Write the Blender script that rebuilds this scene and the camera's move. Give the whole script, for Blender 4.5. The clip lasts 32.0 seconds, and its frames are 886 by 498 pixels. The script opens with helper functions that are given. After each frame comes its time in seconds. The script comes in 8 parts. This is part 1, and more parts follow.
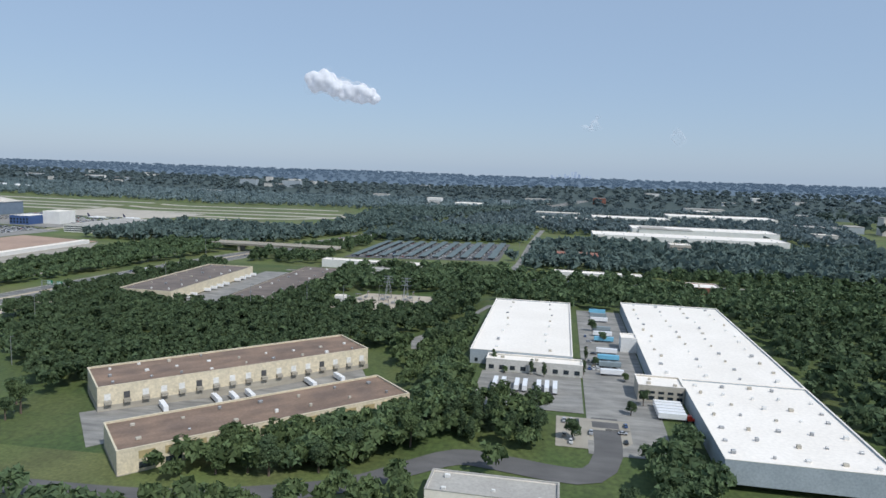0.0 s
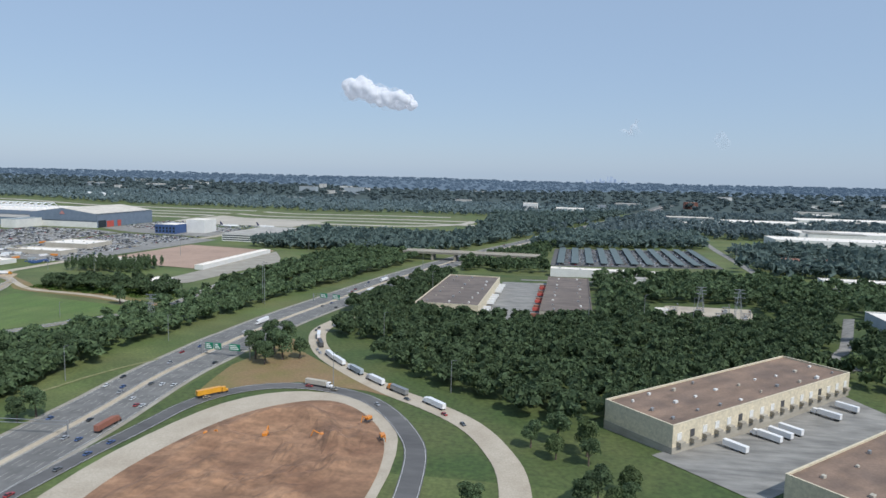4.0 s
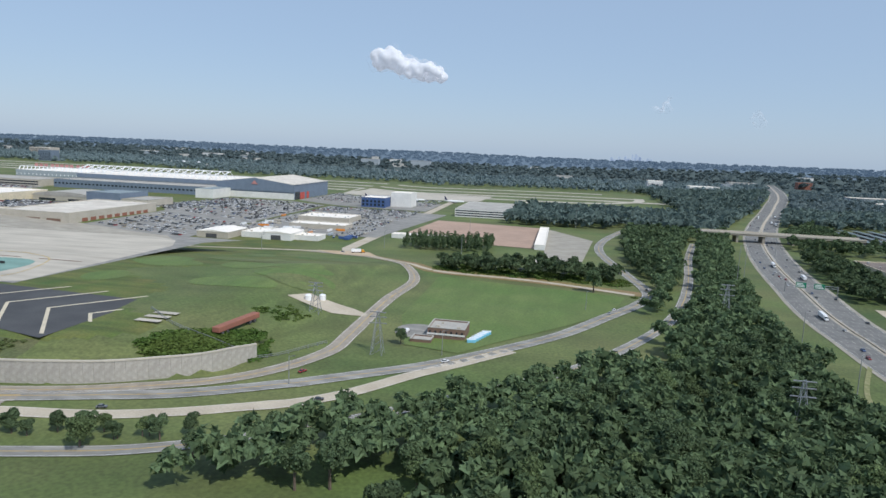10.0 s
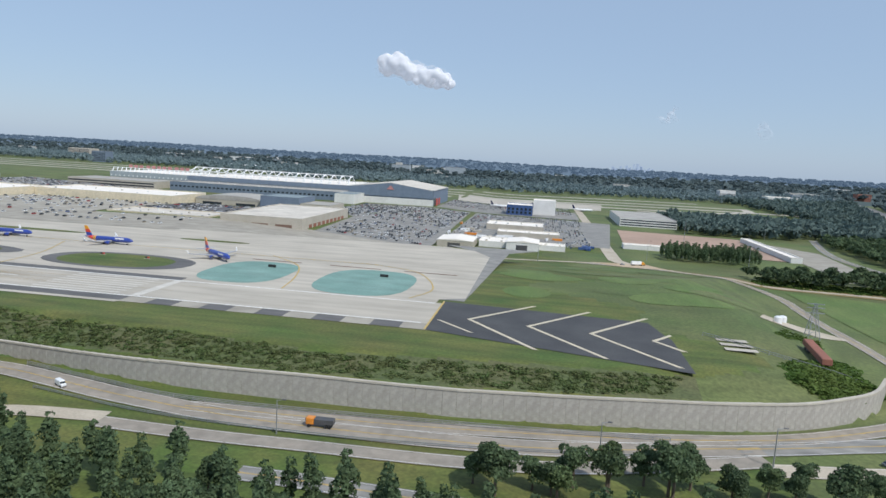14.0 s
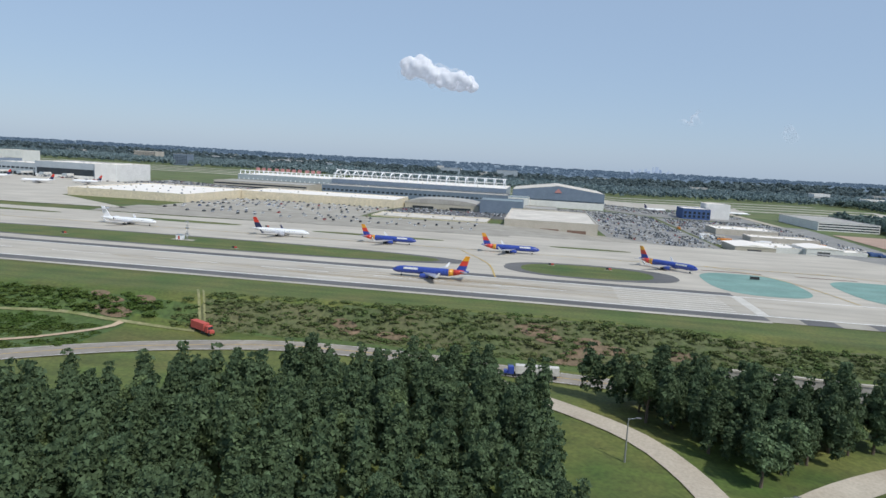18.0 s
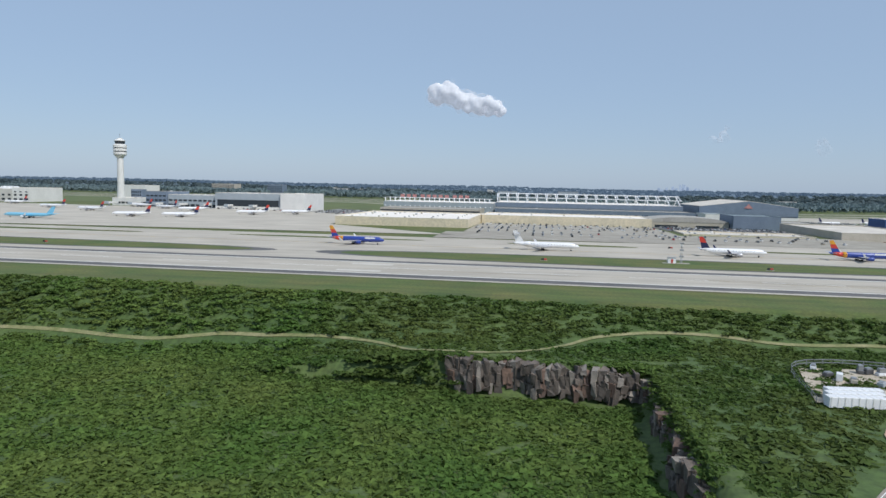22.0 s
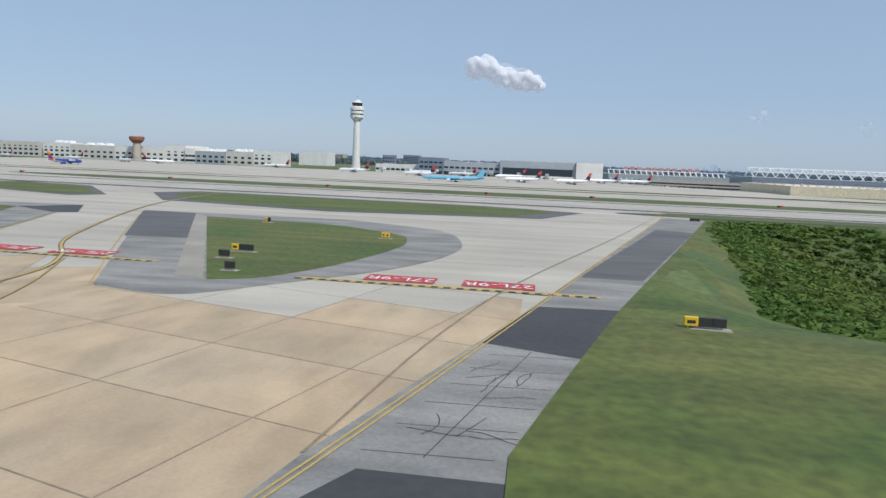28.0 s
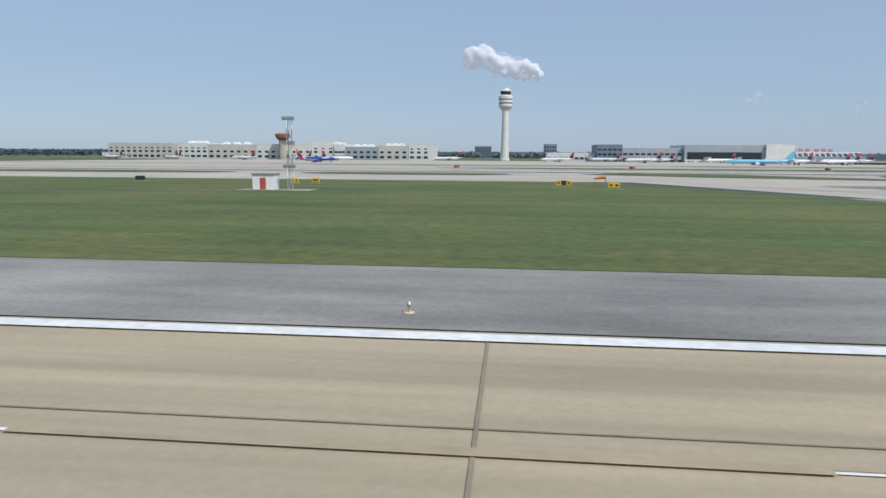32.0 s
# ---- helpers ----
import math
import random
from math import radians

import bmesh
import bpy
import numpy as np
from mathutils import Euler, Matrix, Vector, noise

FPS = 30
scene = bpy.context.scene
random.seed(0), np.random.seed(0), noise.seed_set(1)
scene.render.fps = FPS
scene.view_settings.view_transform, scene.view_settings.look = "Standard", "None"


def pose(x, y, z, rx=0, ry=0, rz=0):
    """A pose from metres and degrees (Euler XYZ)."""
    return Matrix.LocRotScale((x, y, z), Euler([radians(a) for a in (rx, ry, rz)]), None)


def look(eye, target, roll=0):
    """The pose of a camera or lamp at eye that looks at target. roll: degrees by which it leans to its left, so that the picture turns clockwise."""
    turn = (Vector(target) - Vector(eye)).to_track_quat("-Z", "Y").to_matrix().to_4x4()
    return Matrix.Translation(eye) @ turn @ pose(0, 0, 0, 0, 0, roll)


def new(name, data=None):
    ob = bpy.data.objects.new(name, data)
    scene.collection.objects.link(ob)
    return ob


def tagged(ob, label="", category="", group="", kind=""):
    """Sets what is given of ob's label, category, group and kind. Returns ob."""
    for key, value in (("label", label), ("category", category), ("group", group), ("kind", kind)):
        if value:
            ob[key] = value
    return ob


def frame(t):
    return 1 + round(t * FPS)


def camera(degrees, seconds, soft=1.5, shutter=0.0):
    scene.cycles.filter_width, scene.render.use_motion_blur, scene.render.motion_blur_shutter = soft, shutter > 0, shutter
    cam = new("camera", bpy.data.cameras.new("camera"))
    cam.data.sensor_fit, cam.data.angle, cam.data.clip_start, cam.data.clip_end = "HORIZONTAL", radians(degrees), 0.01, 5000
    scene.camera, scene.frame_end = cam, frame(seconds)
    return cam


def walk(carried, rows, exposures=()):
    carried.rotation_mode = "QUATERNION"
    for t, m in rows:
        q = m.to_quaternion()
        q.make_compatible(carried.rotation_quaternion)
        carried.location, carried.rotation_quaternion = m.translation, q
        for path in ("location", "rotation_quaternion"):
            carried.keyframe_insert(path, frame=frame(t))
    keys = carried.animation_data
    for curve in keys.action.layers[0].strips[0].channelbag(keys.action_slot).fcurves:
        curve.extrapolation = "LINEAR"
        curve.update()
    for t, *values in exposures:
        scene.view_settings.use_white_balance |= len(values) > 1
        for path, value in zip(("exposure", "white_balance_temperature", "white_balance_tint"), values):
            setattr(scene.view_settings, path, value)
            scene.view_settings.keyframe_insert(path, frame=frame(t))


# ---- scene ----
cam = camera(68.09, 32.0)
PATH = [
    (0, (1114.33, 2.38, 62.35), (1096.99, 100.09, 50.08), 1.85),
    (0.5, (1096.49, 2.32, 61.47), (1077.59, 99.61, 48.09), 1.78),
    (1, (1078.59, 2.27, 60.66), (1060.00, 99.68, 47.73), 2.24),
    (1.5, (1060.64, 2.22, 59.91), (1042.71, 100.08, 49.82), 2.58),
    (2, (1042.65, 2.17, 59.21), (1024.94, 100.34, 52.30), 2.66),
    (2.5, (1024.61, 2.11, 58.54), (1006.62, 100.27, 51.97), 2.45),
    (3, (1006.52, 2.06, 57.89), (988.35, 100.05, 49.61), 2.01),
    (3.5, (988.40, 2.01, 57.25), (969.00, 99.57, 46.93), 1.39),
    (5.5, (915.49, 1.80, 54.63), (896.82, 99.17, 41.58), 1.14),
    (6, (897.17, 1.75, 53.93), (882.72, 99.66, 39.66), 2.51),
    (6.5, (878.81, 1.70, 53.20), (860.75, 99.42, 42.11), 2.17),
    (7, (860.42, 1.64, 52.45), (843.22, 99.52, 41.33), 2.46),
    (7.5, (842.00, 1.59, 51.67), (824.27, 99.38, 40.60), 2.57),
    (8, (823.55, 1.54, 50.85), (806.30, 99.38, 39.45), 2.92),
    (8.5, (805.06, 1.49, 50.00), (788.03, 99.30, 38.08), 2.79),
    (9, (786.55, 1.43, 49.13), (769.62, 99.08, 35.77), 2.32),
    (9.5, (768.01, 1.38, 48.22), (750.60, 98.79, 33.76), 2.07),
    (10, (749.44, 1.33, 47.28), (731.95, 98.63, 32.22), 2.39),
    (10.5, (730.85, 1.28, 46.32), (712.82, 98.37, 30.55), 2.18),
    (11, (712.23, 1.22, 45.33), (694.63, 98.59, 30.85), 2.94),
    (11.5, (693.59, 1.17, 44.31), (677.79, 98.76, 29.27), 3.73),
    (12, (674.93, 1.12, 43.27), (659.84, 98.59, 26.82), 3.51),
    (12.5, (656.26, 1.07, 42.21), (641.78, 98.56, 25.29), 3.76),
    (13, (637.56, 1.01, 41.13), (622.78, 98.72, 25.83), 3.52),
    (13.5, (618.84, 0.96, 40.04), (604.56, 98.98, 26.34), 3.55),
    (14, (600.11, 0.91, 38.93), (585.70, 98.89, 25.06), 3.19),
    (14.5, (581.37, 0.86, 37.81), (567.41, 98.93, 24.14), 3.06),
    (16.5, (506.27, 0.65, 33.26), (491.71, 98.60, 19.38), 2.86),
    (17, (487.47, 0.59, 32.12), (472.78, 98.44, 17.60), 3.07),
    (17.5, (468.66, 0.54, 30.97), (454.38, 98.51, 16.85), 3.11),
    (18, (449.85, 0.49, 29.82), (435.99, 98.62, 16.49), 3.14),
    (18.5, (431.03, 0.44, 28.68), (417.24, 98.71, 16.38), 3.91),
    (19, (412.21, 0.38, 27.54), (398.01, 98.80, 16.96), 4.06),
    (19.5, (393.39, 0.33, 26.40), (379.09, 98.80, 16.39), 3.27),
    (20, (374.57, 0.28, 25.27), (359.70, 98.69, 15.59), 1.97),
    (20.5, (355.75, 0.23, 24.14), (340.99, 98.58, 13.67), 1.51),
    (21, (336.93, 0.17, 23.03), (322.06, 98.38, 11.40), 1.40),
    (21.5, (318.11, 0.12, 21.92), (303.75, 98.40, 10.33), 1.50),
    (22, (299.30, 0.07, 20.81), (284.38, 98.49, 11.30), 1.18),
    (22.5, (280.50, 0.02, 19.72), (265.72, 98.67, 12.72), 1.31),
    (23, (261.70, -0.04, 18.64), (246.89, 98.59, 11.37), 1.43),
    (23.5, (242.91, -0.09, 17.57), (227.94, 98.37, 8.50), 1.80),
    (24, (224.13, -0.14, 16.51), (207.74, 97.93, 5.87), 1.46),
    (24.5, (205.36, -0.19, 15.47), (189.91, 97.93, 3.94), 1.90),
    (25, (186.60, -0.25, 14.43), (172.84, 97.84, 0.66), 2.29),
    (25.5, (167.86, -0.30, 13.42), (153.80, 97.59, -1.43), 2.31),
    (27.5, (93.05, -0.51, 9.58), (79.93, 97.88, -2.56), 2.39),
    (28, (74.40, -0.56, 8.69), (60.58, 97.62, -4.34), 2.34),
    (28.5, (55.76, -0.61, 7.84), (42.74, 97.56, -6.01), 2.24),
    (29, (37.15, -0.67, 7.03), (24.87, 97.48, -7.69), 2.16),
    (29.5, (18.56, -0.72, 6.27), (6.21, 97.29, -9.26), 1.43),
    (30, (-0.00, -0.77, 5.57), (-12.63, 97.01, -11.14), 0.71),
    (30.5, (-18.54, -0.82, 4.94), (-31.23, 97.23, -10.04), 0.81),
    (31, (-37.05, -0.88, 4.39), (-49.25, 97.53, -8.58), 0.32),
    (31.5, (-55.53, -0.93, 3.92), (-67.47, 97.45, -9.44), 0.34),
    (32, (-73.98, -0.98, 3.55), (-84.26, 97.49, -10.51), 0.35),
]

walk(cam, [(t, look(eye, target, roll)) for t, eye, target, roll in PATH], exposures=[(0, 0.02, 6150, 10), (6, 0.08, 6150, 10), (14, 0.09, 6200, 10), (17, 0.06, 6200, 10), (25, 0.0, 6200, 10), (30, 0.0, 6250, 10), (31, -0.1, 6250, 10), (32, -0.02, 6250, 10)])

# The place stands at half of its real size throughout (1 unit here is 2 m outside),
# because the aircraft flies faster than the camera may.

# ---- light ----
world = bpy.data.worlds.new("sky")
scene.world = world
world.use_nodes = True
wn = world.node_tree.nodes
sky = wn.new("ShaderNodeTexSky")
sky.sky_type = "NISHITA"
sky.sun_disc = False
sky.sun_elevation = radians(50)
sky.sun_rotation = radians(130)
sky.air_density, sky.dust_density, sky.ozone_density = 1.0, 0.6, 2.0
# summer haze: the clear sky, dimmed and evened out by pale blue-grey air
dim, veil = wn.new("ShaderNodeVectorMath"), wn.new("ShaderNodeMix")
dim.operation = "SCALE"
dim.inputs["Scale"].default_value = 0.1
veil.data_type = "RGBA"
veil.inputs[0].default_value = 0.7
veil.inputs[7].default_value = (0.385, 0.5, 0.66, 1)
wn["Background"].inputs["Strength"].default_value = 1.0
world.node_tree.links.new(sky.outputs[0], dim.inputs[0])
world.node_tree.links.new(dim.outputs[0], veil.inputs[6])
world.node_tree.links.new(veil.outputs[2], wn["Background"].inputs["Color"])
sun = new("sun", bpy.data.lights.new("sun", "SUN"))
sun.data.energy, sun.data.angle, sun.data.color = 3.3, radians(0.5), (1.0, 0.955, 0.88)
sun.matrix_world = look((0.53 * 100, -0.45 * 100, 0.84 * 100), (0, 0, 0))

# ---- materials ----
MATS = {}


def mat(name, col, col2=None, rough=0.8, scale=1.0, fine=12.0, bump=0.0, metal=0.0, spread=0.0, mix=0.5, coat=0.0, amp=0.12, streak=None):
    """A surface with two scales of variation: broad blotches towards col2 and a fine grain; spread: brightness differs from piece to piece."""
    m = bpy.data.materials.new(name)
    m.use_nodes = True
    nt = m.node_tree
    b = nt.nodes["Principled BSDF"]
    b.inputs["Roughness"].default_value = rough
    b.inputs["Metallic"].default_value = metal
    b.inputs["Coat Weight"].default_value = coat
    co = nt.nodes.new("ShaderNodeTexCoord")
    n1, n2 = nt.nodes.new("ShaderNodeTexNoise"), nt.nodes.new("ShaderNodeTexNoise")
    n1.inputs["Scale"].default_value, n2.inputs["Scale"].default_value = scale, fine
    n1.inputs["Detail"].default_value = n2.inputs["Detail"].default_value = 5
    r1 = nt.nodes.new("ShaderNodeMapRange")
    r1.inputs[1].default_value, r1.inputs[2].default_value = 0.5 - 0.25 * (1 - mix) - 0.05, 0.5 + 0.25 * (1 - mix) + 0.05
    mx = nt.nodes.new("ShaderNodeMix")
    mx.data_type = "RGBA"
    mx.inputs[6].default_value, mx.inputs[7].default_value = (*col, 1), (*(col2 or [c * 0.8 for c in col]), 1)
    r2 = nt.nodes.new("ShaderNodeMapRange")
    r2.inputs[1].default_value, r2.inputs[2].default_value, r2.inputs[3].default_value, r2.inputs[4].default_value = 0.3, 0.7, 1 - amp, 1 + amp
    hs = nt.nodes.new("ShaderNodeHueSaturation")
    L = nt.links.new
    for n in (n1, n2):
        L(co.outputs["Object"], n.inputs["Vector"])
    L(n1.outputs["Fac"], r1.inputs[0]), L(r1.outputs[0], mx.inputs[0]), L(n2.outputs["Fac"], r2.inputs[0])
    L(mx.outputs[2], hs.inputs["Color"])
    if spread:
        ob, ra, mu = nt.nodes.new("ShaderNodeObjectInfo"), nt.nodes.new("ShaderNodeMapRange"), nt.nodes.new("ShaderNodeMath")
        ra.inputs[3].default_value, ra.inputs[4].default_value = 1 - spread, 1 + spread
        mu.operation = "MULTIPLY"
        L(ob.outputs["Random"], ra.inputs[0]), L(ra.outputs[0], mu.inputs[0]), L(r2.outputs[0], mu.inputs[1]), L(mu.outputs[0], hs.inputs["Value"])
    else:
        L(r2.outputs[0], hs.inputs["Value"])
    L(hs.outputs[0], b.inputs["Base Color"])
    if bump:
        bp = nt.nodes.new("ShaderNodeBump")
        bp.inputs["Strength"].default_value, bp.inputs["Distance"].default_value = bump, 0.1
        L(n2.outputs["Fac"], bp.inputs["Height"]), L(bp.outputs[0], b.inputs["Normal"])
    if streak:
        # long stains drawn out along one direction: (x scale, y scale, depth)
        mp, n3, r3, mu3 = nt.nodes.new("ShaderNodeMapping"), nt.nodes.new("ShaderNodeTexNoise"), nt.nodes.new("ShaderNodeMapRange"), nt.nodes.new("ShaderNodeVectorMath")
        mp.inputs["Scale"].default_value = (streak[0], streak[1], 1)
        n3.inputs["Scale"].default_value, n3.inputs["Detail"].default_value = 1.0, 6
        r3.inputs[1].default_value, r3.inputs[2].default_value, r3.inputs[3].default_value, r3.inputs[4].default_value = 0.35, 0.68, 1.06, 1 - streak[2]
        mu3.operation = "SCALE"
        L(co.outputs["Object"], mp.inputs[0]), L(mp.outputs[0], n3.inputs["Vector"]), L(n3.outputs["Fac"], r3.inputs[0])
        L(hs.outputs[0], mu3.inputs[0]), L(r3.outputs[0], mu3.inputs["Scale"]), L(mu3.outputs[0], b.inputs["Base Color"])
    MATS[name] = m
    return m


def leaf_mat(name, col, col2, spread=0.25, isl=0.35, broad=0.35):
    """Foliage: colour differs from clump to clump and from tree to tree, and a little light passes through."""
    m = mat(name, col, col2, rough=0.7, scale=broad, fine=3.0, spread=spread)
    nt = m.node_tree
    b, hs = nt.nodes["Principled BSDF"], nt.nodes["Hue/Saturation/Value"]
    geo, ra, hs2 = nt.nodes.new("ShaderNodeNewGeometry"), nt.nodes.new("ShaderNodeMapRange"), nt.nodes.new("ShaderNodeHueSaturation")
    ra.inputs[3].default_value, ra.inputs[4].default_value = 1 - isl, 1 + isl
    tr, ad = nt.nodes.new("ShaderNodeBsdfTranslucent"), nt.nodes.new("ShaderNodeMixShader")
    ad.inputs[0].default_value = 0.3
    L = nt.links.new
    L(geo.outputs["Random Per Island"], ra.inputs[0]), L(ra.outputs[0], hs2.inputs["Value"]), L(hs.outputs[0], hs2.inputs["Color"])
    L(hs2.outputs[0], b.inputs["Base Color"]), L(hs2.outputs[0], tr.inputs["Color"])
    b.inputs["Specular IOR Level"].default_value = 0.15
    L(b.outputs[0], ad.inputs[1]), L(tr.outputs[0], ad.inputs[2])
    L(ad.outputs[0], nt.nodes["Material Output"].inputs["Surface"])
    return m


mat("grass", (0.092, 0.135, 0.034), (0.135, 0.148, 0.05), scale=0.03, fine=1.2, bump=0.4, amp=0.25, streak=(0.03, 0.06, 0.3))
mat("mown", (0.064, 0.112, 0.017), (0.14, 0.14, 0.034), scale=0.08, fine=1.6, bump=0.3, amp=0.26, mix=0.35, streak=(0.04, 0.3, 0.32))
mat("scrub_ground", (0.052, 0.092, 0.021), (0.084, 0.118, 0.03), scale=0.05, fine=1.2, bump=0.8, amp=0.3)
mat("bank_ground", (0.068, 0.1, 0.03), (0.108, 0.104, 0.045), scale=0.09, fine=1.4, bump=0.8, amp=0.3, mix=0.3)
mat("dirt_dull", (0.2, 0.135, 0.085), (0.14, 0.105, 0.06), scale=0.3, fine=1.5, bump=0.6, amp=0.25)
mat("lot_clay", (0.42, 0.29, 0.215), (0.34, 0.235, 0.175), scale=0.06, fine=1.2, bump=0.3, amp=0.15)
mat("forest_floor", (0.05, 0.085, 0.02), (0.085, 0.105, 0.03), scale=0.05, fine=0.8, bump=0.6, amp=0.3)
# far ground: blue-grey haze mixed into its dull green
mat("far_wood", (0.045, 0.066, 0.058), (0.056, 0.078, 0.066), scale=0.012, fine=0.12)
mat("concrete", (0.5, 0.455, 0.38), (0.42, 0.38, 0.315), scale=0.05, fine=6, spread=0.06, amp=0.05, streak=(0.03, 0.25, 0.16))
mat("concrete_tan", (0.53, 0.392, 0.245), (0.44, 0.345, 0.232), scale=0.14, fine=8, spread=0.06, amp=0.06, mix=0.3, streak=(0.45, 0.2, 0.2))
mat("concrete_stain", (0.42, 0.33, 0.22), (0.23, 0.2, 0.15), scale=0.3, fine=8, spread=0.15, amp=0.08, mix=0.15, streak=(0.5, 0.3, 0.35))
mat("runway_tan", (0.46, 0.375, 0.25), (0.4, 0.335, 0.235), scale=0.06, fine=8, amp=0.05, streak=(0.06, 0.9, 0.25))
mat("concrete_old", (0.38, 0.35, 0.29), (0.31, 0.28, 0.23), scale=0.15, fine=6.0, spread=0.08, amp=0.07, streak=(0.1, 0.2, 0.15))
mat("asphalt", (0.105, 0.102, 0.1), (0.14, 0.135, 0.13), scale=0.08, fine=7, bump=0.1, amp=0.1, streak=(0.1, 0.4, 0.2))
mat("asphalt_dark", (0.05, 0.05, 0.052), (0.075, 0.075, 0.075), scale=0.1, fine=2.5, bump=0.15)
mat("asphalt_worn", (0.225, 0.218, 0.202), (0.325, 0.31, 0.28), scale=0.16, fine=7, bump=0.1, amp=0.12, mix=0.2, streak=(0.12, 0.5, 0.36))
mat("road_tan", (0.335, 0.29, 0.235), (0.27, 0.24, 0.2), scale=0.1, fine=6, amp=0.08, streak=(0.5, 0.5, 0.2))
mat("rubber", (0.34, 0.28, 0.19), (0.4, 0.32, 0.21), scale=0.2, fine=2.0)
mat("joint", (0.22, 0.175, 0.125), (0.3, 0.24, 0.17), fine=4)
mat("crack", (0.05, 0.05, 0.045), fine=4)
mat("clay", (0.42, 0.245, 0.14), (0.2, 0.105, 0.06), scale=0.09, fine=1.0, bump=0.6, amp=0.15, mix=0.3, streak=(0.1, 0.3, 0.4))
mat("dirt_pale", (0.42, 0.3, 0.19), (0.5, 0.4, 0.28), scale=0.1, fine=1.5, bump=0.4)
mat("dry_grass", (0.17, 0.15, 0.045), (0.24, 0.16, 0.08), scale=0.08, fine=1.5, bump=0.4, amp=0.2)
mat("gravel", (0.48, 0.42, 0.33), (0.4, 0.34, 0.26), scale=0.15, fine=2.5, bump=0.3)
mat("rock", (0.13, 0.105, 0.085), (0.07, 0.06, 0.052), scale=0.6, fine=3.0, bump=0.9, spread=0.35)
mat("rock_red", (0.175, 0.11, 0.08), (0.1, 0.07, 0.055), scale=0.6, fine=3.0, bump=0.9, spread=0.3)
mat("rock_pale", (0.25, 0.22, 0.185), (0.15, 0.13, 0.11), scale=0.6, fine=3.0, bump=0.9, spread=0.25)
mat("worn_path", (0.27, 0.25, 0.13), (0.16, 0.175, 0.06), scale=0.4, fine=2.0, bump=0.3, amp=0.2)
mat("chevron_paint", (0.6, 0.52, 0.38), (0.5, 0.44, 0.32), rough=0.6, scale=0.5, fine=4)
mat("white_paint", (0.8, 0.8, 0.78), (0.7, 0.7, 0.67), rough=0.6, scale=0.4, fine=4)
mat("yellow_paint", (0.55, 0.37, 0.08), (0.42, 0.31, 0.12), rough=0.6, scale=0.6, fine=4)
mat("red_paint", (0.5, 0.05, 0.045), (0.42, 0.05, 0.05), rough=0.6, scale=0.6, fine=4)
mat("black_paint", (0.03, 0.03, 0.03), rough=0.6)
mat("teal_paint", (0.165, 0.285, 0.245), (0.2, 0.32, 0.28), rough=0.8, scale=0.1, fine=2, streak=(0.1, 0.2, 0.15))
mat("field_green", (0.092, 0.15, 0.032), (0.125, 0.165, 0.045), scale=0.05, fine=1.6, bump=0.3, amp=0.2, streak=(0.2, 0.05, 0.15))
mat("roof_white", (0.86, 0.8, 0.72), (0.8, 0.74, 0.66), rough=0.7, scale=0.08, fine=1.2, amp=0.06)
mat("roof_pale", (0.66, 0.61, 0.53), (0.55, 0.5, 0.43), rough=0.8, scale=0.1, fine=0.8, amp=0.12, streak=(0.15, 0.3, 0.15))
mat("roof_brown", (0.275, 0.185, 0.128), (0.185, 0.13, 0.098), scale=0.12, fine=1.8, bump=0.3, streak=(0.1, 0.3, 0.25))
mat("roof_brown_dark", (0.21, 0.168, 0.14), (0.14, 0.113, 0.096), scale=0.12, fine=1.8, bump=0.3, streak=(0.1, 0.3, 0.25))
mat("roof_grey", (0.42, 0.4, 0.36), (0.33, 0.31, 0.28), scale=0.12, fine=1.5)
mat("roof_blue", (0.24, 0.29, 0.31), (0.2, 0.245, 0.265), scale=0.1, fine=1.5)
mat("canopy_metal", (0.13, 0.165, 0.16), (0.1, 0.13, 0.13), rough=0.6, scale=0.2, fine=1.5)
mat("faded_paint", (0.6, 0.57, 0.51), (0.5, 0.47, 0.41), rough=0.7, scale=0.3, fine=4)
mat("wall_cream", (0.68, 0.59, 0.43), (0.6, 0.53, 0.39), scale=0.2, fine=2, streak=(0.8, 0.8, 0.12))
mat("wall_ochre", (0.42, 0.34, 0.17), (0.36, 0.29, 0.15), scale=0.3, fine=2)
mat("wall_white", (0.72, 0.71, 0.68), (0.64, 0.63, 0.6), scale=0.2, fine=2)
mat("wall_pale", (0.58, 0.56, 0.52), (0.5, 0.48, 0.44), scale=0.2, fine=2)
mat("wall_grey", (0.36, 0.4, 0.43), (0.31, 0.35, 0.38), scale=0.2, fine=2)
mat("wall_bluegrey", (0.165, 0.21, 0.27), (0.14, 0.18, 0.235), scale=0.2, fine=2)
mat("sign_faded", (0.5, 0.24, 0.22), (0.42, 0.2, 0.19), scale=0.4, fine=3)
mat("highway", (0.15, 0.147, 0.14), (0.2, 0.195, 0.182), scale=0.1, fine=6, amp=0.1, mix=0.2, streak=(0.35, 0.35, 0.25))
mat("wall_tan", (0.47, 0.43, 0.36), (0.4, 0.365, 0.3), scale=0.2, fine=2)
mat("wall_brown", (0.2, 0.125, 0.09), (0.16, 0.1, 0.075), scale=0.3, fine=3)
mat("wall_red", (0.5, 0.09, 0.07), (0.42, 0.08, 0.06), scale=0.3, fine=3)
mat("blue_cover", (0.05, 0.1, 0.24), (0.04, 0.08, 0.2), scale=0.4, fine=3)
mat("retaining", (0.42, 0.395, 0.35), (0.36, 0.335, 0.295), scale=0.15, fine=1.6, bump=0.2, spread=0.03, streak=(0.5, 0.5, 0.15))
mat("glass_dark", (0.03, 0.04, 0.05), rough=0.15)
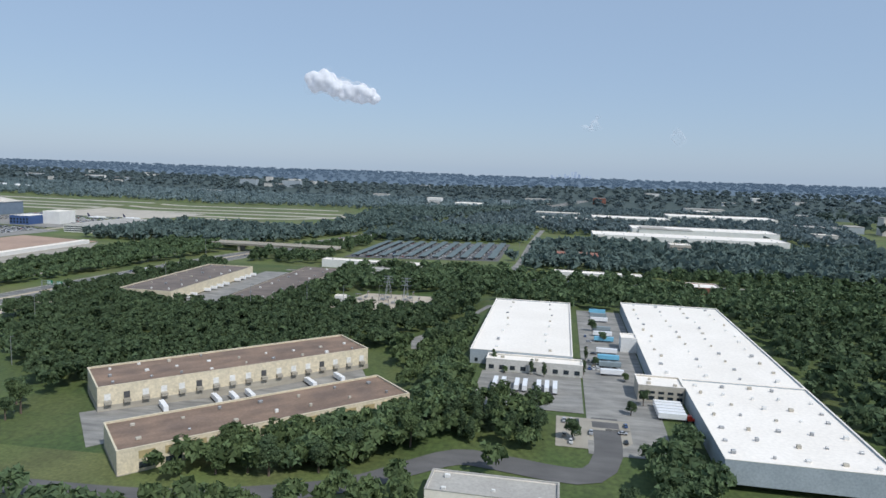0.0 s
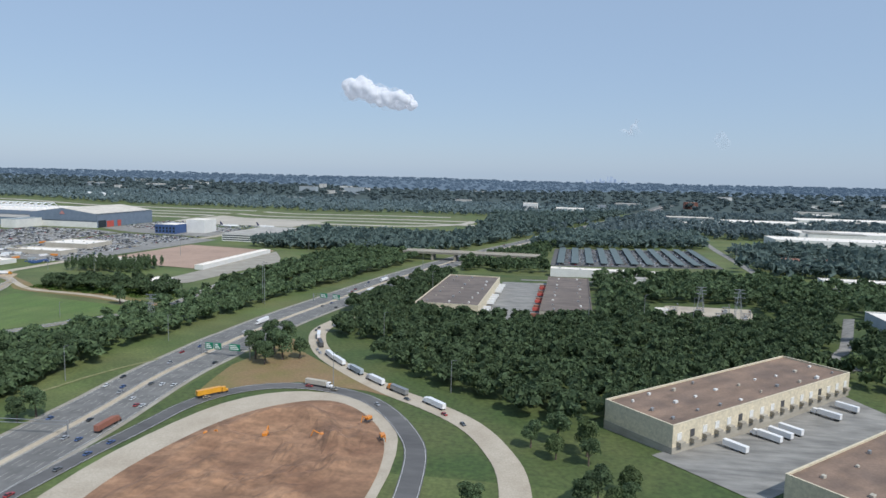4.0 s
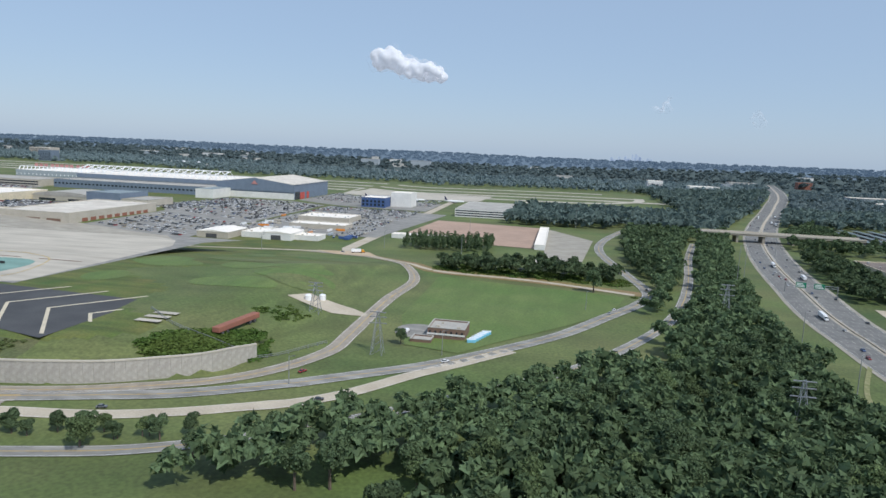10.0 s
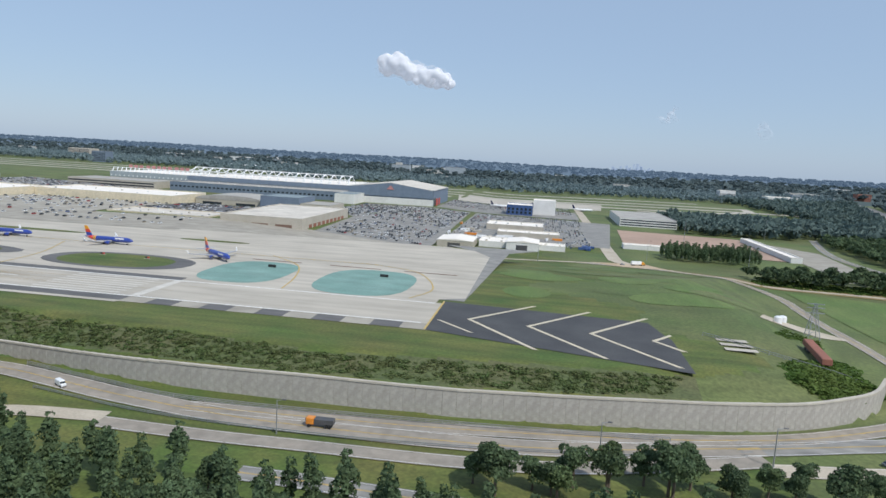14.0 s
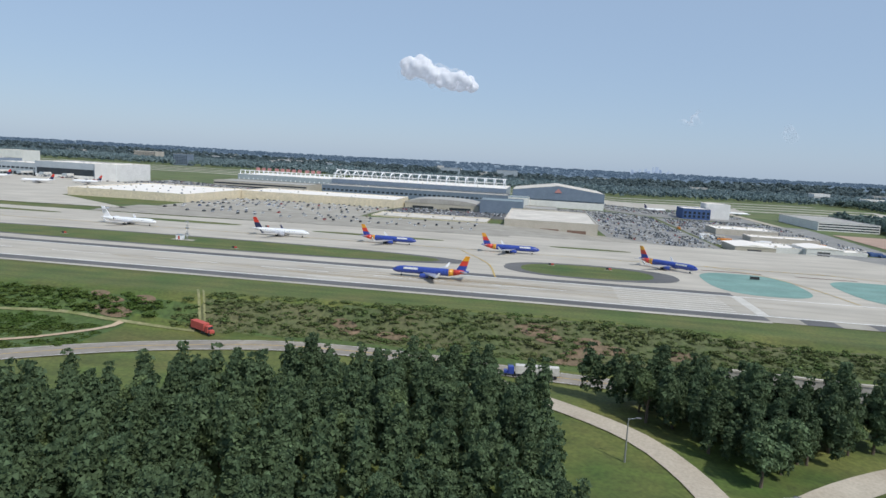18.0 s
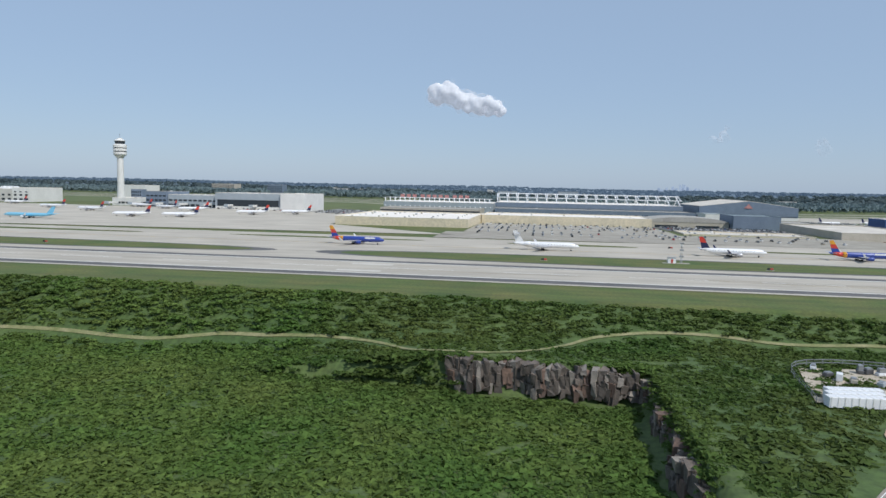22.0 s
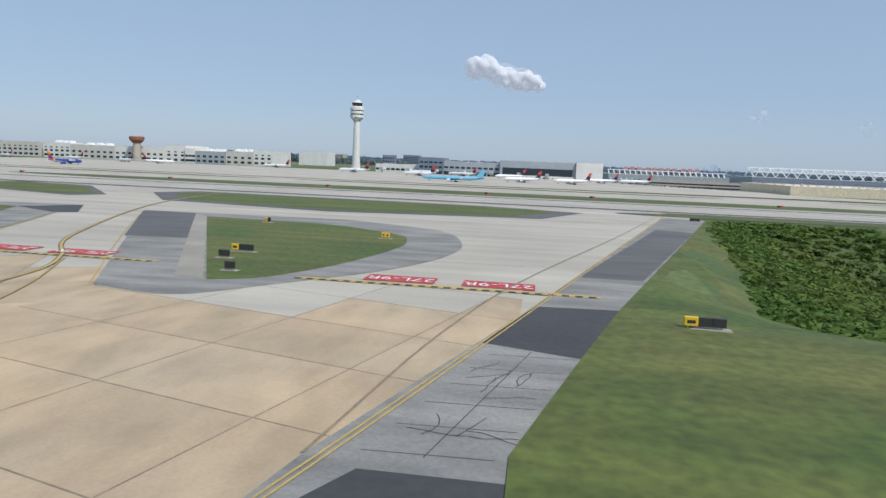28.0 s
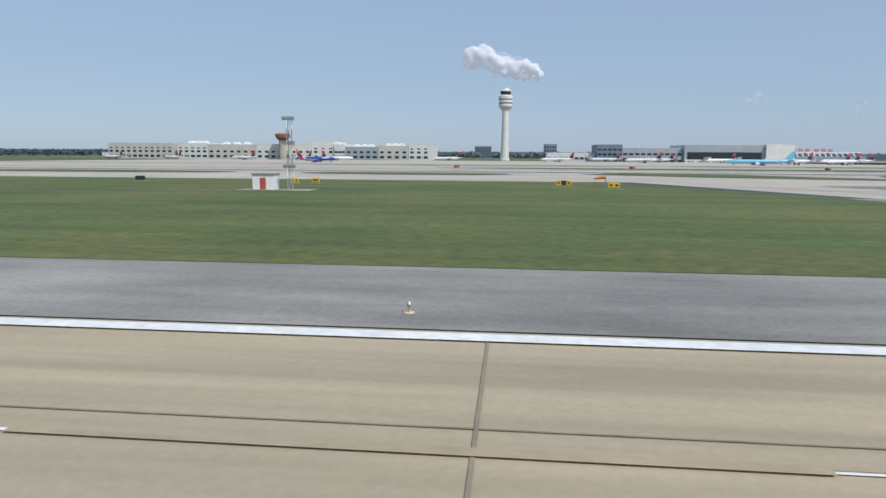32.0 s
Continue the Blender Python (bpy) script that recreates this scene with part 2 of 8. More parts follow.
mat("metal_grey", (0.4, 0.41, 0.42), rough=0.45, metal=0.6)
mat("metal_dark", (0.12, 0.12, 0.125), rough=0.5, metal=0.4)
mat("bark", (0.1, 0.075, 0.055), (0.14, 0.11, 0.085), fine=6)
mat("water", (0.03, 0.035, 0.035), (0.045, 0.045, 0.035), rough=0.08, scale=0.1, fine=0.5)
mat("skin_white", (0.82, 0.82, 0.82), (0.76, 0.76, 0.76), rough=0.35, coat=0.3)
mat("skin_blue", (0.03, 0.065, 0.32), (0.025, 0.05, 0.27), rough=0.3, coat=0.4)
mat("skin_red", (0.6, 0.05, 0.03), rough=0.3, coat=0.4)
mat("skin_yellow", (0.75, 0.35, 0.03), rough=0.3, coat=0.4)
mat("skin_navy", (0.02, 0.025, 0.08), rough=0.3, coat=0.4)
mat("skin_sky", (0.2, 0.5, 0.68), (0.18, 0.46, 0.63), rough=0.35, coat=0.3)
mat("skin_grey", (0.5, 0.5, 0.52), rough=0.35, metal=0.3)
mat("tyre", (0.02, 0.02, 0.02), rough=0.8)
mat("sign_green", (0.01, 0.2, 0.11), rough=0.5)
mat("sign_yellow", (0.75, 0.48, 0.02), rough=0.5)
mat("truck_orange", (0.7, 0.25, 0.03), rough=0.4, coat=0.3)
mat("brick_red", (0.3, 0.12, 0.08), (0.24, 0.1, 0.07), scale=0.5, fine=4)
# farthest country: haze put into a bluish colour and a faint blue glow
mat("distance_haze", (0.06, 0.08, 0.09), (0.052, 0.07, 0.08), scale=0.004, fine=0.03)
MATS["distance_haze"].node_tree.nodes["Principled BSDF"].inputs["Emission Color"].default_value = (0.4, 0.62, 0.95, 1)
MATS["distance_haze"].node_tree.nodes["Principled BSDF"].inputs["Emission Strength"].default_value = 0.13
# city towers: bluish glow added in place of the haze before them
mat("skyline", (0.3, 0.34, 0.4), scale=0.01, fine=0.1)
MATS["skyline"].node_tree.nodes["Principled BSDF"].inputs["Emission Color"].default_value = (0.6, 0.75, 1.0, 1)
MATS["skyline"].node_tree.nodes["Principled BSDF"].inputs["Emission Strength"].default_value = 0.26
mat("cloud_white", (0.5, 0.505, 0.52), (0.47, 0.48, 0.5), rough=1.0, scale=0.01, fine=0.05)
leaf_mat("leaf", (0.112, 0.158, 0.075), (0.078, 0.118, 0.062))
leaf_mat("leaf_pine", (0.1, 0.142, 0.068), (0.074, 0.112, 0.058))
leaf_mat("leaf_light", (0.132, 0.178, 0.075), (0.096, 0.138, 0.062))
leaf_mat("leaf_shrub", (0.07, 0.13, 0.027), (0.114, 0.152, 0.038), isl=0.28, broad=0.06)
leaf_mat("leaf_bank", (0.082, 0.122, 0.04), (0.11, 0.125, 0.05))
# far foliage made paler and bluer: haze mixed into the leaf colour
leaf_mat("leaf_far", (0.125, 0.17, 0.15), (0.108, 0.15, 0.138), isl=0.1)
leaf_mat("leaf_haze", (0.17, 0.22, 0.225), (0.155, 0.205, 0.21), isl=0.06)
cl = MATS["cloud_white"].node_tree
clb, tp, mxs = cl.nodes["Principled BSDF"], cl.nodes.new("ShaderNodeBsdfTransparent"), cl.nodes.new("ShaderNodeMixShader")
# clouds glow a little by themselves, which lightens their shaded undersides
clb.inputs["Emission Color"].default_value, clb.inputs["Emission Strength"].default_value = (0.86, 0.9, 1.0, 1), 0.3
mxs.inputs[0].default_value = 0.2
cl.links.new(clb.outputs[0], mxs.inputs[1]), cl.links.new(tp.outputs[0], mxs.inputs[2])
cl.links.new(mxs.outputs[0], cl.nodes["Material Output"].inputs["Surface"])
MATS["cloud_thin"] = MATS["cloud_white"].copy()
ct = MATS["cloud_thin"].node_tree
tc, mp, gr, ra = ct.nodes.new("ShaderNodeTexCoord"), ct.nodes.new("ShaderNodeMapping"), ct.nodes.new("ShaderNodeTexGradient"), ct.nodes.new("ShaderNodeMapRange")
gr.gradient_type = "SPHERICAL"
mp.inputs["Location"].default_value, mp.inputs["Scale"].default_value = (-1, -1, -1), (2, 2, 2)
ra.inputs[1].default_value, ra.inputs[2].default_value, ra.inputs[3].default_value, ra.inputs[4].default_value = 0.0, 0.7, 1.0, 0.72
ct.links.new(tc.outputs["Generated"], mp.inputs[0]), ct.links.new(mp.outputs[0], gr.inputs[0]), ct.links.new(gr.outputs["Fac"], ra.inputs[0])
ct.links.new(ra.outputs[0], ct.nodes["Mix Shader"].inputs[0])
CAR = [mat("car_" + n, c, rough=0.3, coat=0.5) for n, c in (("white", (0.75, 0.75, 0.75)), ("silver", (0.42, 0.43, 0.45)), ("black", (0.02, 0.02, 0.022)),
       ("grey", (0.13, 0.135, 0.14)), ("red", (0.35, 0.03, 0.03)), ("blue", (0.05, 0.1, 0.25)), ("tan", (0.35, 0.3, 0.22)))]
CAR_NAMES = ("white", "silver", "black", "grey", "red", "blue", "tan")

# ---- building blocks ----


def mesh_of(name, verts, faces, material):
    me = bpy.data.meshes.new(name)
    me.from_pydata([tuple(v) for v in verts], [], faces)
    for m in material if isinstance(material, (list, tuple)) else [material]:
        me.materials.append(MATS[m] if isinstance(m, str) else m)
    return me


def part(name, bm, material, parent=None, label="", smooth=False):
    """Links a bmesh (or a mesh) as one object under its thing."""
    if isinstance(bm, bmesh.types.BMesh):
        me = bpy.data.meshes.new(name)
        bmesh.ops.recalc_face_normals(bm, faces=bm.faces)
        bm.to_mesh(me)
        bm.free()
        me.materials.append(MATS[material] if isinstance(material, str) else material)
    else:
        me = bm
    if smooth:
        for p in me.polygons:
            p.use_smooth = True
    ob = new(name, me)
    if parent:
        ob.parent = parent
    if label:
        ob["label"] = label
    return ob


def boxes(*rows, bevel=0.0):
    """A bmesh of boxes, each (x0, x1, y0, y1, z0, z1)."""
    bm = bmesh.new()
    for x0, x1, y0, y1, z0, z1 in rows:
        m = Matrix.Translation(((x0 + x1) / 2, (y0 + y1) / 2, (z0 + z1) / 2)) @ Matrix.Diagonal((x1 - x0, y1 - y0, z1 - z0, 1))
        bmesh.ops.create_cube(bm, size=1, matrix=m)
    if bevel:
        bmesh.ops.bevel(bm, geom=bm.edges[:], offset=bevel, segments=1, affect="EDGES")
    return bm


def tube(bm, p, q, r, r2=None, n=8):
    """A round bar from p to q."""
    p, q = Vector(p), Vector(q)
    d = q - p
    m = Matrix.Translation((p + q) / 2) @ d.to_track_quat("Z", "Y").to_matrix().to_4x4()
    bmesh.ops.create_cone(bm, cap_ends=True, segments=n, radius1=r, radius2=r if r2 is None else r2, depth=d.length, matrix=m)
    return bm


def lathe(profile, n=24, m=None):
    """A bmesh turned from (radius, z) pairs."""
    bm = bmesh.new()
    rings = [[bm.verts.new((r * math.cos(2 * math.pi * k / n), r * math.sin(2 * math.pi * k / n), z)) for k in range(n)] for r, z in profile]
    for a, b in zip(rings, rings[1:]):
        for k in range(n):
            bm.faces.new((a[k], a[(k + 1) % n], b[(k + 1) % n], b[k]))
    bm.faces.new(rings[0][::-1]), bm.faces.new(rings[-1])
    if m:
        bm.transform(m)
    return bm


def thing(name, place, label, category, group="", kind=""):
    ob = new(name)
    ob.empty_display_size = 0.5
    ob.matrix_world = place
    return tagged(ob, label, category, group, kind)

# ---- the lie of the land ----


def step(a, b, v):
    t = np.clip((np.asarray(v, float) - a) / (b - a), 0, 1)
    return t * t * (3 - 2 * t)


WALL_X = (484, 496, 507, 518, 530, 550, 582, 600, 617, 640, 655, 668, 676)
WALL_Y = (119.6, 118, 116.5, 114.8, 113.4, 112.9, 113.6, 115.4, 118, 122.5, 128.5, 138, 150)


def land(x, y):
    """Height of the ground: the airfield at 0, the creek valley and the highway cut below it, rolling woods far off."""
    x, y = np.asarray(x, float), np.asarray(y, float)
    xs = np.where(x < 240, x - 0.27 * (np.clip(y, 20, 130) - 41), x)
    low = np.interp(xs, [-2000, 84, 108, 200, 250, 285, 330, 480, 640, 860, 950, 1050, 1250], [0, 0, -8.5, -9.5, -9.2, -4.4, -4.6, -7.2, -7.7, -9.0, -6.5, -4, -2])
    north = -7.5 * np.maximum(step(636, 700, x), step(222, 322, y) * step(430, 560, x))
    north = np.minimum(north, -5.0 * step(330, 560, y) * step(60, 260, x))
    north = north + 5.0 * step(900, 1150, x) * step(150, 300, y) + 3.0 * step(560, 900, y) * step(500, 800, x)
    foot = np.interp(x, [88, 230, 262, 320, 372, 395, 410, 450, 480, 510], [104, 104, 100, 108, 113, 117, 121.5, 122, 119.5, 117])
    top = np.interp(x, [88, 250, 380, 430, 470, 505, 520], [124, 124, 126, 131, 131, 127, 122])
    wall = np.interp(x, WALL_X, WALL_Y)
    ledge = np.interp(x, [484, 507, 530, 560], [0.45, 0.47, 0.6, 0.66])
    behind = ledge * step(wall + 0.1, wall + 1.3, y) + (1 - ledge) * step(wall + 1.3, wall + 13, y)
    up = step(foot, top, y) + (behind - step(foot, top, y)) * step(478, 494, x)
    up = np.where(x > 672, step(130, 190, y), up)
    z = low + (north - low) * up
    south = np.maximum(step(34, 54, y), step(212, 252, x))
    z = np.where(y < 60, z * south, z)
    pit = step(250, 258, x) * (1 - step(313.5, 316, x)) * step(46, 58, y) * (1 - step(94.6, 96.6, y))
    z = z + (-9.4 - z) * pit
    pond = 1 - step(0.75, 1.35, ((x - 193.3) / 9) ** 2 + ((y - 81) / 19) ** 2)
    z = z + (-11.3 - z) * pond
    roll = 0.35 * np.sin(x / 17 + 1.3 * np.sin(y / 23)) * np.sin(y / 13 + 0.7)
    wild = np.where((y < 118) & (x > 118) & (y > 42) | (x > 690) & (y < 230), 1.0, 0.0)
    hill = 2.2 * np.exp(-((x - 655) / 16) ** 2 - ((y - 200) / 45) ** 2)
    far = 14 * step(1700, 4600, np.hypot(x - 300, y)) + 4 * np.sin(x / 420 + 1) * np.sin(y / 510) * step(1300, 2200, np.hypot(x - 300, y))
    z = z + roll * wild * 0.8 + far + hill
    # level platform of the white warehouses
    raised = step(1070, 1088, x) * step(128, 168, y) * (1 - step(306, 350, y)) * (1 - step(1200, 1260, x))
    return z + (0.2 - z) * raised


def lz(x, y):
    return float(land(x, y))


def axis(fine0, fine1, st, end0, end1):
    a = list(np.arange(fine0, fine1 + 0.1, st))
    v, d = fine1, st
    while v < end1:
        d *= 1.18
        v += d
        a.append(min(v, end1))
    v, d = fine0, st
    while v > end0:
        d *= 1.18
        v -= d
        a.insert(0, max(v, end0))
    return np.array(a)


gx, gy = axis(-220, 1230, 4, -4900, 4900), axis(-40, 520, 4, -4900, 4900)
gx, gy = np.union1d(gx, np.concatenate([np.arange(178, 210, 1.0), np.arange(246, 322, 1.0), np.arange(480, 680, 2.0)])), np.union1d(gy, np.arange(43, 134, 1.0))
GX, GY = np.meshgrid(gx, gy)
GZ = land(GX, GY)
nx, ny = len(gx), len(gy)
idx = np.arange(nx * ny).reshape(ny, nx)
quads = np.stack([idx[:-1, :-1], idx[:-1, 1:], idx[1:, 1:], idx[1:, :-1]], -1).reshape(-1, 4)
me = mesh_of("ground", np.stack([GX, GY, GZ], -1).reshape(-1, 3).tolist(), quads.tolist(), ["grass", "mown", "scrub_ground", "forest_floor", "far_wood", "distance_haze", "bank_ground"])
cxm, cym = (GX[:-1, :-1] + GX[1:, 1:]).ravel() / 2, (GY[:-1, :-1] + GY[1:, 1:]).ravel() / 2
kind = np.zeros(len(cxm), int)
kind[(cym < 560) & (cym > 118) & (cxm < 625 + 18 * np.sin(cym / 19) + 9 * np.sin(cym / 7))] = 1
kind[cym <= 42] = 1
kind[(cxm > 88) & (cxm < 500) & (cym > 42) & (cym < 122)] = 2
kind[(cxm > 326) & (cxm < 640) & (cym < 118)] = 1
kind[(cxm > 326) & (cxm < 374) & (cym > 74 + 1.05 * (cxm - 345)) & (cym < 122)] = 2
kind[(cxm > 860) & (cym > 60) & (cym < 420)] = 3
kind[(cxm > 640) & (cym < 130)] = 0
# far ground takes the haze-tinted colour
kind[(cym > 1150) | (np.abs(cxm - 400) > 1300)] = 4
# beyond this the ground wears the glowing haze colour
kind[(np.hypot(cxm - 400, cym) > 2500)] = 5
kind[(cxm > 384) & (cxm < 632) & (cym > np.interp(cxm, [384, 410, 450, 500, 530, 582, 632], [116, 121, 122, 120, 115, 115, 122])) & (cym < np.interp(cxm, [384, 430, 470, 505, 560, 632], [124, 130, 130, 126, 122, 130]))] = 6
me.polygons.foreach_set("material_index", kind)
me.polygons.foreach_set("use_smooth", np.ones(len(kind), bool))
tagged(new("ground", me), "grass and scrub covered land round an airfield, sunk into a creek valley", "ground", kind="structure")


def smooth_line(pts, d=4.0):
    """Points every d along a soft curve through pts."""
    pts = [Vector((*p, 0)) for p in pts]
    pts = [2 * pts[0] - pts[1]] + pts + [2 * pts[-1] - pts[-2]]
    out = []
    for a, b, c, e in zip(pts, pts[1:], pts[2:], pts[3:]):
        n = max(1, round((c - b).length / d))
        for k in range(n):
            t = k / n
            out.append(0.5 * (2 * b + (c - a) * t + (2 * a - 5 * b + 4 * c - e) * t * t + (3 * b - a - 3 * c + e) * t ** 3))
    out.append(pts[-2])
    return np.array([(p.x, p.y) for p in out])


def offset(line, s):
    t = np.gradient(line, axis=0)
    t /= np.linalg.norm(t, axis=1)[:, None] + 1e-9
    return line + s * np.stack([-t[:, 1], t[:, 0]], 1)


def ribbon(name, line, s0, s1, material, lift=0.15, cross=4, dash=0, height=None):
    """A strip along a line between two side offsets, laid on the land; dash: leaves out every other dash-th stretch."""
    sides = [offset(line, s0 + (s1 - s0) * k / cross) for k in range(cross + 1)]
    v, f = [], []
    for s in sides:
        z = land(s[:, 0], s[:, 1]) if height is None else np.full(len(s), height) if np.isscalar(height) else height
        v += [(a, b, c + lift) for (a, b), c in zip(s, z)]
    n = len(line)
    for k in range(cross):
        for i in range(n - 1):
            if not dash or (i // dash) % 2 == 0:
                f.append((k * n + i, k * n + i + 1, (k + 1) * n + i + 1, (k + 1) * n + i))
    return mesh_of(name, v, f, material)


def sheet(name, poly, material, lift=0.1, d=6.0):
    """A flat piece of ground cover with the outline poly, draped on the land."""
    bm = bmesh.new()
    n = len(poly)
    ring = []
    for (a, b), (c, e) in zip(poly, poly[1:] + poly[:1]):
        k = max(1, round(math.hypot(c - a, e - b) / d))
        ring += [(a + (c - a) * i / k, b + (e - b) * i / k) for i in range(k)]
    face = bm.faces.new([bm.verts.new((a, b, 0)) for a, b in ring])
    x0, x1 = min(p[0] for p in ring), max(p[0] for p in ring)
    y0, y1 = min(p[1] for p in ring), max(p[1] for p in ring)
    for cuts, lo, hi, no in (((1, 0, 0), x0, x1, 0), ((0, 1, 0), y0, y1, 1)):
        v = math.ceil(lo / d) * d
        while v < hi:
            co = (v, 0, 0) if no == 0 else (0, v, 0)
            bmesh.ops.bisect_plane(bm, geom=bm.verts[:] + bm.edges[:] + bm.faces[:], plane_co=co, plane_no=cuts)
            v += d
    for v in bm.verts:
        v.co.z = lz(v.co.x, v.co.y) + lift
    bm.normal_update()
    for f in bm.faces:
        if f.normal.z < 0:
            f.normal_flip()
    me = bpy.data.meshes.new(name)
    bm.to_mesh(me)
    bm.free()
    me.materials.append(MATS[material])
    return me


def oval(cx, cy, rx, ry, n=28, p=2.4):
    return [(cx + rx * math.copysign(abs(math.cos(a)) ** (2 / p), math.cos(a)), cy + ry * math.copysign(abs(math.sin(a)) ** (2 / p), math.sin(a)))
            for a in (2 * math.pi * k / n for k in range(n))]


KEEP = []  # rectangles in which no tree stands
LINES = []  # road lines with their half widths, likewise


def lay(name, me, label, category, kind="structure", parent=None):
    ob = new(name, me)
    if parent:
        ob.parent = parent
        if label:
            ob["label"] = label
        return ob
    return tagged(ob, label, category, kind=kind)


def road(pts, width, surface="asphalt", label="two-lane asphalt road with worn edges", lanes=2, edge="white_paint", shoulder=0.0, name="road", lift=0.15, middle="yellow_paint", dashes="white_paint"):
    line = smooth_line(pts)
    LINES.append((line[::2], width / 2 + shoulder + 1.2))
    ob = lay(name, ribbon(name, line, -width / 2, width / 2, surface, lift), label, "road")
    if shoulder:
        for s in (-1, 1):
            lay("shoulder", ribbon("shoulder", line, *sorted((s * width / 2, s * (width / 2 + shoulder))), "concrete_old", lift - 0.03), "", "", parent=ob)
    for s in (-1, 1):
        if edge:
            lay("edge_line", ribbon("edge_line", line, s * (width / 2 - 0.33), s * (width / 2 - 0.25), edge, lift + 0.02, 1), "", "", parent=ob)
    fine = smooth_line(pts, 1.5)
    for k in range(1, lanes):
        s = -width / 2 + width * k / lanes
        if lanes == 2:
            for q in (-0.1, 0.1):
                lay("centre_line", ribbon("centre_line", line, s + q - 0.06, s + q + 0.06, middle, lift + 0.02, 1), "", "", parent=ob)
        else:
            lay("lane_line", ribbon("lane_line", fine, s - 0.035, s + 0.035, dashes, lift + 0.02, 1, dash=2), "", "", parent=ob)
    return ob


# ---- north runway, taxiways and apron ----
def rect(x0, x1, y0, y1):
    return [(x0, y0), (x1, y0), (x1, y1), (x0, y1)]


def rounded(poly):
    """The outline with its short sides drawn as one soft curve."""
    n, out = len(poly), []
    far = [math.dist(poly[i], poly[(i + 1) % n]) > 24 for i in range(n)]
    for i in range(n):
        p0, p1, p2, p3 = (Vector((*poly[(i + k) % n], 0)) for k in (-1, 0, 1, 2))
        if far[i] or math.dist(poly[i], poly[(i + 1) % n]) < 1.0:
            out.append((p1.x, p1.y))
            continue
        if far[i - 1]:
            p0 = 2 * p1 - p2
        if far[(i + 1) % n]:
            p3 = 2 * p2 - p1
        for k in range(5):
            t = k / 5
            q = 0.5 * (2 * p1 + (p2 - p0) * t + (2 * p0 - 5 * p1 + 4 * p2 - p3) * t * t + (3 * p1 - p0 - 3 * p2 + p3) * t ** 3)
            out.append((q.x, q.y))
    return out


def flat(name, poly, material, label="", category="", lift=0.06, parent=None, kind="structure"):
    """A level piece of paving or paint on the airfield."""
    if name in ("collar", "grass_island"):
        poly = rounded(list(poly))
    bm = bmesh.new()
    bm.faces.new([bm.verts.new((a, b, lift)) for a, b in poly])
    bmesh.ops.triangulate(bm, faces=bm.faces[:])
    for f in bm.faces:
        f.normal_update()
        if f.normal.z < 0:
            f.normal_flip()
    me = bpy.data.meshes.new(name)
    bm.to_mesh(me)
    bm.free()
    me.materials.append(MATS[material])
    return lay(name, me, label, category, kind, parent)


runway_n = flat("runway", rect(-900, 576, 148.6, 171.4), "concrete", "pale concrete runway with rubber marks and white edge lines", "runway", 0.10)
for y0, y1 in ((144.2, 148.6), (171.4, 175.5)):
    flat("shoulder", rect(-900, 500, y0, y1), "asphalt", lift=0.09, parent=runway_n)
flat("outer_shoulder", rect(-900, 500, 142.3, 144.2), "concrete", lift=0.085, parent=runway_n)
for k in range(11):
    flat("shoulder", rect(500 + 7 * k, 507 + 7 * k, 143.2, 148.6), "asphalt" if k % 2 else "concrete_old", lift=0.09, parent=runway_n)
for y0 in (148.9, 170.6):
    flat("edge_line", rect(-900, 574, y0, y0 + 0.5), "white_paint", lift=0.12, parent=runway_n)
flat("threshold_bar", rect(499, 501.5, 149.6, 170.4), "faded_paint", lift=0.13, parent=runway_n)
for k in range(8):
    y = 151 + 2.5 * k
    flat("threshold_stripe", rect(470, 495, y, y + 0.9), "faded_paint", lift=0.13, parent=runway_n)
for x in range(-880, 470, 30):
    flat("centre_dash", rect(x, x + 18, 159.8, 160.2), "white_paint", lift=0.13, parent=runway_n)
for x, h in ((395, 1.1), (250, 2.5)):
    for y in (153, 166):
        flat("touchdown_stripe", rect(x, x + 11, y - h / 2, y + h / 2), "faded_paint", lift=0.13, parent=runway_n)
for k in range(26):
    random.seed(k)
    y = 160 + random.uniform(-6, 6)
    x = random.uniform(230, 460)
    flat("rubber_mark", rect(x, x + random.uniform(20, 70), y, y + random.uniform(0.15, 0.5)), "rubber", lift=0.115 + k * 0.0005, parent=runway_n)

apron = flat("apron", [(-900, 171.4), (574, 171.4), (574, 176), (581, 180), (581, 262), (573, 277), (560, 283), (440, 277), (300, 262), (-900, 252)], "concrete", "wide pale concrete taxiway and holding apron beside the runway", "apron", 0.07)
flat("verge_road", [(574, 176), (581, 176), (588, 276), (600, 290), (560, 290), (572, 277), (581, 262)], "asphalt_worn", lift=0.05, parent=apron)
for cx_, rx in ((60, 150), (330, 92)):
    isl = flat("taxiway_island", oval(cx_, 193.5, rx, 10.5), "mown", "mown grass island between runway and taxiway", "grass island", 0.11)
    flat("dark_rim", oval(cx_, 193.5, rx + 8, 12.5), "asphalt", lift=0.095, parent=isl)
isl = flat("taxiway_island", oval(465, 193, 19, 11), "mown", "oval mown grass island with a dark asphalt rim", "grass island", 0.11)
flat("dark_rim", oval(466, 193, 25, 13.5), "asphalt", lift=0.095, parent=isl)
for cx_, rx, cy_, ry in ((310, 24, 246, 3.2), (390, 26, 243, 2.6), (470, 15, 248, 2.2), (215, 40, 246, 3), (60, 80, 243, 4), (-90, 60, 240, 4)):
    flat("taxiway_island", oval(cx_, cy_, rx, ry), "mown", "narrow mown grass strip between two taxiways", "grass island", 0.11)
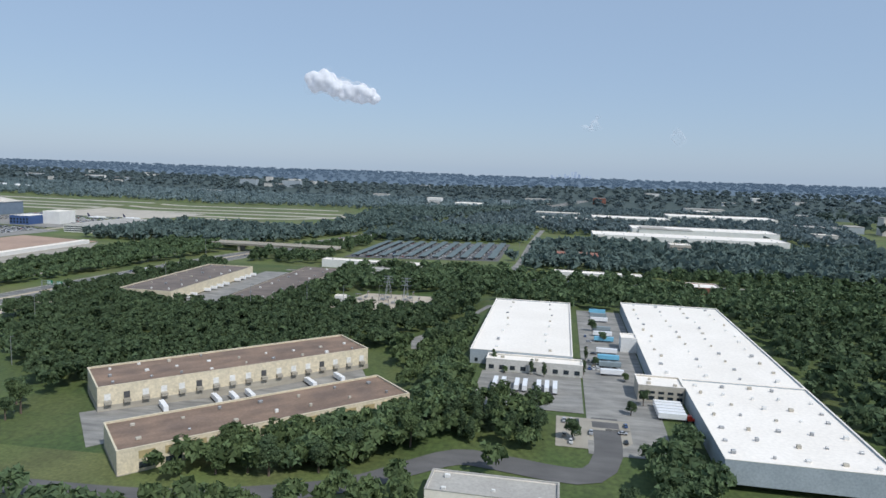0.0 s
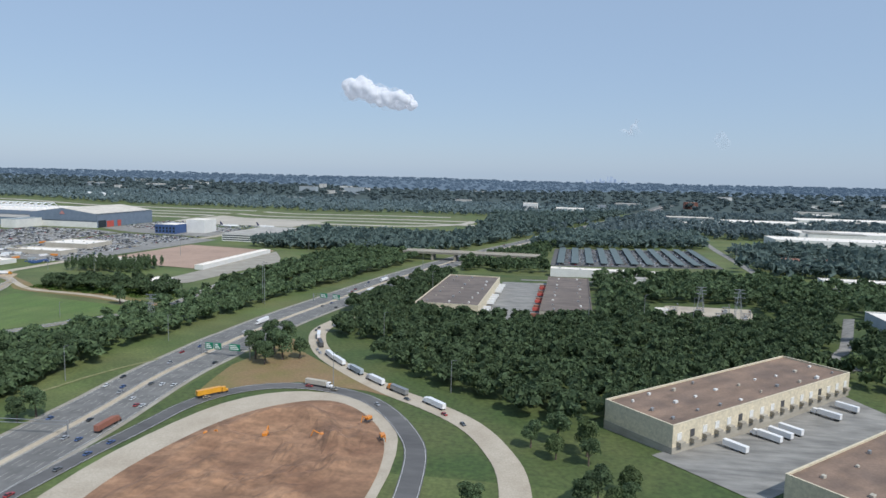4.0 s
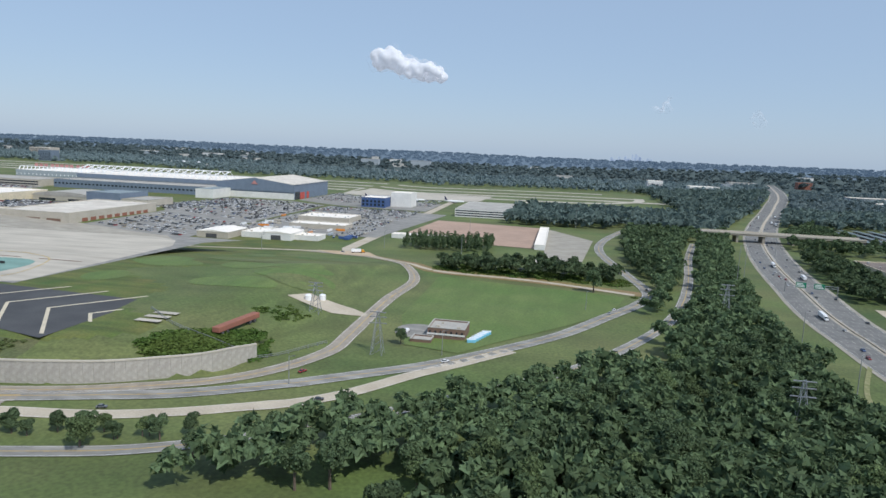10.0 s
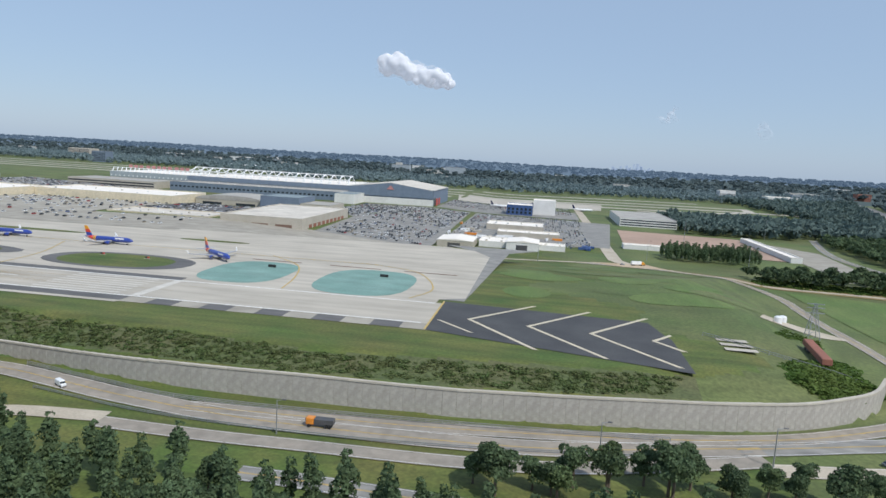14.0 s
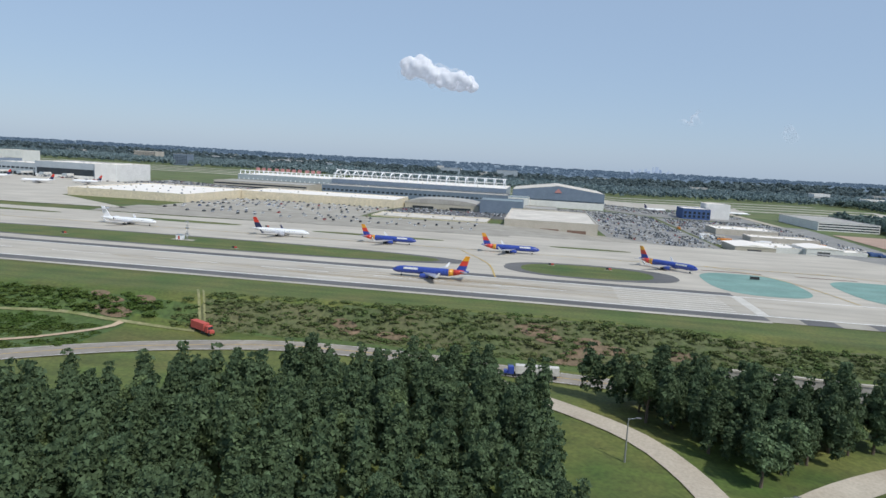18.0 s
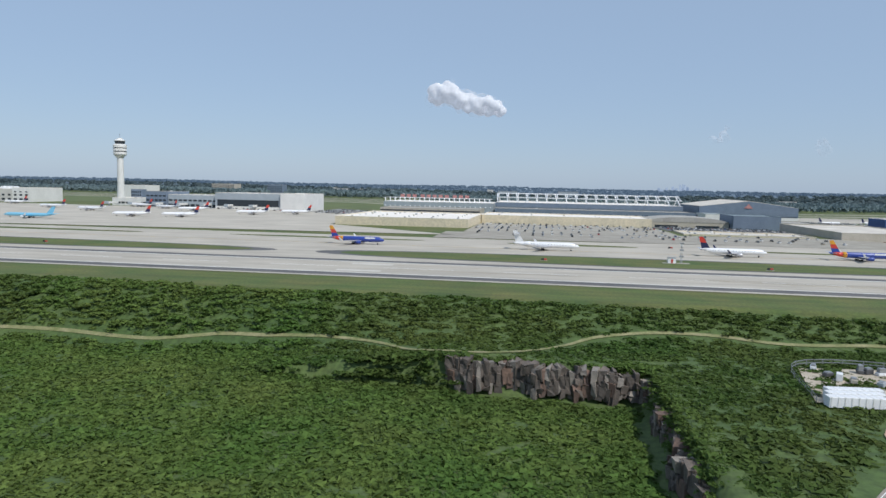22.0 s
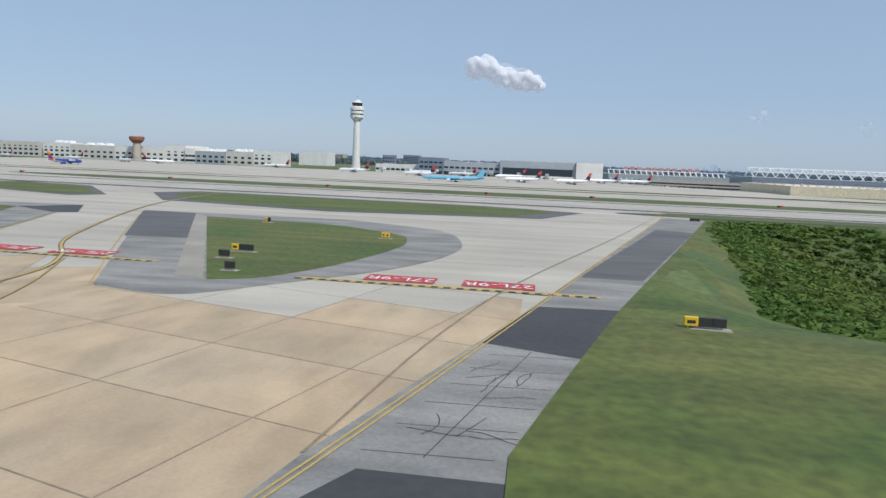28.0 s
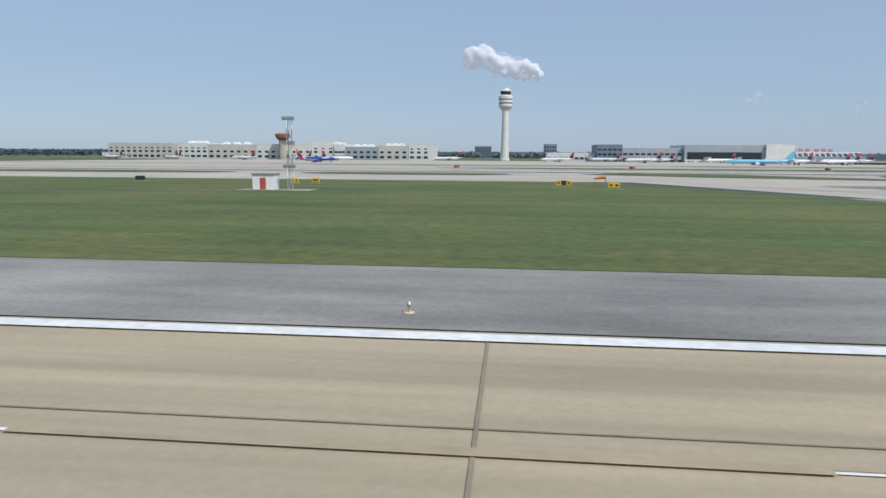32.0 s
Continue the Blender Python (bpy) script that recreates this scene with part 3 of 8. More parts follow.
for cx_, cy_, rx, ry in ((511, 193, 13, 18.5), (549, 192, 14.5, 20)):
    flat("painted_island", oval(cx_, cy_, rx, ry, p=2.8), "teal_paint", "faded teal green painted no-taxi island on concrete", "painted island", 0.11)
    tagged(part("guidance_sign", boxes((cx_ + 2, cx_ + 4.6, cy_ + 9, cy_ + 9.4, 0.2, 1.0)), "black_paint"), "low dark taxiway guidance sign on a painted island", "sign")
for line in ([(530, 172), (527, 190), (520, 210), (505, 225)], [(566, 174), (570, 190), (560, 215), (540, 224)], [(-300, 223), (0, 223), (300, 223), (430, 223), (545, 223)], [(440, 172), (436, 195), (425, 220)]):
    lay("taxi_line", ribbon("taxi_line", smooth_line(line), -0.22, 0.22, "yellow_paint", 0.13, 1, height=0.0), "faded yellow taxiway centre line", "taxiway line")
for x0, x1 in ((502, 520), (530, 548), (556, 574)):
    flat("hold_line", rect(x0, x1, 214, 215), "wall_brown", "brown hold line across the taxiway", "hold line", 0.125)

# blast pad with yellow chevrons
pad = flat("blast_pad", [(576, 143.4), (576, 174), (632, 169.5), (632, 129.5)], "asphalt_dark", "dark asphalt blast pad with pale yellow chevrons", "blast pad", 0.1)
flat("end_line", rect(575.6, 576.1, 143.4, 174), "yellow_paint", lift=0.13, parent=pad)
for k, x in enumerate((577, 584, 598.5, 613, 627)):
    r = 14 if k == 0 else 21 if k < 4 else 7
    for s in (-1, 1):
        yc = 157.5 - 0.11 * (x - 576)
        e = 0.78 if s < 0 else 0.74
        flat("chevron_arm", [(x, yc), (x + 1.2, yc), (x + r * e + 1.2, yc + s * r), (x + r * e, yc + s * r)] if k else [(x, yc - 4), (x + 1, yc - 4), (x + 10, yc - 13), (x + 9, yc - 13)], "chevron_paint", lift=0.13 + 0.002 * s, parent=pad)
for k in range(3):
    flat("concrete_bar", rect(642.5, 649.5, 149 + 4 * k, 151.2 + 4 * k), "concrete", "three pale concrete bars in grass", "marker bars", lift=lz(646, 153) + 0.35, kind="structure")

# ---- south runway and its taxiways ----
runway_s = flat("runway", rect(-400, 86, -11.4, 11.4), "runway_tan", "tan weathered concrete runway with a broad white edge line", "runway", 0.08)
flat("edge_line", rect(-400, 34, 10.96, 11.46), "white_paint", lift=0.12, parent=runway_s)
flat("edge_line", rect(-400, 34, -11.46, -10.96), "white_paint", lift=0.12, parent=runway_s)
flat("shoulder", rect(-400, 86, -20, -11.4), "asphalt_worn", lift=0.07, parent=runway_s)
for y0 in (7.9, 4.4):
    flat("stripe_border", rect(-23.6, -16.6, y0 - 0.1, y0 + 2.2), "black_paint", lift=0.122, parent=runway_s)
    flat("threshold_stripe", rect(-23.4, -16.8, y0, y0 + 2.1), "white_paint", lift=0.13, parent=runway_s)
for y in (6.98, 3.2, -0.6):
    flat("joint", rect(-400, 86, y, y + 0.045), "joint", lift=0.1, parent=runway_s)
flat("faded_line", rect(-400, -40, 6.25, 6.33), "white_paint", lift=0.1, parent=runway_s)
for k in range(25):
    x = 74.4 - 18.6 * k
    flat("joint", rect(x, x + 0.06, -11.4, 11.4), "joint", lift=0.101, parent=runway_s)
for k in range(40):
    random.seed(1500 + k)
    x, y = random.uniform(-110, 60), random.uniform(-4, 10)
    flat("rubber_mark", rect(x, x + random.uniform(6, 22), y, y + random.uniform(0.03, 0.14)), "rubber", lift=0.104 + 0.0004 * k, parent=runway_s)
# taxiway throats north of the south runway
throat = flat("taxiway", [(74, 11.4), (74, 18.1), (76.8, 29), (79.8, 40.2), (105, 125), (100, 143), (-420, 143), (-420, 11.4)], "concrete", "pale concrete taxiways crossing between the two runways", "taxiway", 0.05)


def cut(poly, y0, y1):
    """The part of a polygon between two lines of equal y."""
    for lim, s in ((y0, 1), (y1, -1)):
        out = []
        for (a, b), (c, d) in zip(poly, poly[1:] + poly[:1]):
            if s * (b - lim) >= 0:
                out.append((a, b))
            if (b - lim) * (d - lim) < 0:
                q = (lim - b) / (d - b)
                out.append((a + (c - a) * q, lim))
        poly = out
    return poly


def turned_slabs(x0, y0, dx, dy, n, m, a, b, left, right, seed, stained=0):
    """Concrete slabs in rows along a turned axis, each a part with open joints."""
    rnd = random.Random(seed)
    ln = math.hypot(dx, dy)
    ex, ey = dx / ln, dy / ln
    for i in range(-n, n):
        for j in range(-m, m):
            px, py = x0 + ex * i * a + ey * j * b, y0 + ey * i * a - ex * j * b
            pts = cut([(px + ex * p + ey * q, py + ey * p - ex * q) for p, q in ((0.035, 0.035), (a - 0.035, 0.035), (a - 0.035, b - 0.035), (0.035, b - 0.035))], 11.5, 46.4)
            pts = [(q, p) for p, q in cut([(q, p) for p, q in pts], left, right)] if len(pts) > 2 else []
            if len(pts) > 2:
                stain = py > 12 and (j == stained or j == stained - 1 and rnd.random() < 0.3 and stained == 0)
                flat("slab", pts, "concrete_stain" if stain else "concrete" if py > 36 + rnd.uniform(-3, 4) else "concrete_tan", lift=0.07, parent=throat)


flat("slab_bed", [(73.8, 46.4), (73.8, 11.5), (-50, 11.5), (-50, 46.4)], "joint", lift=0.06, parent=throat)
turned_slabs(-0.9, 11.7, -0.495, 0.869, 16, 16, 4.6, 3.75, -50, 28, 41)
turned_slabs(29, 22.7, -0.45, 0.893, 12, 12, 6.0, 5.6, 28, 47, 43, 99)
turned_slabs(48, 11.6, 0.27, 0.963, 8, 6, 6.0, 7.4, 47, 73.8, 42, 99)
for y in (56, 68, 80, 96, 110, 124):
    flat("joint", rect(-60, 70 + (y - 44) * 0.3, y, y + 0.12), "joint", lift=0.06, parent=throat)
# asphalt collars and grass islands
isl = flat("collar", [(46.5, 37.2), (52.7, 36), (57, 41), (63, 50), (66.4, 60), (66.5, 70), (62, 82), (48, 90), (17.8, 88)], "asphalt_worn", "grey asphalt collar round a grass island", "asphalt collar", 0.085)
flat("dark_patch", [(33, 60.5), (17.8, 87.5), (26, 87.6), (40, 61)], "asphalt", lift=0.092, parent=isl)
flat("pale_strip", [(49.3, 42), (26.5, 86.5), (29.4, 84.2), (51.8, 41.4)], "concrete_old", lift=0.094, parent=isl)
flat("grass_island", [(52.2, 41.1), (55.5, 43.5), (58.6, 51), (60.8, 62), (60.6, 69), (58, 75), (47, 82), (29.8, 83.4)], "mown", "mown grass island between two taxiways", "grass island", 0.10)
isl = flat("collar", [(9, 12.9), (15.2, 12.3), (22.8, 14.7), (26.8, 18.4), (29.6, 24), (30.4, 29), (29.6, 35.8), (27, 41.9), (21, 56), (10.6, 79), (5.7, 91), (-36, 86), (-13.9, 47), (1.7, 20.1), (5.5, 15.5)], "asphalt_worn", "cracked grey asphalt collar with a double yellow edge line", "asphalt collar", 0.083)
flat("dark_patch", [(0.7, 83.6), (10.6, 78.4), (13, 80), (5.7, 91)], "asphalt_dark", lift=0.092, parent=isl)
for dx in (0.0, 3.6):
    flat("seam", [(5.2 - dx, 21.4), (5.34 - dx, 21.4), (-29.9 - dx * 0.8, 84), (-30.1 - dx * 0.8, 84)], "crack", lift=0.09, parent=isl)
flat("grass_island", [(8.8, 19.1), (18.7, 19.0), (21.4, 20.6), (23.6, 23.6), (24.7, 27.5), (24.4, 34.3), (17.2, 52.4), (0.7, 83.6), (-28.7, 85.2)], "mown", "mown grass island between two taxiways", "grass island", 0.10)
for x, y in ((9.5, 22.8), (15.7, 22.9), (19.5, 31.5), (18.1, 14.6), (23.6, 17.6), (27.2, 22)):
    flat("small_pad", [(x - 0.5, y - 0.35), (x + 0.35, y - 0.3), (x + 0.55, y + 0.35), (x - 0.3, y + 0.3)], "concrete", "small pale concrete pad let into the ground", "pad", 0.108)
isl = flat("collar", [(-400, 11.8), (-46.4, 11.9), (-40, 14), (-34, 21), (-31.2, 29.3), (-32, 38), (-36, 50), (-42.5, 60), (-58, 92), (-64, 93), (-46, 60), (-60, 24)], "asphalt_worn", "cracked grey asphalt collar beside the runway", "asphalt collar", 0.083)
flat("shoulder", rect(-400, -50, 11.8, 19.2), "asphalt_worn", lift=0.0845, parent=isl)
flat("grass_island", [(-400, 19), (-53, 19.2), (-45.5, 20.2), (-40, 25), (-37.2, 31), (-37.1, 36), (-40, 46), (-46, 60), (-62, 91), (-100, 92), (-400, 92)], "mown", "mown grass field beside the runway", "grass field", 0.10)
flat("dark_patch", [(-46, 59.5), (-42.6, 59.5), (-57.6, 92), (-63, 92)], "asphalt_dark", lift=0.092, parent=isl)
flat("worn_band", [(-400, 12.2), (-53.6, 12.2), (-54.4, 17.8), (-400, 14)], "asphalt_worn", lift=0.0875, parent=isl)
for pts in ([(12, 111), (0, 127), (4, 136), (60, 134), (77, 128), (70, 112), (40, 106)], [(-57, 131), (-49, 141), (-30, 138), (-11, 117), (-14, 112), (-40, 120)], oval(-95, 128, 18, 7), oval(-160, 128, 26, 7), oval(120, 135, 26, 4)):
    cxx, cyy = sum(p[0] for p in pts) / len(pts), sum(p[1] for p in pts) / len(pts)
    isl = flat("grass_island", pts, "mown", "mown grass island with a dark asphalt rim", "grass island", 0.10)
    flat("dark_rim", [(cxx + (a - cxx) * 1.16, cyy + (b - cyy) * 1.22) for a, b in pts], "asphalt", lift=0.085, parent=isl)
# asphalt strip along the east taxiway
strip = flat("asphalt_strip", [(67, 11.8), (74, 11.8), (74, 18.1), (76.8, 29), (79.8, 40.2), (105, 125), (98, 128), (74.6, 39.8), (68, 16.9)], "asphalt_worn", "grey cracked asphalt strip beside a taxiway", "asphalt strip", 0.088)
flat("dark_patch", [(72.1, 30.5), (76.8, 29), (79.8, 40.2), (74.7, 39.8)], "asphalt_dark", lift=0.095, parent=strip)
flat("dark_patch", [(67.5, 11.9), (74, 11.9), (74, 16.4), (69.8, 16.4)], "asphalt_dark", lift=0.095, parent=strip)
flat("dark_patch", [(78, 52), (83, 52), (97, 98), (92, 100)], "asphalt", lift=0.095, parent=strip)
for k in range(7):
    x, y = 69.6 + 0.27 * 2.2 * k, 17.6 + 2.2 * k
    flat("seam", [(x, y), (x + 4.0, y + 0.15), (x + 4.0, y + 0.19), (x, y + 0.04)], "crack", lift=0.094, parent=strip)
flat("seam", [(71.5, 17.5), (71.54, 17.5), (74.54, 29.5), (74.5, 29.5)], "crack", lift=0.0945, parent=strip)
lay("grass_field", sheet("grass_field", [(74, 11.6), (74, 18.1), (76.8, 29), (79.8, 40.2), (103, 118), (105, 118), (90, 46), (94, 40), (230, 38), (230, 11.6)], "mown", 0.14), "mown yellowish grass beside the runway threshold", "grass field")
slab = flat("old_slab", [(167.6, 30.0), (169.2, 29.3), (176, 29.9), (185.2, 30.4), (185.2, 33.9), (178, 34.1), (171.9, 34.1), (168.4, 33.4), (166.8, 32.0)], "concrete_old", "old pale concrete slab in grass", "slab", 0.13)
flat("joint", [(184.0, 30.5), (184.12, 30.5), (184.3, 32.2), (184.1, 33.7), (184.0, 33.7), (184.14, 32.2)], "crack", lift=0.14, parent=slab)
flat("joint", [(168, 32.9), (176, 33.2), (185, 32.9), (185, 33.0), (176, 33.32), (168, 33.02)], "crack", lift=0.14, parent=slab)
flat("joint", [(174.6, 30.1), (174.72, 30.1), (174.4, 32), (174.6, 33.9), (174.48, 33.9), (174.28, 32)], "crack", lift=0.14, parent=slab)
# painted lines
for name, pts, w, m in (
    ("taxi_line", [(36.4, 11.6), (38.7, 16.8), (40.8, 23.7), (41.4, 29), (41.1, 34), (39.7, 41.2), (36.6, 47), (28, 60), (12, 100), (4, 142)], 0.28, "yellow_paint"),
    ("taxi_line", [(47.5, 24.5), (43, 36), (38, 45.5)], 0.12, "yellow_paint"),
    ("taxi_line", [(-5.6, 11.6), (-15.6, 29.4), (-26.2, 48.1), (-46.5, 84), (-83.4, 149)], 0.2, "yellow_paint"),
    ("taxi_line", [(-31, 10.5), (-27.7, 11.8), (-24.3, 17.1), (-21.8, 23), (-20.3, 29.5), (-20.1, 36), (-22.4, 43), (-26.3, 49.4)], 0.14, "yellow_paint"),
    ("taxi_line", [(68, 17), (70, 32), (74, 50), (86, 90), (100, 140)], 0.1, "joint"),
    ("edge_line", [(67, 12), (68.5, 17), (74.6, 39.8), (98, 128)], 0.09, "yellow_paint"),
    ("edge_line", [(67.25, 12), (68.75, 17), (74.85, 39.8), (98.25, 128)], 0.09, "yellow_paint"),
    ("edge_line", [(9, 12.8), (15.2, 12.2), (22.8, 14.6), (26.8, 18.3), (29.6, 24), (30.4, 29), (29.6, 35.8), (27, 41.9), (21, 56), (10.6, 79)], 0.09, "yellow_paint"),
    ("edge_line", [(9, 12.5), (15.3, 11.9), (23, 14.3), (27, 18.1), (29.9, 23.9), (30.7, 29), (29.9, 35.9), (27.3, 42), (21.3, 56.1), (10.9, 79.1)], 0.09, "yellow_paint"),
    ("edge_line", [(-46.4, 12.5), (-40, 14), (-34, 21), (-31, 29.5), (-35, 46), (-44, 62)], 0.09, "yellow_paint"),
    ("edge_line", [(-46.4, 12.1), (-39.8, 13.6), (-33.6, 20.8), (-30.5, 29.5), (-34.5, 46.2), (-43.5, 62.2)], 0.09, "yellow_paint"),
    ("edge_line", [(9, 12.8), (5.5, 15.2), (1.7, 20.1), (-13.8, 47), (-35.6, 85.4)], 0.09, "yellow_paint"),
    ("edge_line", [(46.4, 37), (33, 60), (17.8, 87.6)], 0.09, "yellow_paint"),
):
    dark = name == "taxi_line" and m == "yellow_paint"
    ln = smooth_line(pts, 1.5)
    if dark:
        lay("line_border", ribbon("line_border", ln, -w * 0.75, w * 0.75, "black_paint", 0.112, 1, height=0.0), "black border of a taxi line", "taxiway line")
    lay(name, ribbon(name, ln, -w / 2, w / 2, m, 0.118, 1, height=0.0), "faded yellow taxiway line" if m != "joint" else "dark worn taxiway line", "taxiway line")


def hold_marks(x0, x1, y, text=True, centre=None):
    """Runway hold position: ladder of brown and yellow bars, and two red boxes with white lettering, seen upside down from the runway."""
    hold = flat("hold_position", rect(x0, x1, y - 0.45, y + 0.45), "yellow_paint", "yellow and black runway hold position bars", "hold marking", 0.104)
    k = 0
    while x0 + 0.9 * k < x1:
        flat("hold_dash", rect(x0 + 0.9 * k, x0 + 0.9 * k + 0.5, y - 0.4, y + 0.05), "black_paint", lift=0.112, parent=hold)
        k += 1
    c = (x0 + x1) / 2 if centre is None else centre
    for s in (-1, 1):
        xc = c + s * 3.6
        box = flat("painted_sign", rect(xc - 2.6, xc + 2.6, y + 0.9, y + 3.3), "red_paint", "red painted runway sign with white lettering", "painted sign", 0.11)
        cu = bpy.data.curves.new("lettering", "FONT")
        cu.body, cu.size, cu.align_x, cu.align_y = "27L-9R", 1.75, "CENTER", "CENTER"
        cu.materials.append(MATS["white_paint"])
        tx = bpy.data.objects.new("lettering", cu)
        me = bpy.data.meshes.new_from_object(tx)
        bpy.data.objects.remove(tx)
        me.materials.clear()
        me.materials.append(MATS["white_paint"])
        ob = part("lettering", me, None, box, "white lettering 27L-9R")
        ob.matrix_local = pose(xc, y + 2.1, 0.125, 0, 0, 180)


hold_marks(57.5, 79, 44.0, centre=68.4)
hold_marks(19, 45, 46.8, centre=33.6)
hold_marks(-36, -13, 46.5, centre=-26)

# cracks in the asphalt collars
for k in range(60):
    random.seed(500 + k)
    if k % 5 == 0:
        y = random.uniform(18, 26)
        x, a, n, d = 69.5 + 0.27 * (y - 17) + random.uniform(0, 2.6), random.choice((0.2, 1.3)), 4, 0.5
    else:
        t = random.uniform(0.05, 1)
        x0, c, n, d = (16.5, 1, 6, 0.8) if k % 5 == 1 else (-45, 0.9, 6, 0.8)
        r = random.uniform(-2.2, 1.4)
        x, y = x0 + (11 + r) * c * math.sin(t * 2.0), 14.5 + 22 * t - r * (1 - t)
        a = math.atan2(22, 22 * c * math.cos(t * 2.0)) + random.choice((0, 0, 0, 1.5))
    pts = [(x, y)]
    for _ in range(n):
        a += random.uniform(-0.5, 0.5)
        pts.append((pts[-1][0] + d * math.cos(a), pts[-1][1] + d * math.sin(a)))
    lay("crack", ribbon("crack", smooth_line(pts, 0.4), -0.016, 0.016, "crack", 0.103, 1, height=0.0), "sealed black crack in asphalt", "crack")

# nets of sealed cracks along the bends of two collars
for seed, inner, outer in ((7, [(-53, 17.4), (-45.5, 18.6), (-39, 24), (-36.2, 30.5), (-36.4, 37)], [(-50, 13.2), (-40.5, 15.2), (-34.8, 21.6), (-32.4, 29.3), (-33.2, 38)]),
                           (8, [(9, 17.6), (18.7, 17.6), (22.8, 20), (25.4, 25), (26, 34)], [(12, 13.8), (19, 14.4), (25.4, 19.2), (28.6, 25), (28.8, 35)])):
    rnd = random.Random(seed)
    a, b = (np.array([smooth_line(p, 0.5)[int(q * (len(smooth_line(p, 0.5)) - 1))] for q in np.linspace(0, 1, 60)]) for p in (inner, outer))
    for k in range(8):
        q = (k + 0.5) / 8
        i = 0
        while i < 52:
            n = rnd.randint(6, 18)
            pts = [tuple(a[j] + (b[j] - a[j]) * (q + rnd.uniform(-0.05, 0.05))) for j in range(i, min(i + n, 60))]
            if len(pts) > 2:
                lay("crack", ribbon("crack", smooth_line(pts, 0.4), -0.014, 0.014, "crack", 0.103, 1, height=0.0), "sealed black crack in asphalt", "crack")
            i += n + rnd.randint(1, 9)
    for k in range(34):
        j, q = rnd.randint(6, 57), rnd.uniform(0, 0.8)
        w = rnd.uniform(0.1, 0.2)
        pts = [tuple(a[j] + (b[j] - a[j]) * q), tuple(a[j] + (b[j] - a[j]) * (q + w / 2) + rnd.uniform(-0.1, 0.1)), tuple(a[j + 1] + (b[j + 1] - a[j + 1]) * (q + w))]
        lay("crack", ribbon("crack", smooth_line(pts, 0.4), -0.012, 0.012, "crack", 0.104, 1, height=0.0), "sealed black crack in asphalt", "crack")

# ---- roads ----
MID = [(850, 70), (849, 125), (846.5, 186), (848, 250), (854, 300), (863, 365), (877, 440), (896, 521), (925, 620), (985, 800), (1065, 1060), (1168, 1480)]
mid = smooth_line(MID, 30)
HW = [tuple(p) for p in offset(mid, 6.0)]
HW2 = [tuple(p) for p in offset(mid, -6.0)]
for pts, lab in ((HW, "wide grey highway carriageway with dashed lanes, curving away"), (HW2, "grey highway carriageway with dashed lanes and traffic")):
    road(pts, 9.6, "highway", lab, 5, shoulder=1.4, name="highway", dashes="faded_paint")
lay("median", ribbon("median", smooth_line(MID), -1.0, 1.0, "gravel", 0.17), "pale concrete highway median strip", "median")


def barrier(pts, h, w, material, label, name="barrier", cat="barrier", d=5.0):
    """A low wall along a line with a sloped section."""
    line = smooth_line(pts, d)
    v, f = [], []
    sides = [offset(line, s) for s in (-w, -w * 0.45, w * 0.45, w)]
    n = len(line)
    for s, zz in zip(sides, (0, h, h, 0)):
        v += [(a, b, lz(a, b) + zz + 0.05) for a, b in s]
    for k in range(3):
        for i in range(n - 1):
            f.append((k * n + i, k * n + i + 1, (k + 1) * n + i + 1, (k + 1) * n + i))
    return tagged(part(name, mesh_of(name, v, f, material), None), label, cat, kind="structure")


barrier(MID[:9], 0.55, 0.35, "gravel", "tan concrete barrier along the highway median")
# ramp round the building site, site loop
ramp = [(874, 275), (871.5, 250), (877, 231), (888, 213), (902, 198), (920, 183), (933, 174), (946, 162), (955, 147), (961, 128), (964, 90)]
road(ramp, 6.5, "gravel", "pale new concrete slip road with queueing lorries", 1, edge="", shoulder=0)
LOOP = [(861, 85), (863.2, 118), (865.2, 140), (869, 161), (880, 175.5), (895, 181), (911, 177.5), (922, 168.5), (932, 153.5), (938, 138), (941, 110), (940, 90)]
road(LOOP, 5.2, "asphalt", "dark asphalt loop ramp round a building site", 1, edge="white_paint")
lay("gravel_ring", sheet("gravel_ring", [(a, max(b, 20)) for a, b in oval(901.5, 119, 33.2, 58.5, 40, 2.2)], "gravel", 0.1), "pale gravel ring round a building site", "gravel")
v, f = [], []
for i in range(27):
    for j in range(72):
        r, a = i / 26, 2 * math.pi * j / 72
        x, y = 905 + 27.5 * r * math.cos(a), 119 + 51 * r * math.sin(a) * (1 + 0.02 * math.sin(5 * a))
        up = 2.6 * math.exp(-((r - 0.72 + 0.08 * math.sin(2 * a)) / 0.1) ** 2) * max(0, math.sin(a)) + 0.5 * math.exp(-((r - 0.45) / 0.08) ** 2)
        up += 2.0 * max(0, noise.fractal(Vector((x / 9, y / 9, 3.3)), 1.0, 2.0, 4)) * (1 - r ** 6)
        v.append((x, max(y, 20), lz(x, max(y, 20)) + 0.2 + up))
        if i:
            f.append(((i - 1) * 72 + j, i * 72 + j, i * 72 + (j + 1) % 72, (i - 1) * 72 + (j + 1) % 72))
lay("dirt_pit", mesh_of("dirt_pit", v, f, "clay"), "heaped bare red earth of a building site inside a loop ramp", "earthworks")
KEEP.append((866, 945, 60, 184))
lay("bare_verge", sheet("bare_verge", [(866, 166), (862, 195), (867, 232), (878, 216), (896, 199), (922, 178), (912, 182), (890, 184)], "dry_grass", 0.1), "dry bare grass verge by the slip road", "verge")
KEEP.append((852, 905, 165, 235))
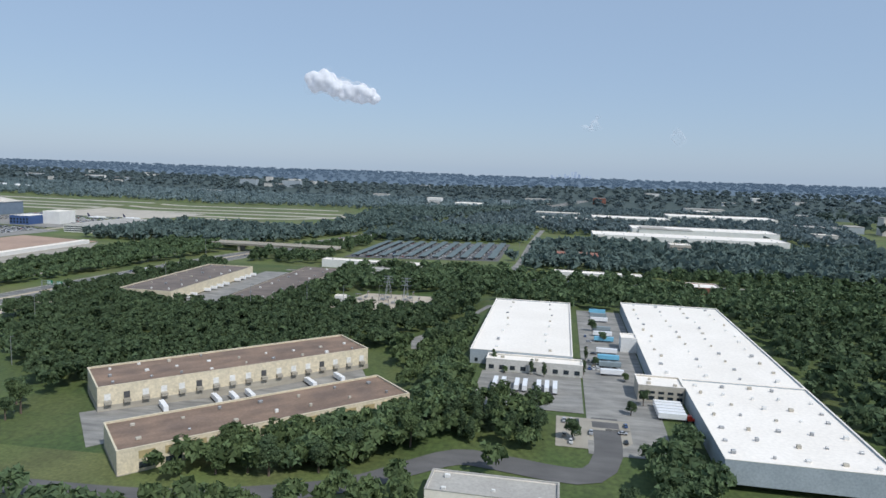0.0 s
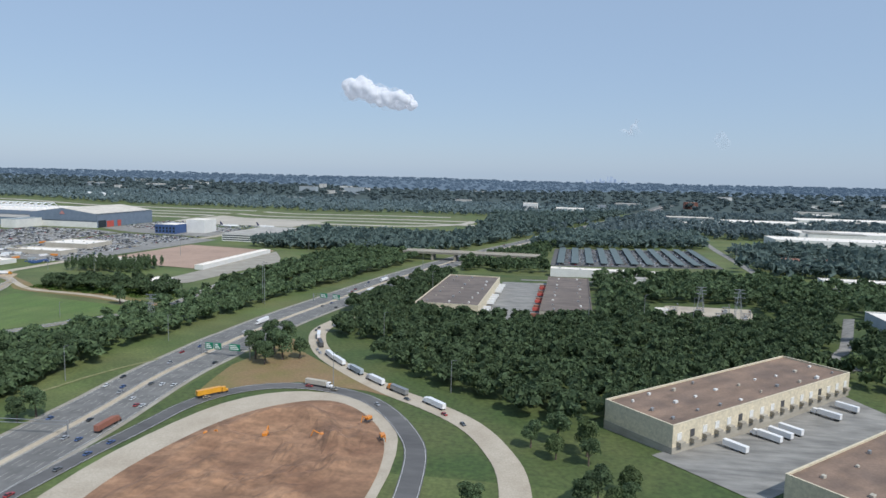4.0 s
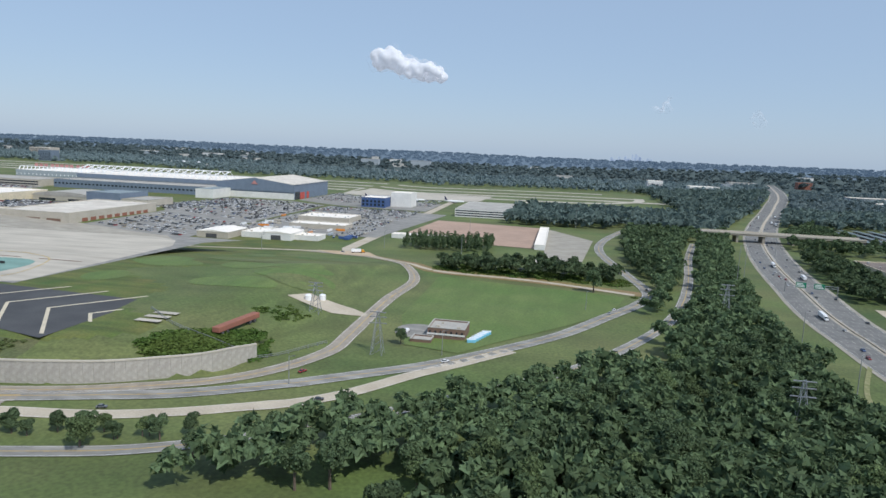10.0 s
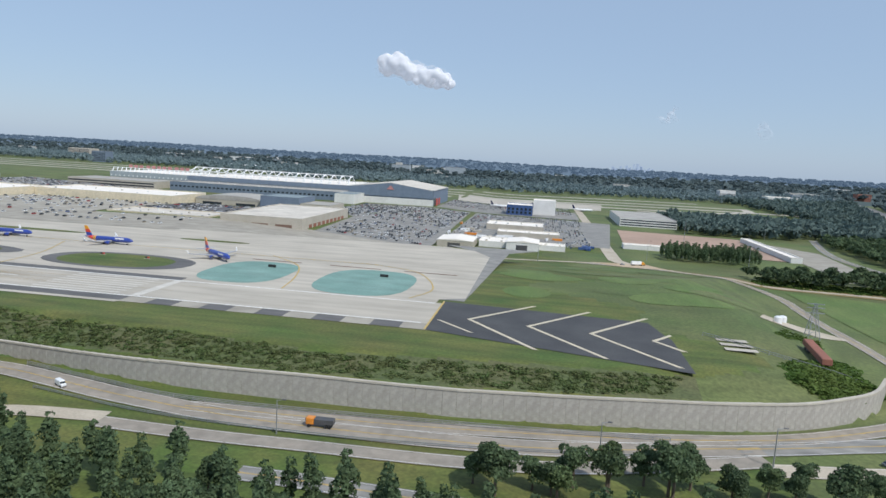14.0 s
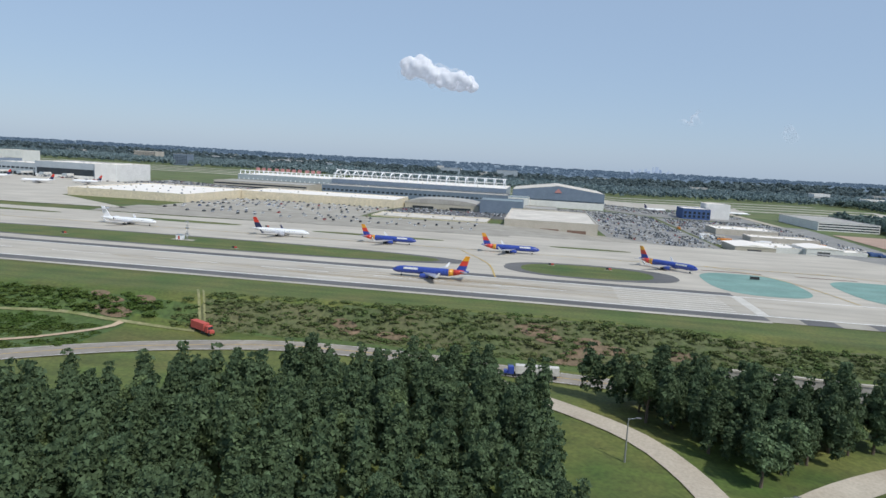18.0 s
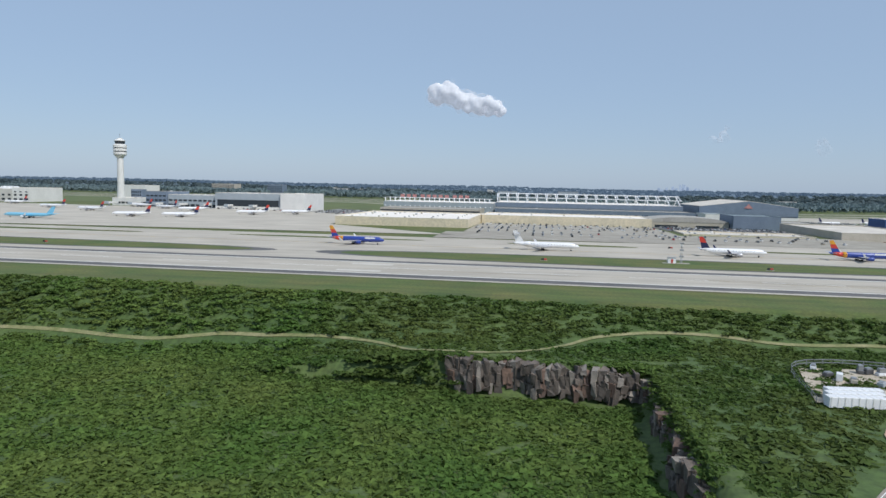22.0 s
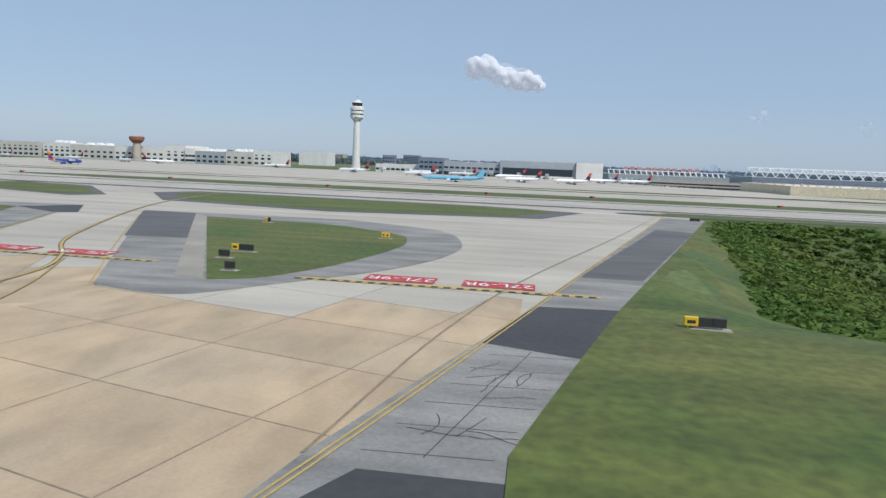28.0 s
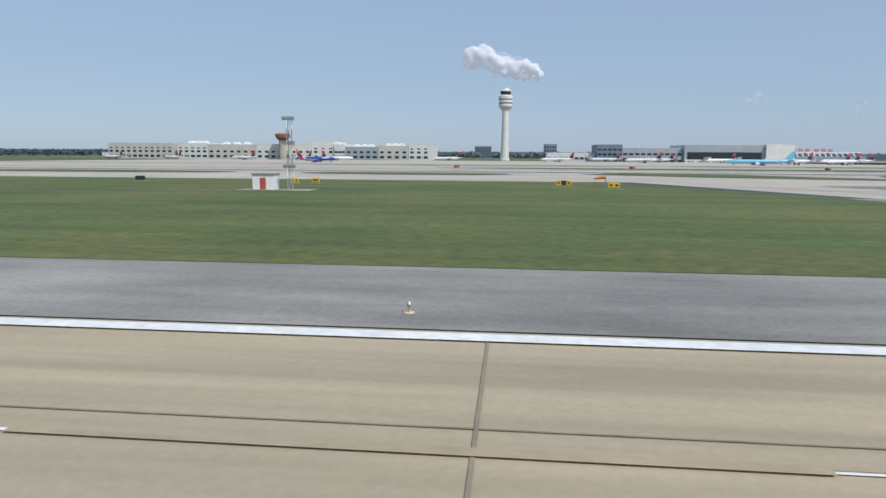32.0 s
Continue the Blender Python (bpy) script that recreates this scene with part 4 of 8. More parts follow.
# boulevard west of the highway, bending below the airfield
road([(640, 115), (600, 104), (560, 102), (530, 105.5), (512, 109), (496, 112), (475, 112.6), (450, 113.5), (430, 115), (408, 113.8), (393, 109), (379, 101.2), (363.3, 89), (350.6, 77.5), (342, 69), (334, 61), (322, 44), (314, 20)], 6, "road_tan", "grey two-lane road below a retaining wall", 2)
road([(640, 110), (600, 97), (560, 94.5), (530, 95)], 4.2, "road_tan", "pale concrete carriageway below a retaining wall", 1)
road([(540, 104.8), (580, 107), (612, 111.8), (636, 117), (656, 124.5), (678, 139), (690, 160), (691, 181), (690, 225), (691, 262), (680, 290), (660, 310), (620, 318)], 4.6, "road_tan", "grey two-lane road winding round a grass hill", 2)
road([(636, 113.5), (653, 119), (676, 129), (715, 158), (745, 190), (766, 226), (780, 252), (786, 275), (780, 320), (772, 384), (778, 440), (800, 520)], 5.2, "asphalt_worn", "pale two-lane road along a mown field", 2)
road([(640, 107), (667, 113), (700, 132), (719, 156), (738, 178)], 4.4, "gravel", "pale concrete carriageway beside a grass verge", 1)
road([(560, 84), (610, 84), (660, 94), (684, 103), (711, 124), (746, 158), (765, 182), (790, 235), (806, 300), (820, 380), (835, 450)], 4.2, "asphalt_worn", "narrow grey road between trees", 2)
road([(646, 318), (639, 332), (638, 350), (637.4, 475), (636.5, 600), (635.8, 720)], 7, "gravel", "pale straight service road towards the far runway", 1, edge="")
road([(560, 300), (590, 310), (620, 318), (648, 320), (690, 290), (740, 282), (780, 268)], 3.4, "gravel", "dusty track beside an embankment", 1, edge="")
road([(473, 66), (486, 79), (500, 89), (514, 95), (530, 97)], 4.2, "gravel", "pale curved access road between woods", 1, edge="")
road([(438, 114), (447, 105), (458, 97), (465.5, 90), (470, 82), (472.5, 72), (471, 56), (462, 36)], 4.2, "gravel", "pale curved access road between woods", 1, edge="")
lay("embankment", sheet("embankment", [(652, 322), (690, 296), (742, 288), (784, 274), (783, 266), (740, 277), (690, 284), (655, 310)], "dry_grass", 0.12), "dry brown railway embankment", "embankment")
# dirt tracks
for pts, w in (([(160, 109.4), (183, 108.9), (208, 109.6), (228, 108.8), (245, 109.8), (265, 107.3), (274, 104.5), (280, 99.6), (288, 98), (297, 101), (303.5, 106.3), (308.5, 110.6), (318, 113.6), (328, 114.3), (340, 113.6), (357, 115.8), (370, 115.6), (386, 116)], 0.8), ([(371, 115.4), (368, 108), (361.5, 99.5), (353, 95.4), (346, 95)], 1.3),
               ([(386, 118), (380, 128)], 0.5), ([(387, 118), (381.2, 128)], 0.4), ([(333, 62), (335.5, 68), (336.5, 74), (341, 80)], 1.0)):
    line = smooth_line(pts, 2)
    LINES.append((line, w))
    lay("dirt_track", ribbon("dirt_track", line, -w / 2, w / 2, "worn_path" if w < 1 else "dirt_pale", 0.14, 2), "worn dirt track through scrub", "track")
line = smooth_line([(820, 150), (823, 161), (826, 172), (831, 184), (838, 199)], 2)
lay("dirt_track", ribbon("dirt_track", line, -0.6, 0.6, "worn_path", 0.14, 2), "faint worn trail up a grass verge", "track")
# bridge over the highway
bridge = thing("road_bridge", pose(0, 0, 0), "concrete road bridge over the highway with piers", "bridge")
part("deck", boxes((846, 948, 474, 486, -2.6, -1.4), bevel=0.1), "concrete_old", bridge)
for y0 in (473.7, 485.7):
    part("parapet", boxes((846, 948, y0, y0 + 0.6, -1.4, -0.6)), "concrete", bridge)
for x in (868, 885, 904):
    part("pier", boxes((x - 0.8, x + 0.8, 475, 485, -12, -2.6), bevel=0.15), "concrete_old", bridge)
KEEP.append((840, 950, 468, 490))
# ---- retaining wall, culverts, cliff ----
wall = thing("retaining_wall", pose(0, 0, 0), "tall weathered concrete panel retaining wall below the runway", "retaining wall", kind="structure")
wl = smooth_line(list(zip(WALL_X, WALL_Y)), 2.4)
panel_meshes = {}
for (a, b), (c, d) in zip(wl, wl[1:]):
    z0, z1 = -9.6, min(float(np.interp(a, [484, 507, 530, 560], [-4.4, -4.0, -3.0, -2.5])), lz(a - 0.25 * max(0, a - 640), b + 4) - 0.3)
    ln, ang = math.hypot(c - a, d - b), math.atan2(d - b, c - a)
    part("panel", boxes((0.012, ln - 0.012, -0.25, 0.25, z0, z1)), "retaining", wall).matrix_local = pose(a, b, 0, 0, 0, math.degrees(ang))
    part("coping", boxes((0, ln, -0.38, 0.38, z1, z1 + 0.35)), "concrete", wall).matrix_local = pose(a, b, 0, 0, 0, math.degrees(ang))


def rail_fence(pts, h, gap, name, label, material="metal_grey", rails=2):
    line = smooth_line(pts, gap)
    ob = thing(name, pose(0, 0, 0), label, "fence", kind="structure")
    post = boxes((-0.06, 0.06, -0.06, 0.06, 0, h))
    me = bpy.data.meshes.new("post")
    post.to_mesh(me)
    post.free()
    me.materials.append(MATS[material])
    for a, b in line:
        part("post", me, None, ob).matrix_local = pose(a, b, lz(a, b))
    for k in range(rails):
        z = h * (k + 1) / rails - 0.08
        v, f = [], []
        for i, (a, b) in enumerate(line):
            q = lz(a, b) + z
            v += [(a, b - 0.04, q), (a, b + 0.04, q), (a, b + 0.04, q + 0.14), (a, b - 0.04, q + 0.14)]
            if i:
                f += [(4 * i - 4 + j, 4 * i - 4 + (j + 1) % 4, 4 * i + (j + 1) % 4, 4 * i + j) for j in range(4)]
        part("rail", mesh_of("rail", v, f, material), None, ob)
    return ob


rail_fence([(500, 114.8), (520, 110.6), (540, 107.4), (580, 108.8), (625, 113.6)], 0.9, 3.0, "guard_rail", "steel guard rail along the road under the wall", rails=3)
rail_fence([(510, 104.6), (540, 99.8), (580, 99.4), (625, 107)], 0.55, 4.0, "guard_rail", "steel guard rail between two carriageways")
rail_fence([(640, 160), (655, 150), (676, 150), (688, 168)], 0.9, 3.0, "guard_rail", "steel guard rail round a road bend")


def culvert(x, y, z, r, label):
    ob = thing("culvert", pose(x, y, z), label, "culvert")
    bm = bmesh.new()
    n = 28
    rings = [[bm.verts.new((q * math.cos(2 * math.pi * k / n), yy, r + q * math.sin(2 * math.pi * k / n))) for k in range(n)] for q, yy in ((r * 1.08, 2.4), (r * 1.08, -1.0), (r, -1.0), (r, 2.4))]
    for a, b in zip(rings, rings[1:]):
        for k in range(n):
            bm.faces.new((a[k], a[(k + 1) % n], b[(k + 1) % n], b[k]))
    bm.faces.new(rings[3])
    part("pipe", bm, "metal_dark", ob)
    part("apron_slab", boxes((-r * 1.5, r * 1.5, -3.4, -1.2, -0.5, 0.1)), "dirt_pale", ob)
    for s in (-1, 1):
        part("wing_wall", boxes((s * r * 1.25 - 0.15, s * r * 1.25 + 0.15, -3.2, -0.8, -0.3, r * 0.9)), "dirt_pale", ob)
    return ob


culvert(193.3, 100, -10.4, 1.6, "round concrete culvert mouth above a muddy pond")
culvert(158.6, 101.5, -9.7, 1.1, "round concrete culvert mouth in a scrub bank")
pond = tagged(part("pond", sheet("pond", [(182.5, 85), (184.6, 78), (187.6, 68), (190, 62), (194, 60), (201, 61.5), (202, 66), (201, 73), (198.4, 83), (196, 92), (194, 98), (189, 93)], "water", 0.0), None), "still dark pond water below a culvert", "water", kind="structure")
for v in pond.data.vertices:
    v.co.z = -10.3
ob = thing("outfall_channel", pose(192.9, 63.5, -10.3, 0, 0, -1.2), "rusty concrete channel leading from the culvert into the pond", "channel")
for x in (-1.0, 1.0):
    part("side_wall", boxes((x - 0.16, x + 0.16, 0, 37, -0.6, 0.45)), "dirt_pale", ob)
part("bed", boxes((-0.9, 0.9, 0, 36, -0.6, 0.1)), "rock", ob)
creek_line = smooth_line([(157.8, 100.4), (160, 98), (166.5, 94.4), (176, 87), (183.5, 82.8)], 2)
LINES.append((creek_line, 0.9))
LINES.append((smooth_line([(157.5, 99.5), (163, 96.5)], 1.5), 2.0))
lay("creek", ribbon("creek", creek_line, -1.3, 1.3, "water", 0.12, 2), "narrow dark creek between shrubs", "water")


def cliff_face(pts, top, depth, seed, label, d=0.55):
    """A broken rock face: small blocks of uneven size, colour and depth, each a part, with ledges stepping back."""
    ob = thing("cliff", pose(0, 0, 0), label, "cliff")
    line = smooth_line(pts, d)
    rnd = random.Random(seed)
    for i, ((a, b), (c, e)) in enumerate(zip(line, line[1:])):
        ang = math.degrees(math.atan2(e - b, c - a))
        z = max(lz(a + p, b + q) for p, q in ((0, 3), (3, 0), (3, 3))) - rnd.uniform(0.0, 0.9) - (d > 1)
        lean = 0.3 * math.sin(i * 0.45) + rnd.uniform(-0.2, 0.2) + 0.4 * (d > 1)
        stone = rnd.choice(("rock", "rock_red", "rock")) if i % 3 else "rock_pale"
        while z > top - depth:
            hgt = rnd.uniform(0.6, 2.2)
            w = d * rnd.uniform(0.55, 1.0)
            bm = boxes((-w + d / 2, w + d / 2, lean - rnd.uniform(0.0, 0.6), 2.0, z - hgt, z))
            for v in bm.verts:
                v.co += Vector((rnd.uniform(-0.2, 0.2), rnd.uniform(-0.25, 0.25), rnd.uniform(-0.3, 0.3)))
            part("rock", bm, stone if rnd.random() < 0.7 else "rock", ob).matrix_local = pose(a, b, 0, 0, 0, ang + rnd.uniform(-7, 7))
            z -= hgt * 0.9
            lean -= rnd.uniform(-0.05, 0.3)
    return ob


cliff_face([(286, 95.4), (290, 94.2), (296, 95.2), (301, 93.8), (306, 94.6), (310, 93.6), (313.5, 94.2)], -3.6, 4.6, 3, "broken brown rock face of an old quarry")
cliff_face([(313.6, 94.5), (314.8, 88), (313.8, 80), (314.6, 74), (313.4, 66), (314, 60)], -3.8, 4.6, 4, "shaded rock face of an old quarry", 1.05)


# ---- buildings ----
def windows(parent, x0, x1, y, z, w, h, n, face=-1, m="glass_dark", along="x"):
    """A row of n windows on one wall, each a part set slightly into a frame."""
    for k in range(n):
        c = x0 + (x1 - x0) * (k + 0.5) / n
        b = (c - w / 2, c + w / 2, y - 0.06, y + 0.06, z, z + h) if along == "x" else (y - 0.06, y + 0.06, c - w / 2, c + w / 2, z, z + h)
        part("window", boxes(b), m, parent)


def hall(name, x0, x1, y0, y1, top, roof, wallm, label, category="warehouse", base=None, parapet=0.35, vents=0, seed=0, trim=None, docks=0, dock_side=-1, wins=None, turn=0, strip=None):
    """A flat-roofed hall: four walls, a sunk roof, a parapet, roof vents, and a row of dock doors or windows."""
    cx_, cy_ = (x0 + x1) / 2, (y0 + y1) / 2
    z0 = (lz(cx_, cy_) if base is None else base) - 0.8
    w, d, h = (x1 - x0) / 2, (y1 - y0) / 2, top - z0
    KEEP.append((x0 - 2, x1 + 2, y0 - 2, y1 + 2))
    ob = thing(name, pose(cx_, cy_, z0, 0, 0, turn), label, category)
    for b in ((-w, w, -d, -d + 0.3, 0, h), (-w, w, d - 0.3, d, 0, h), (-w, -w + 0.3, -d + 0.3, d - 0.3, 0, h), (w - 0.3, w, -d + 0.3, d - 0.3, 0, h)):
        part("wall", boxes(b), wallm, ob)
    part("roof", boxes((-w + 0.3, w - 0.3, -d + 0.3, d - 0.3, h - parapet - 0.3, h - parapet)), roof, ob)
    for b in ((-w - 0.06, w + 0.06, -d - 0.06, -d + 0.36, h, h + 0.14), (-w - 0.06, w + 0.06, d - 0.36, d + 0.06, h, h + 0.14), (-w - 0.06, -w + 0.36, -d + 0.36, d - 0.36, h, h + 0.14), (w - 0.36, w + 0.06, -d + 0.36, d - 0.36, h, h + 0.14)):
        part("coping", boxes(b), trim or roof, ob)
    random.seed(seed + 11)
    cols = max(1, round(math.sqrt(vents * w / d))) if vents else 0
    for k in range(vents):
        i, j = k % cols, k // cols
        rows = math.ceil(vents / cols)
        vx, vy = -w + 2 * w * (i + 0.5) / cols + random.uniform(-1, 1), -d + 2 * d * (j + 0.5) / rows + random.uniform(-1, 1)
        s = random.uniform(0.3, 0.6)
        part("roof_vent", boxes((vx - s, vx + s, vy - s * 0.7, vy + s * 0.7, h - parapet, h - parapet + random.uniform(0.5, 0.9)), bevel=0.08), random.choice(["wall_white", "metal_grey", "wall_tan"]), ob)
    if docks:
        for k in range(docks):
            c = -w + 2 * w * (k + 0.5) / docks
            y = dock_side * (d + 0.03)
            part("dock_door", boxes((c - 0.8, c + 0.8, y - 0.05, y + 0.05, 0.9 + 0.8, 0.9 + 2.6)), "metal_dark" if k % 4 == 1 else "wall_white", ob)
            part("dock_pit", boxes((c - 0.9, c + 0.9, *sorted((y, y + dock_side * 1.2)), 0.75, 1.6)), "concrete_old", ob)
    if strip:
        for y in (-d - 0.02, d + 0.02):
            part("wall_band", boxes((-w, w, y - 0.04, y + 0.04, h - 2.2, h - 1.2)), strip, ob)
    for row in wins or ():
        windows(ob, -w, w, -d - 0.02, row[0] + 0.8, row[1], row[2], row[3])
    return ob


hall("warehouse", 1088, 1120.5, 207, 293, 4.8, "roof_white", "wall_grey", "white-roofed warehouse with grey walls beside a truck yard", vents=16, seed=1, wins=[(0.6, 1.0, 1.2, 8)])
hall("warehouse_office", 1094, 1123.5, 200.5, 206.8, 4.0, "roof_white", "wall_pale", "low office wing in front of a white-roofed warehouse", "office wing", wins=[(0.7, 1.6, 1.3, 9)], vents=2)
hall("warehouse", 1143, 1184, 194, 303, 4.6, "roof_white", "wall_grey", "very large white-roofed warehouse with loading bays", vents=48, seed=2)
hall("warehouse", 1150.5, 1184, 140, 193.8, 4.6, "roof_white", "wall_grey", "white-roofed southern part of a large warehouse", vents=34, seed=3)
hall("warehouse_office", 1138, 1150.3, 184.5, 194, 4.8, "roof_white", "wall_tan", "projecting office corner of a warehouse with dark windows", "office wing", wins=[(0.6, 1.5, 1.1, 5), (2.4, 1.5, 0.7, 5)], vents=3)
hall("warehouse_tower", 1137.5, 1143, 234, 241, 5.4, "roof_white", "wall_white", "small white block beside loading bays of a warehouse", "office wing")
near = hall("warehouse", -41, 41, -10.2, 10.2, 0.8, "roof_brown", "wall_cream", "brown-roofed warehouse with cream walls and loading docks", vents=22, seed=5, trim="wall_cream", docks=17, base=-4)
near.matrix_world = pose(1016.3, 189.6, -4.8, 0, 0, 45)
near2 = hall("warehouse", -36.3, 36.3, -9.1, 9.1, 0.9, "roof_brown", "wall_cream", "brown-roofed warehouse with cream and ochre panelled wall", vents=14, seed=6, trim="wall_cream", base=-4)
near2.matrix_world = pose(1044.3, 152.1, -4.8, 0, 0, 45)
for ob, w, d in ((near, 41, 10.2), (near2, 36.3, 9.1)):
    part("plinth", boxes((-w - 0.1, w + 0.1, -d - 0.1, d + 0.1, -4.5, 0.3)), "concrete_old", ob)
for k in range(12):
    part("wall_panel", boxes((-32 + 5.4 * k, -28.6 + 5.4 * k, -9.2, -9.04, 3.2, 4.9)), "wall_ochre", near2)
    part("window", boxes((-32 + 5.4 * k, -28.6 + 5.4 * k, -9.2, -9.04, 1.0, 2.4)), "glass_dark", near2)
for p, q, w in (((987, 160), (1046, 219), 11.5), ((1019, 127), (1070, 178), 10.5), ((999, 142), (1057, 200), 10)):
    LINES.append((smooth_line([p, q], 3), w))
hall("warehouse", 901, 930, 288, 374, -1.6, "roof_brown_dark", "wall_cream", "dark brown-roofed warehouse with a pale east wall and truck court", vents=20, seed=7, trim="wall_cream", base=-6)
hall("warehouse", 957, 980, 290, 392, -2.6, "roof_brown_dark", "wall_tan", "dark brown-roofed warehouse beside a truck court", vents=18, seed=8, base=-6)
lay("truck_court", sheet("truck_court", rect(930, 957, 286, 392), "asphalt_worn", 0.12), "grey asphalt truck court between two warehouses", "yard")
KEEP.append((928, 960, 284, 394))
hall("warehouse", 1145, 1315, 622, 660, 6.0, "roof_white", "wall_white", "very long white-roofed warehouse far off among trees", vents=20, seed=9)
hall("warehouse", 1188, 1330, 700, 742, 7.0, "roof_white", "wall_white", "long white-roofed warehouse far off among trees", vents=10, seed=10)
hall("warehouse", 1155, 1250, 860, 900, 6.5, "roof_white", "wall_white", "white-roofed warehouse far off among trees", seed=10)
hall("warehouse", 1260, 1400, 940, 990, 7.0, "roof_white", "wall_white", "broad white-roofed warehouse far off among trees", seed=10)
hall("office_block", 1201, 1217, 542, 556, 7.9, "roof_white", "wall_tan", "four-storey tan office block with dark window bands", "office building", wins=[(1.0 + 2.1 * k, 1.3, 1.1, 8) for k in range(4)], vents=3)
hall("flat_hall", 1113, 1147, 481, 505, 2.5, "brick_red", "wall_tan", "low hall with a rust-stained roof and tan walls", vents=6, seed=12)
hall("flat_hall", 1183, 1203, 378, 393, 1.5, "roof_white", "brick_red", "small white-roofed brick building among trees", "building", vents=5, seed=13)
hall("flat_hall", 957, 1030, 421, 430, -1.6, "roof_white", "wall_white", "long low white-roofed building among trees", "building", vents=5, seed=14)
hall("flat_hall", 1112, 1165, 410, 419, 0.8, "roof_white", "wall_white", "long low white-roofed building among trees", "building", seed=15)
hall("flat_hall", 1000, 1012, 385, 394, -0.5, "roof_grey", "wall_white", "small grey-roofed shed among trees", "building", seed=16)
hall("roadside_hall", 1091, 1117, 121.5, 130.5, 0.0, "roof_grey", "roof_white", "pale low hall with an arched white end", "building", vents=4, seed=17)
for p, m, l in ((rect(1123.6, 1142.6, 150, 300), "asphalt_worn", "grey asphalt yard between two white warehouses"), (rect(1093, 1123, 170, 200), "asphalt_worn", "asphalt yard where trailers are parked"),
                (rect(1116, 1134, 152, 167), "concrete_old", "car park by a warehouse"), ([(990, 152), (1050, 212), (1063, 186), (1008, 132)], "asphalt_worn", "asphalt lane between two brown-roofed warehouses")):
    lay("yard", sheet("yard", p, m, 0.14), l, "yard")
    xs, ys = [a for a, b in p], [b for a, b in p]
    if xs[0] > 1000:
        KEEP.append((min(xs), max(xs), min(ys), max(ys)))
road([(1000, 112), (1040, 114), (1070, 124), (1084, 136), (1094, 143), (1104, 142.5), (1116, 140.4), (1124, 141), (1128, 150), (1128, 168)], 6.5, "asphalt", "dark asphalt lane past warehouses", 1, edge="")
road([(1064, 236), (1062, 250), (1070, 262), (1085, 300)], 4, "asphalt_worn", "narrow lane among trees", 1, edge="")
road([(1085, 430), (1088, 480), (1090, 600), (1096, 720)], 5, "asphalt_worn", "straight grey road between woods", 1, edge="")
road([(940, 402), (1060, 404), (1200, 402), (1340, 430)], 4, "asphalt_worn", "grey road between woods and low halls", 1, edge="")

KEEP += [(1140, 1330, 596, 622), (1180, 1340, 672, 700), (1150, 1260, 826, 860), (1250, 1410, 900, 940)]
# far offices
hall("office_block", 884, 908, 1126, 1150, 10, "roof_white", "wall_white", "white six-storey office block far off", "office building", wins=[(1 + 2 * k, 1.6, 0.9, 10) for k in range(5)])
hall("showroom", 941, 985, 1072, 1105, 6, "roof_white", "wall_white", "white modern hall with a dark glass front far off", "office building", wins=[(0.6, 4, 3.2, 9)])
hall("tower_block", 1010, 1024, 1170, 1182, 9, "roof_grey", "wall_grey", "grey twin tower block far off", "office building", wins=[(1 + 2 * k, 1, 0.9, 5) for k in range(5)])
hall("tower_block", 1176, 1200, 1322, 1340, 13, "roof_grey", "brick_red", "reddish tower block far off", "office building", wins=[(1 + 2 * k, 1.4, 0.9, 7) for k in range(6)])

# canopies over a car park
for k in range(11):
    x = 962 + 10.4 * k
    can = thing("parking_canopy", pose(x, 530, lz(x, 530)), "long dark green-grey metal parking canopy on posts", "canopy", "parking canopies")
    part("canopy_roof", boxes((-2.6, 2.6, -52, 52, 1.6, 1.8)), "canopy_metal", can)
    for y in (-40, -14, 14, 40):
        part("post", boxes((-0.15, 0.15, y - 0.15, y + 0.15, -0.5, 1.6)), "metal_grey", can)
lay("car_park", sheet("car_park", rect(955, 1072, 472, 585), "asphalt", 0.1, 12), "asphalt car park under rows of canopies", "car park")
KEEP.append((952, 1075, 470, 588))

# substation
lay("yard", sheet("yard", [(1006, 296), (1048, 290), (1054, 330), (1016, 334)], "gravel", 0.14), "pale gravel yard of an electric substation", "yard")
KEEP.append((1004, 1056, 288, 336))
for k in range(14):
    random.seed(40 + k)
    x, y = 1011 + 2.9 * k, 300 + (k * 7) % 27
    g = thing("substation_gantry", pose(x, y, lz(x, y), 0, 0, 90 * (k % 2)), "grey steel gantry of an electric substation", "gantry", "substation gantries")
    bm = bmesh.new()
    tube(bm, (-1.6, 0, 0), (-1.2, 0, 3.6), 0.09, n=5), tube(bm, (1.6, 0, 0), (1.2, 0, 3.6), 0.09, n=5)
    part("leg", bm, "metal_grey", g)
    part("beam", boxes((-1.7, 1.7, -0.12, 0.12, 3.4, 3.65)), "metal_grey", g)
    for s in (-1, 0, 1):
        bm = bmesh.new()
        tube(bm, (s, 0, 2.6), (s, 0, 3.4), 0.1, n=6)
        part("insulator", bm, "wall_brown", g)
    part("transformer", boxes((-0.9, 0.9, 0.8, 2.0, 0, 1.3), bevel=0.1), "metal_grey", g)
hall("flat_hall", 1008, 1013, 303, 307, -1.2, "roof_white", "wall_white", "small white hut in a substation", "hut")

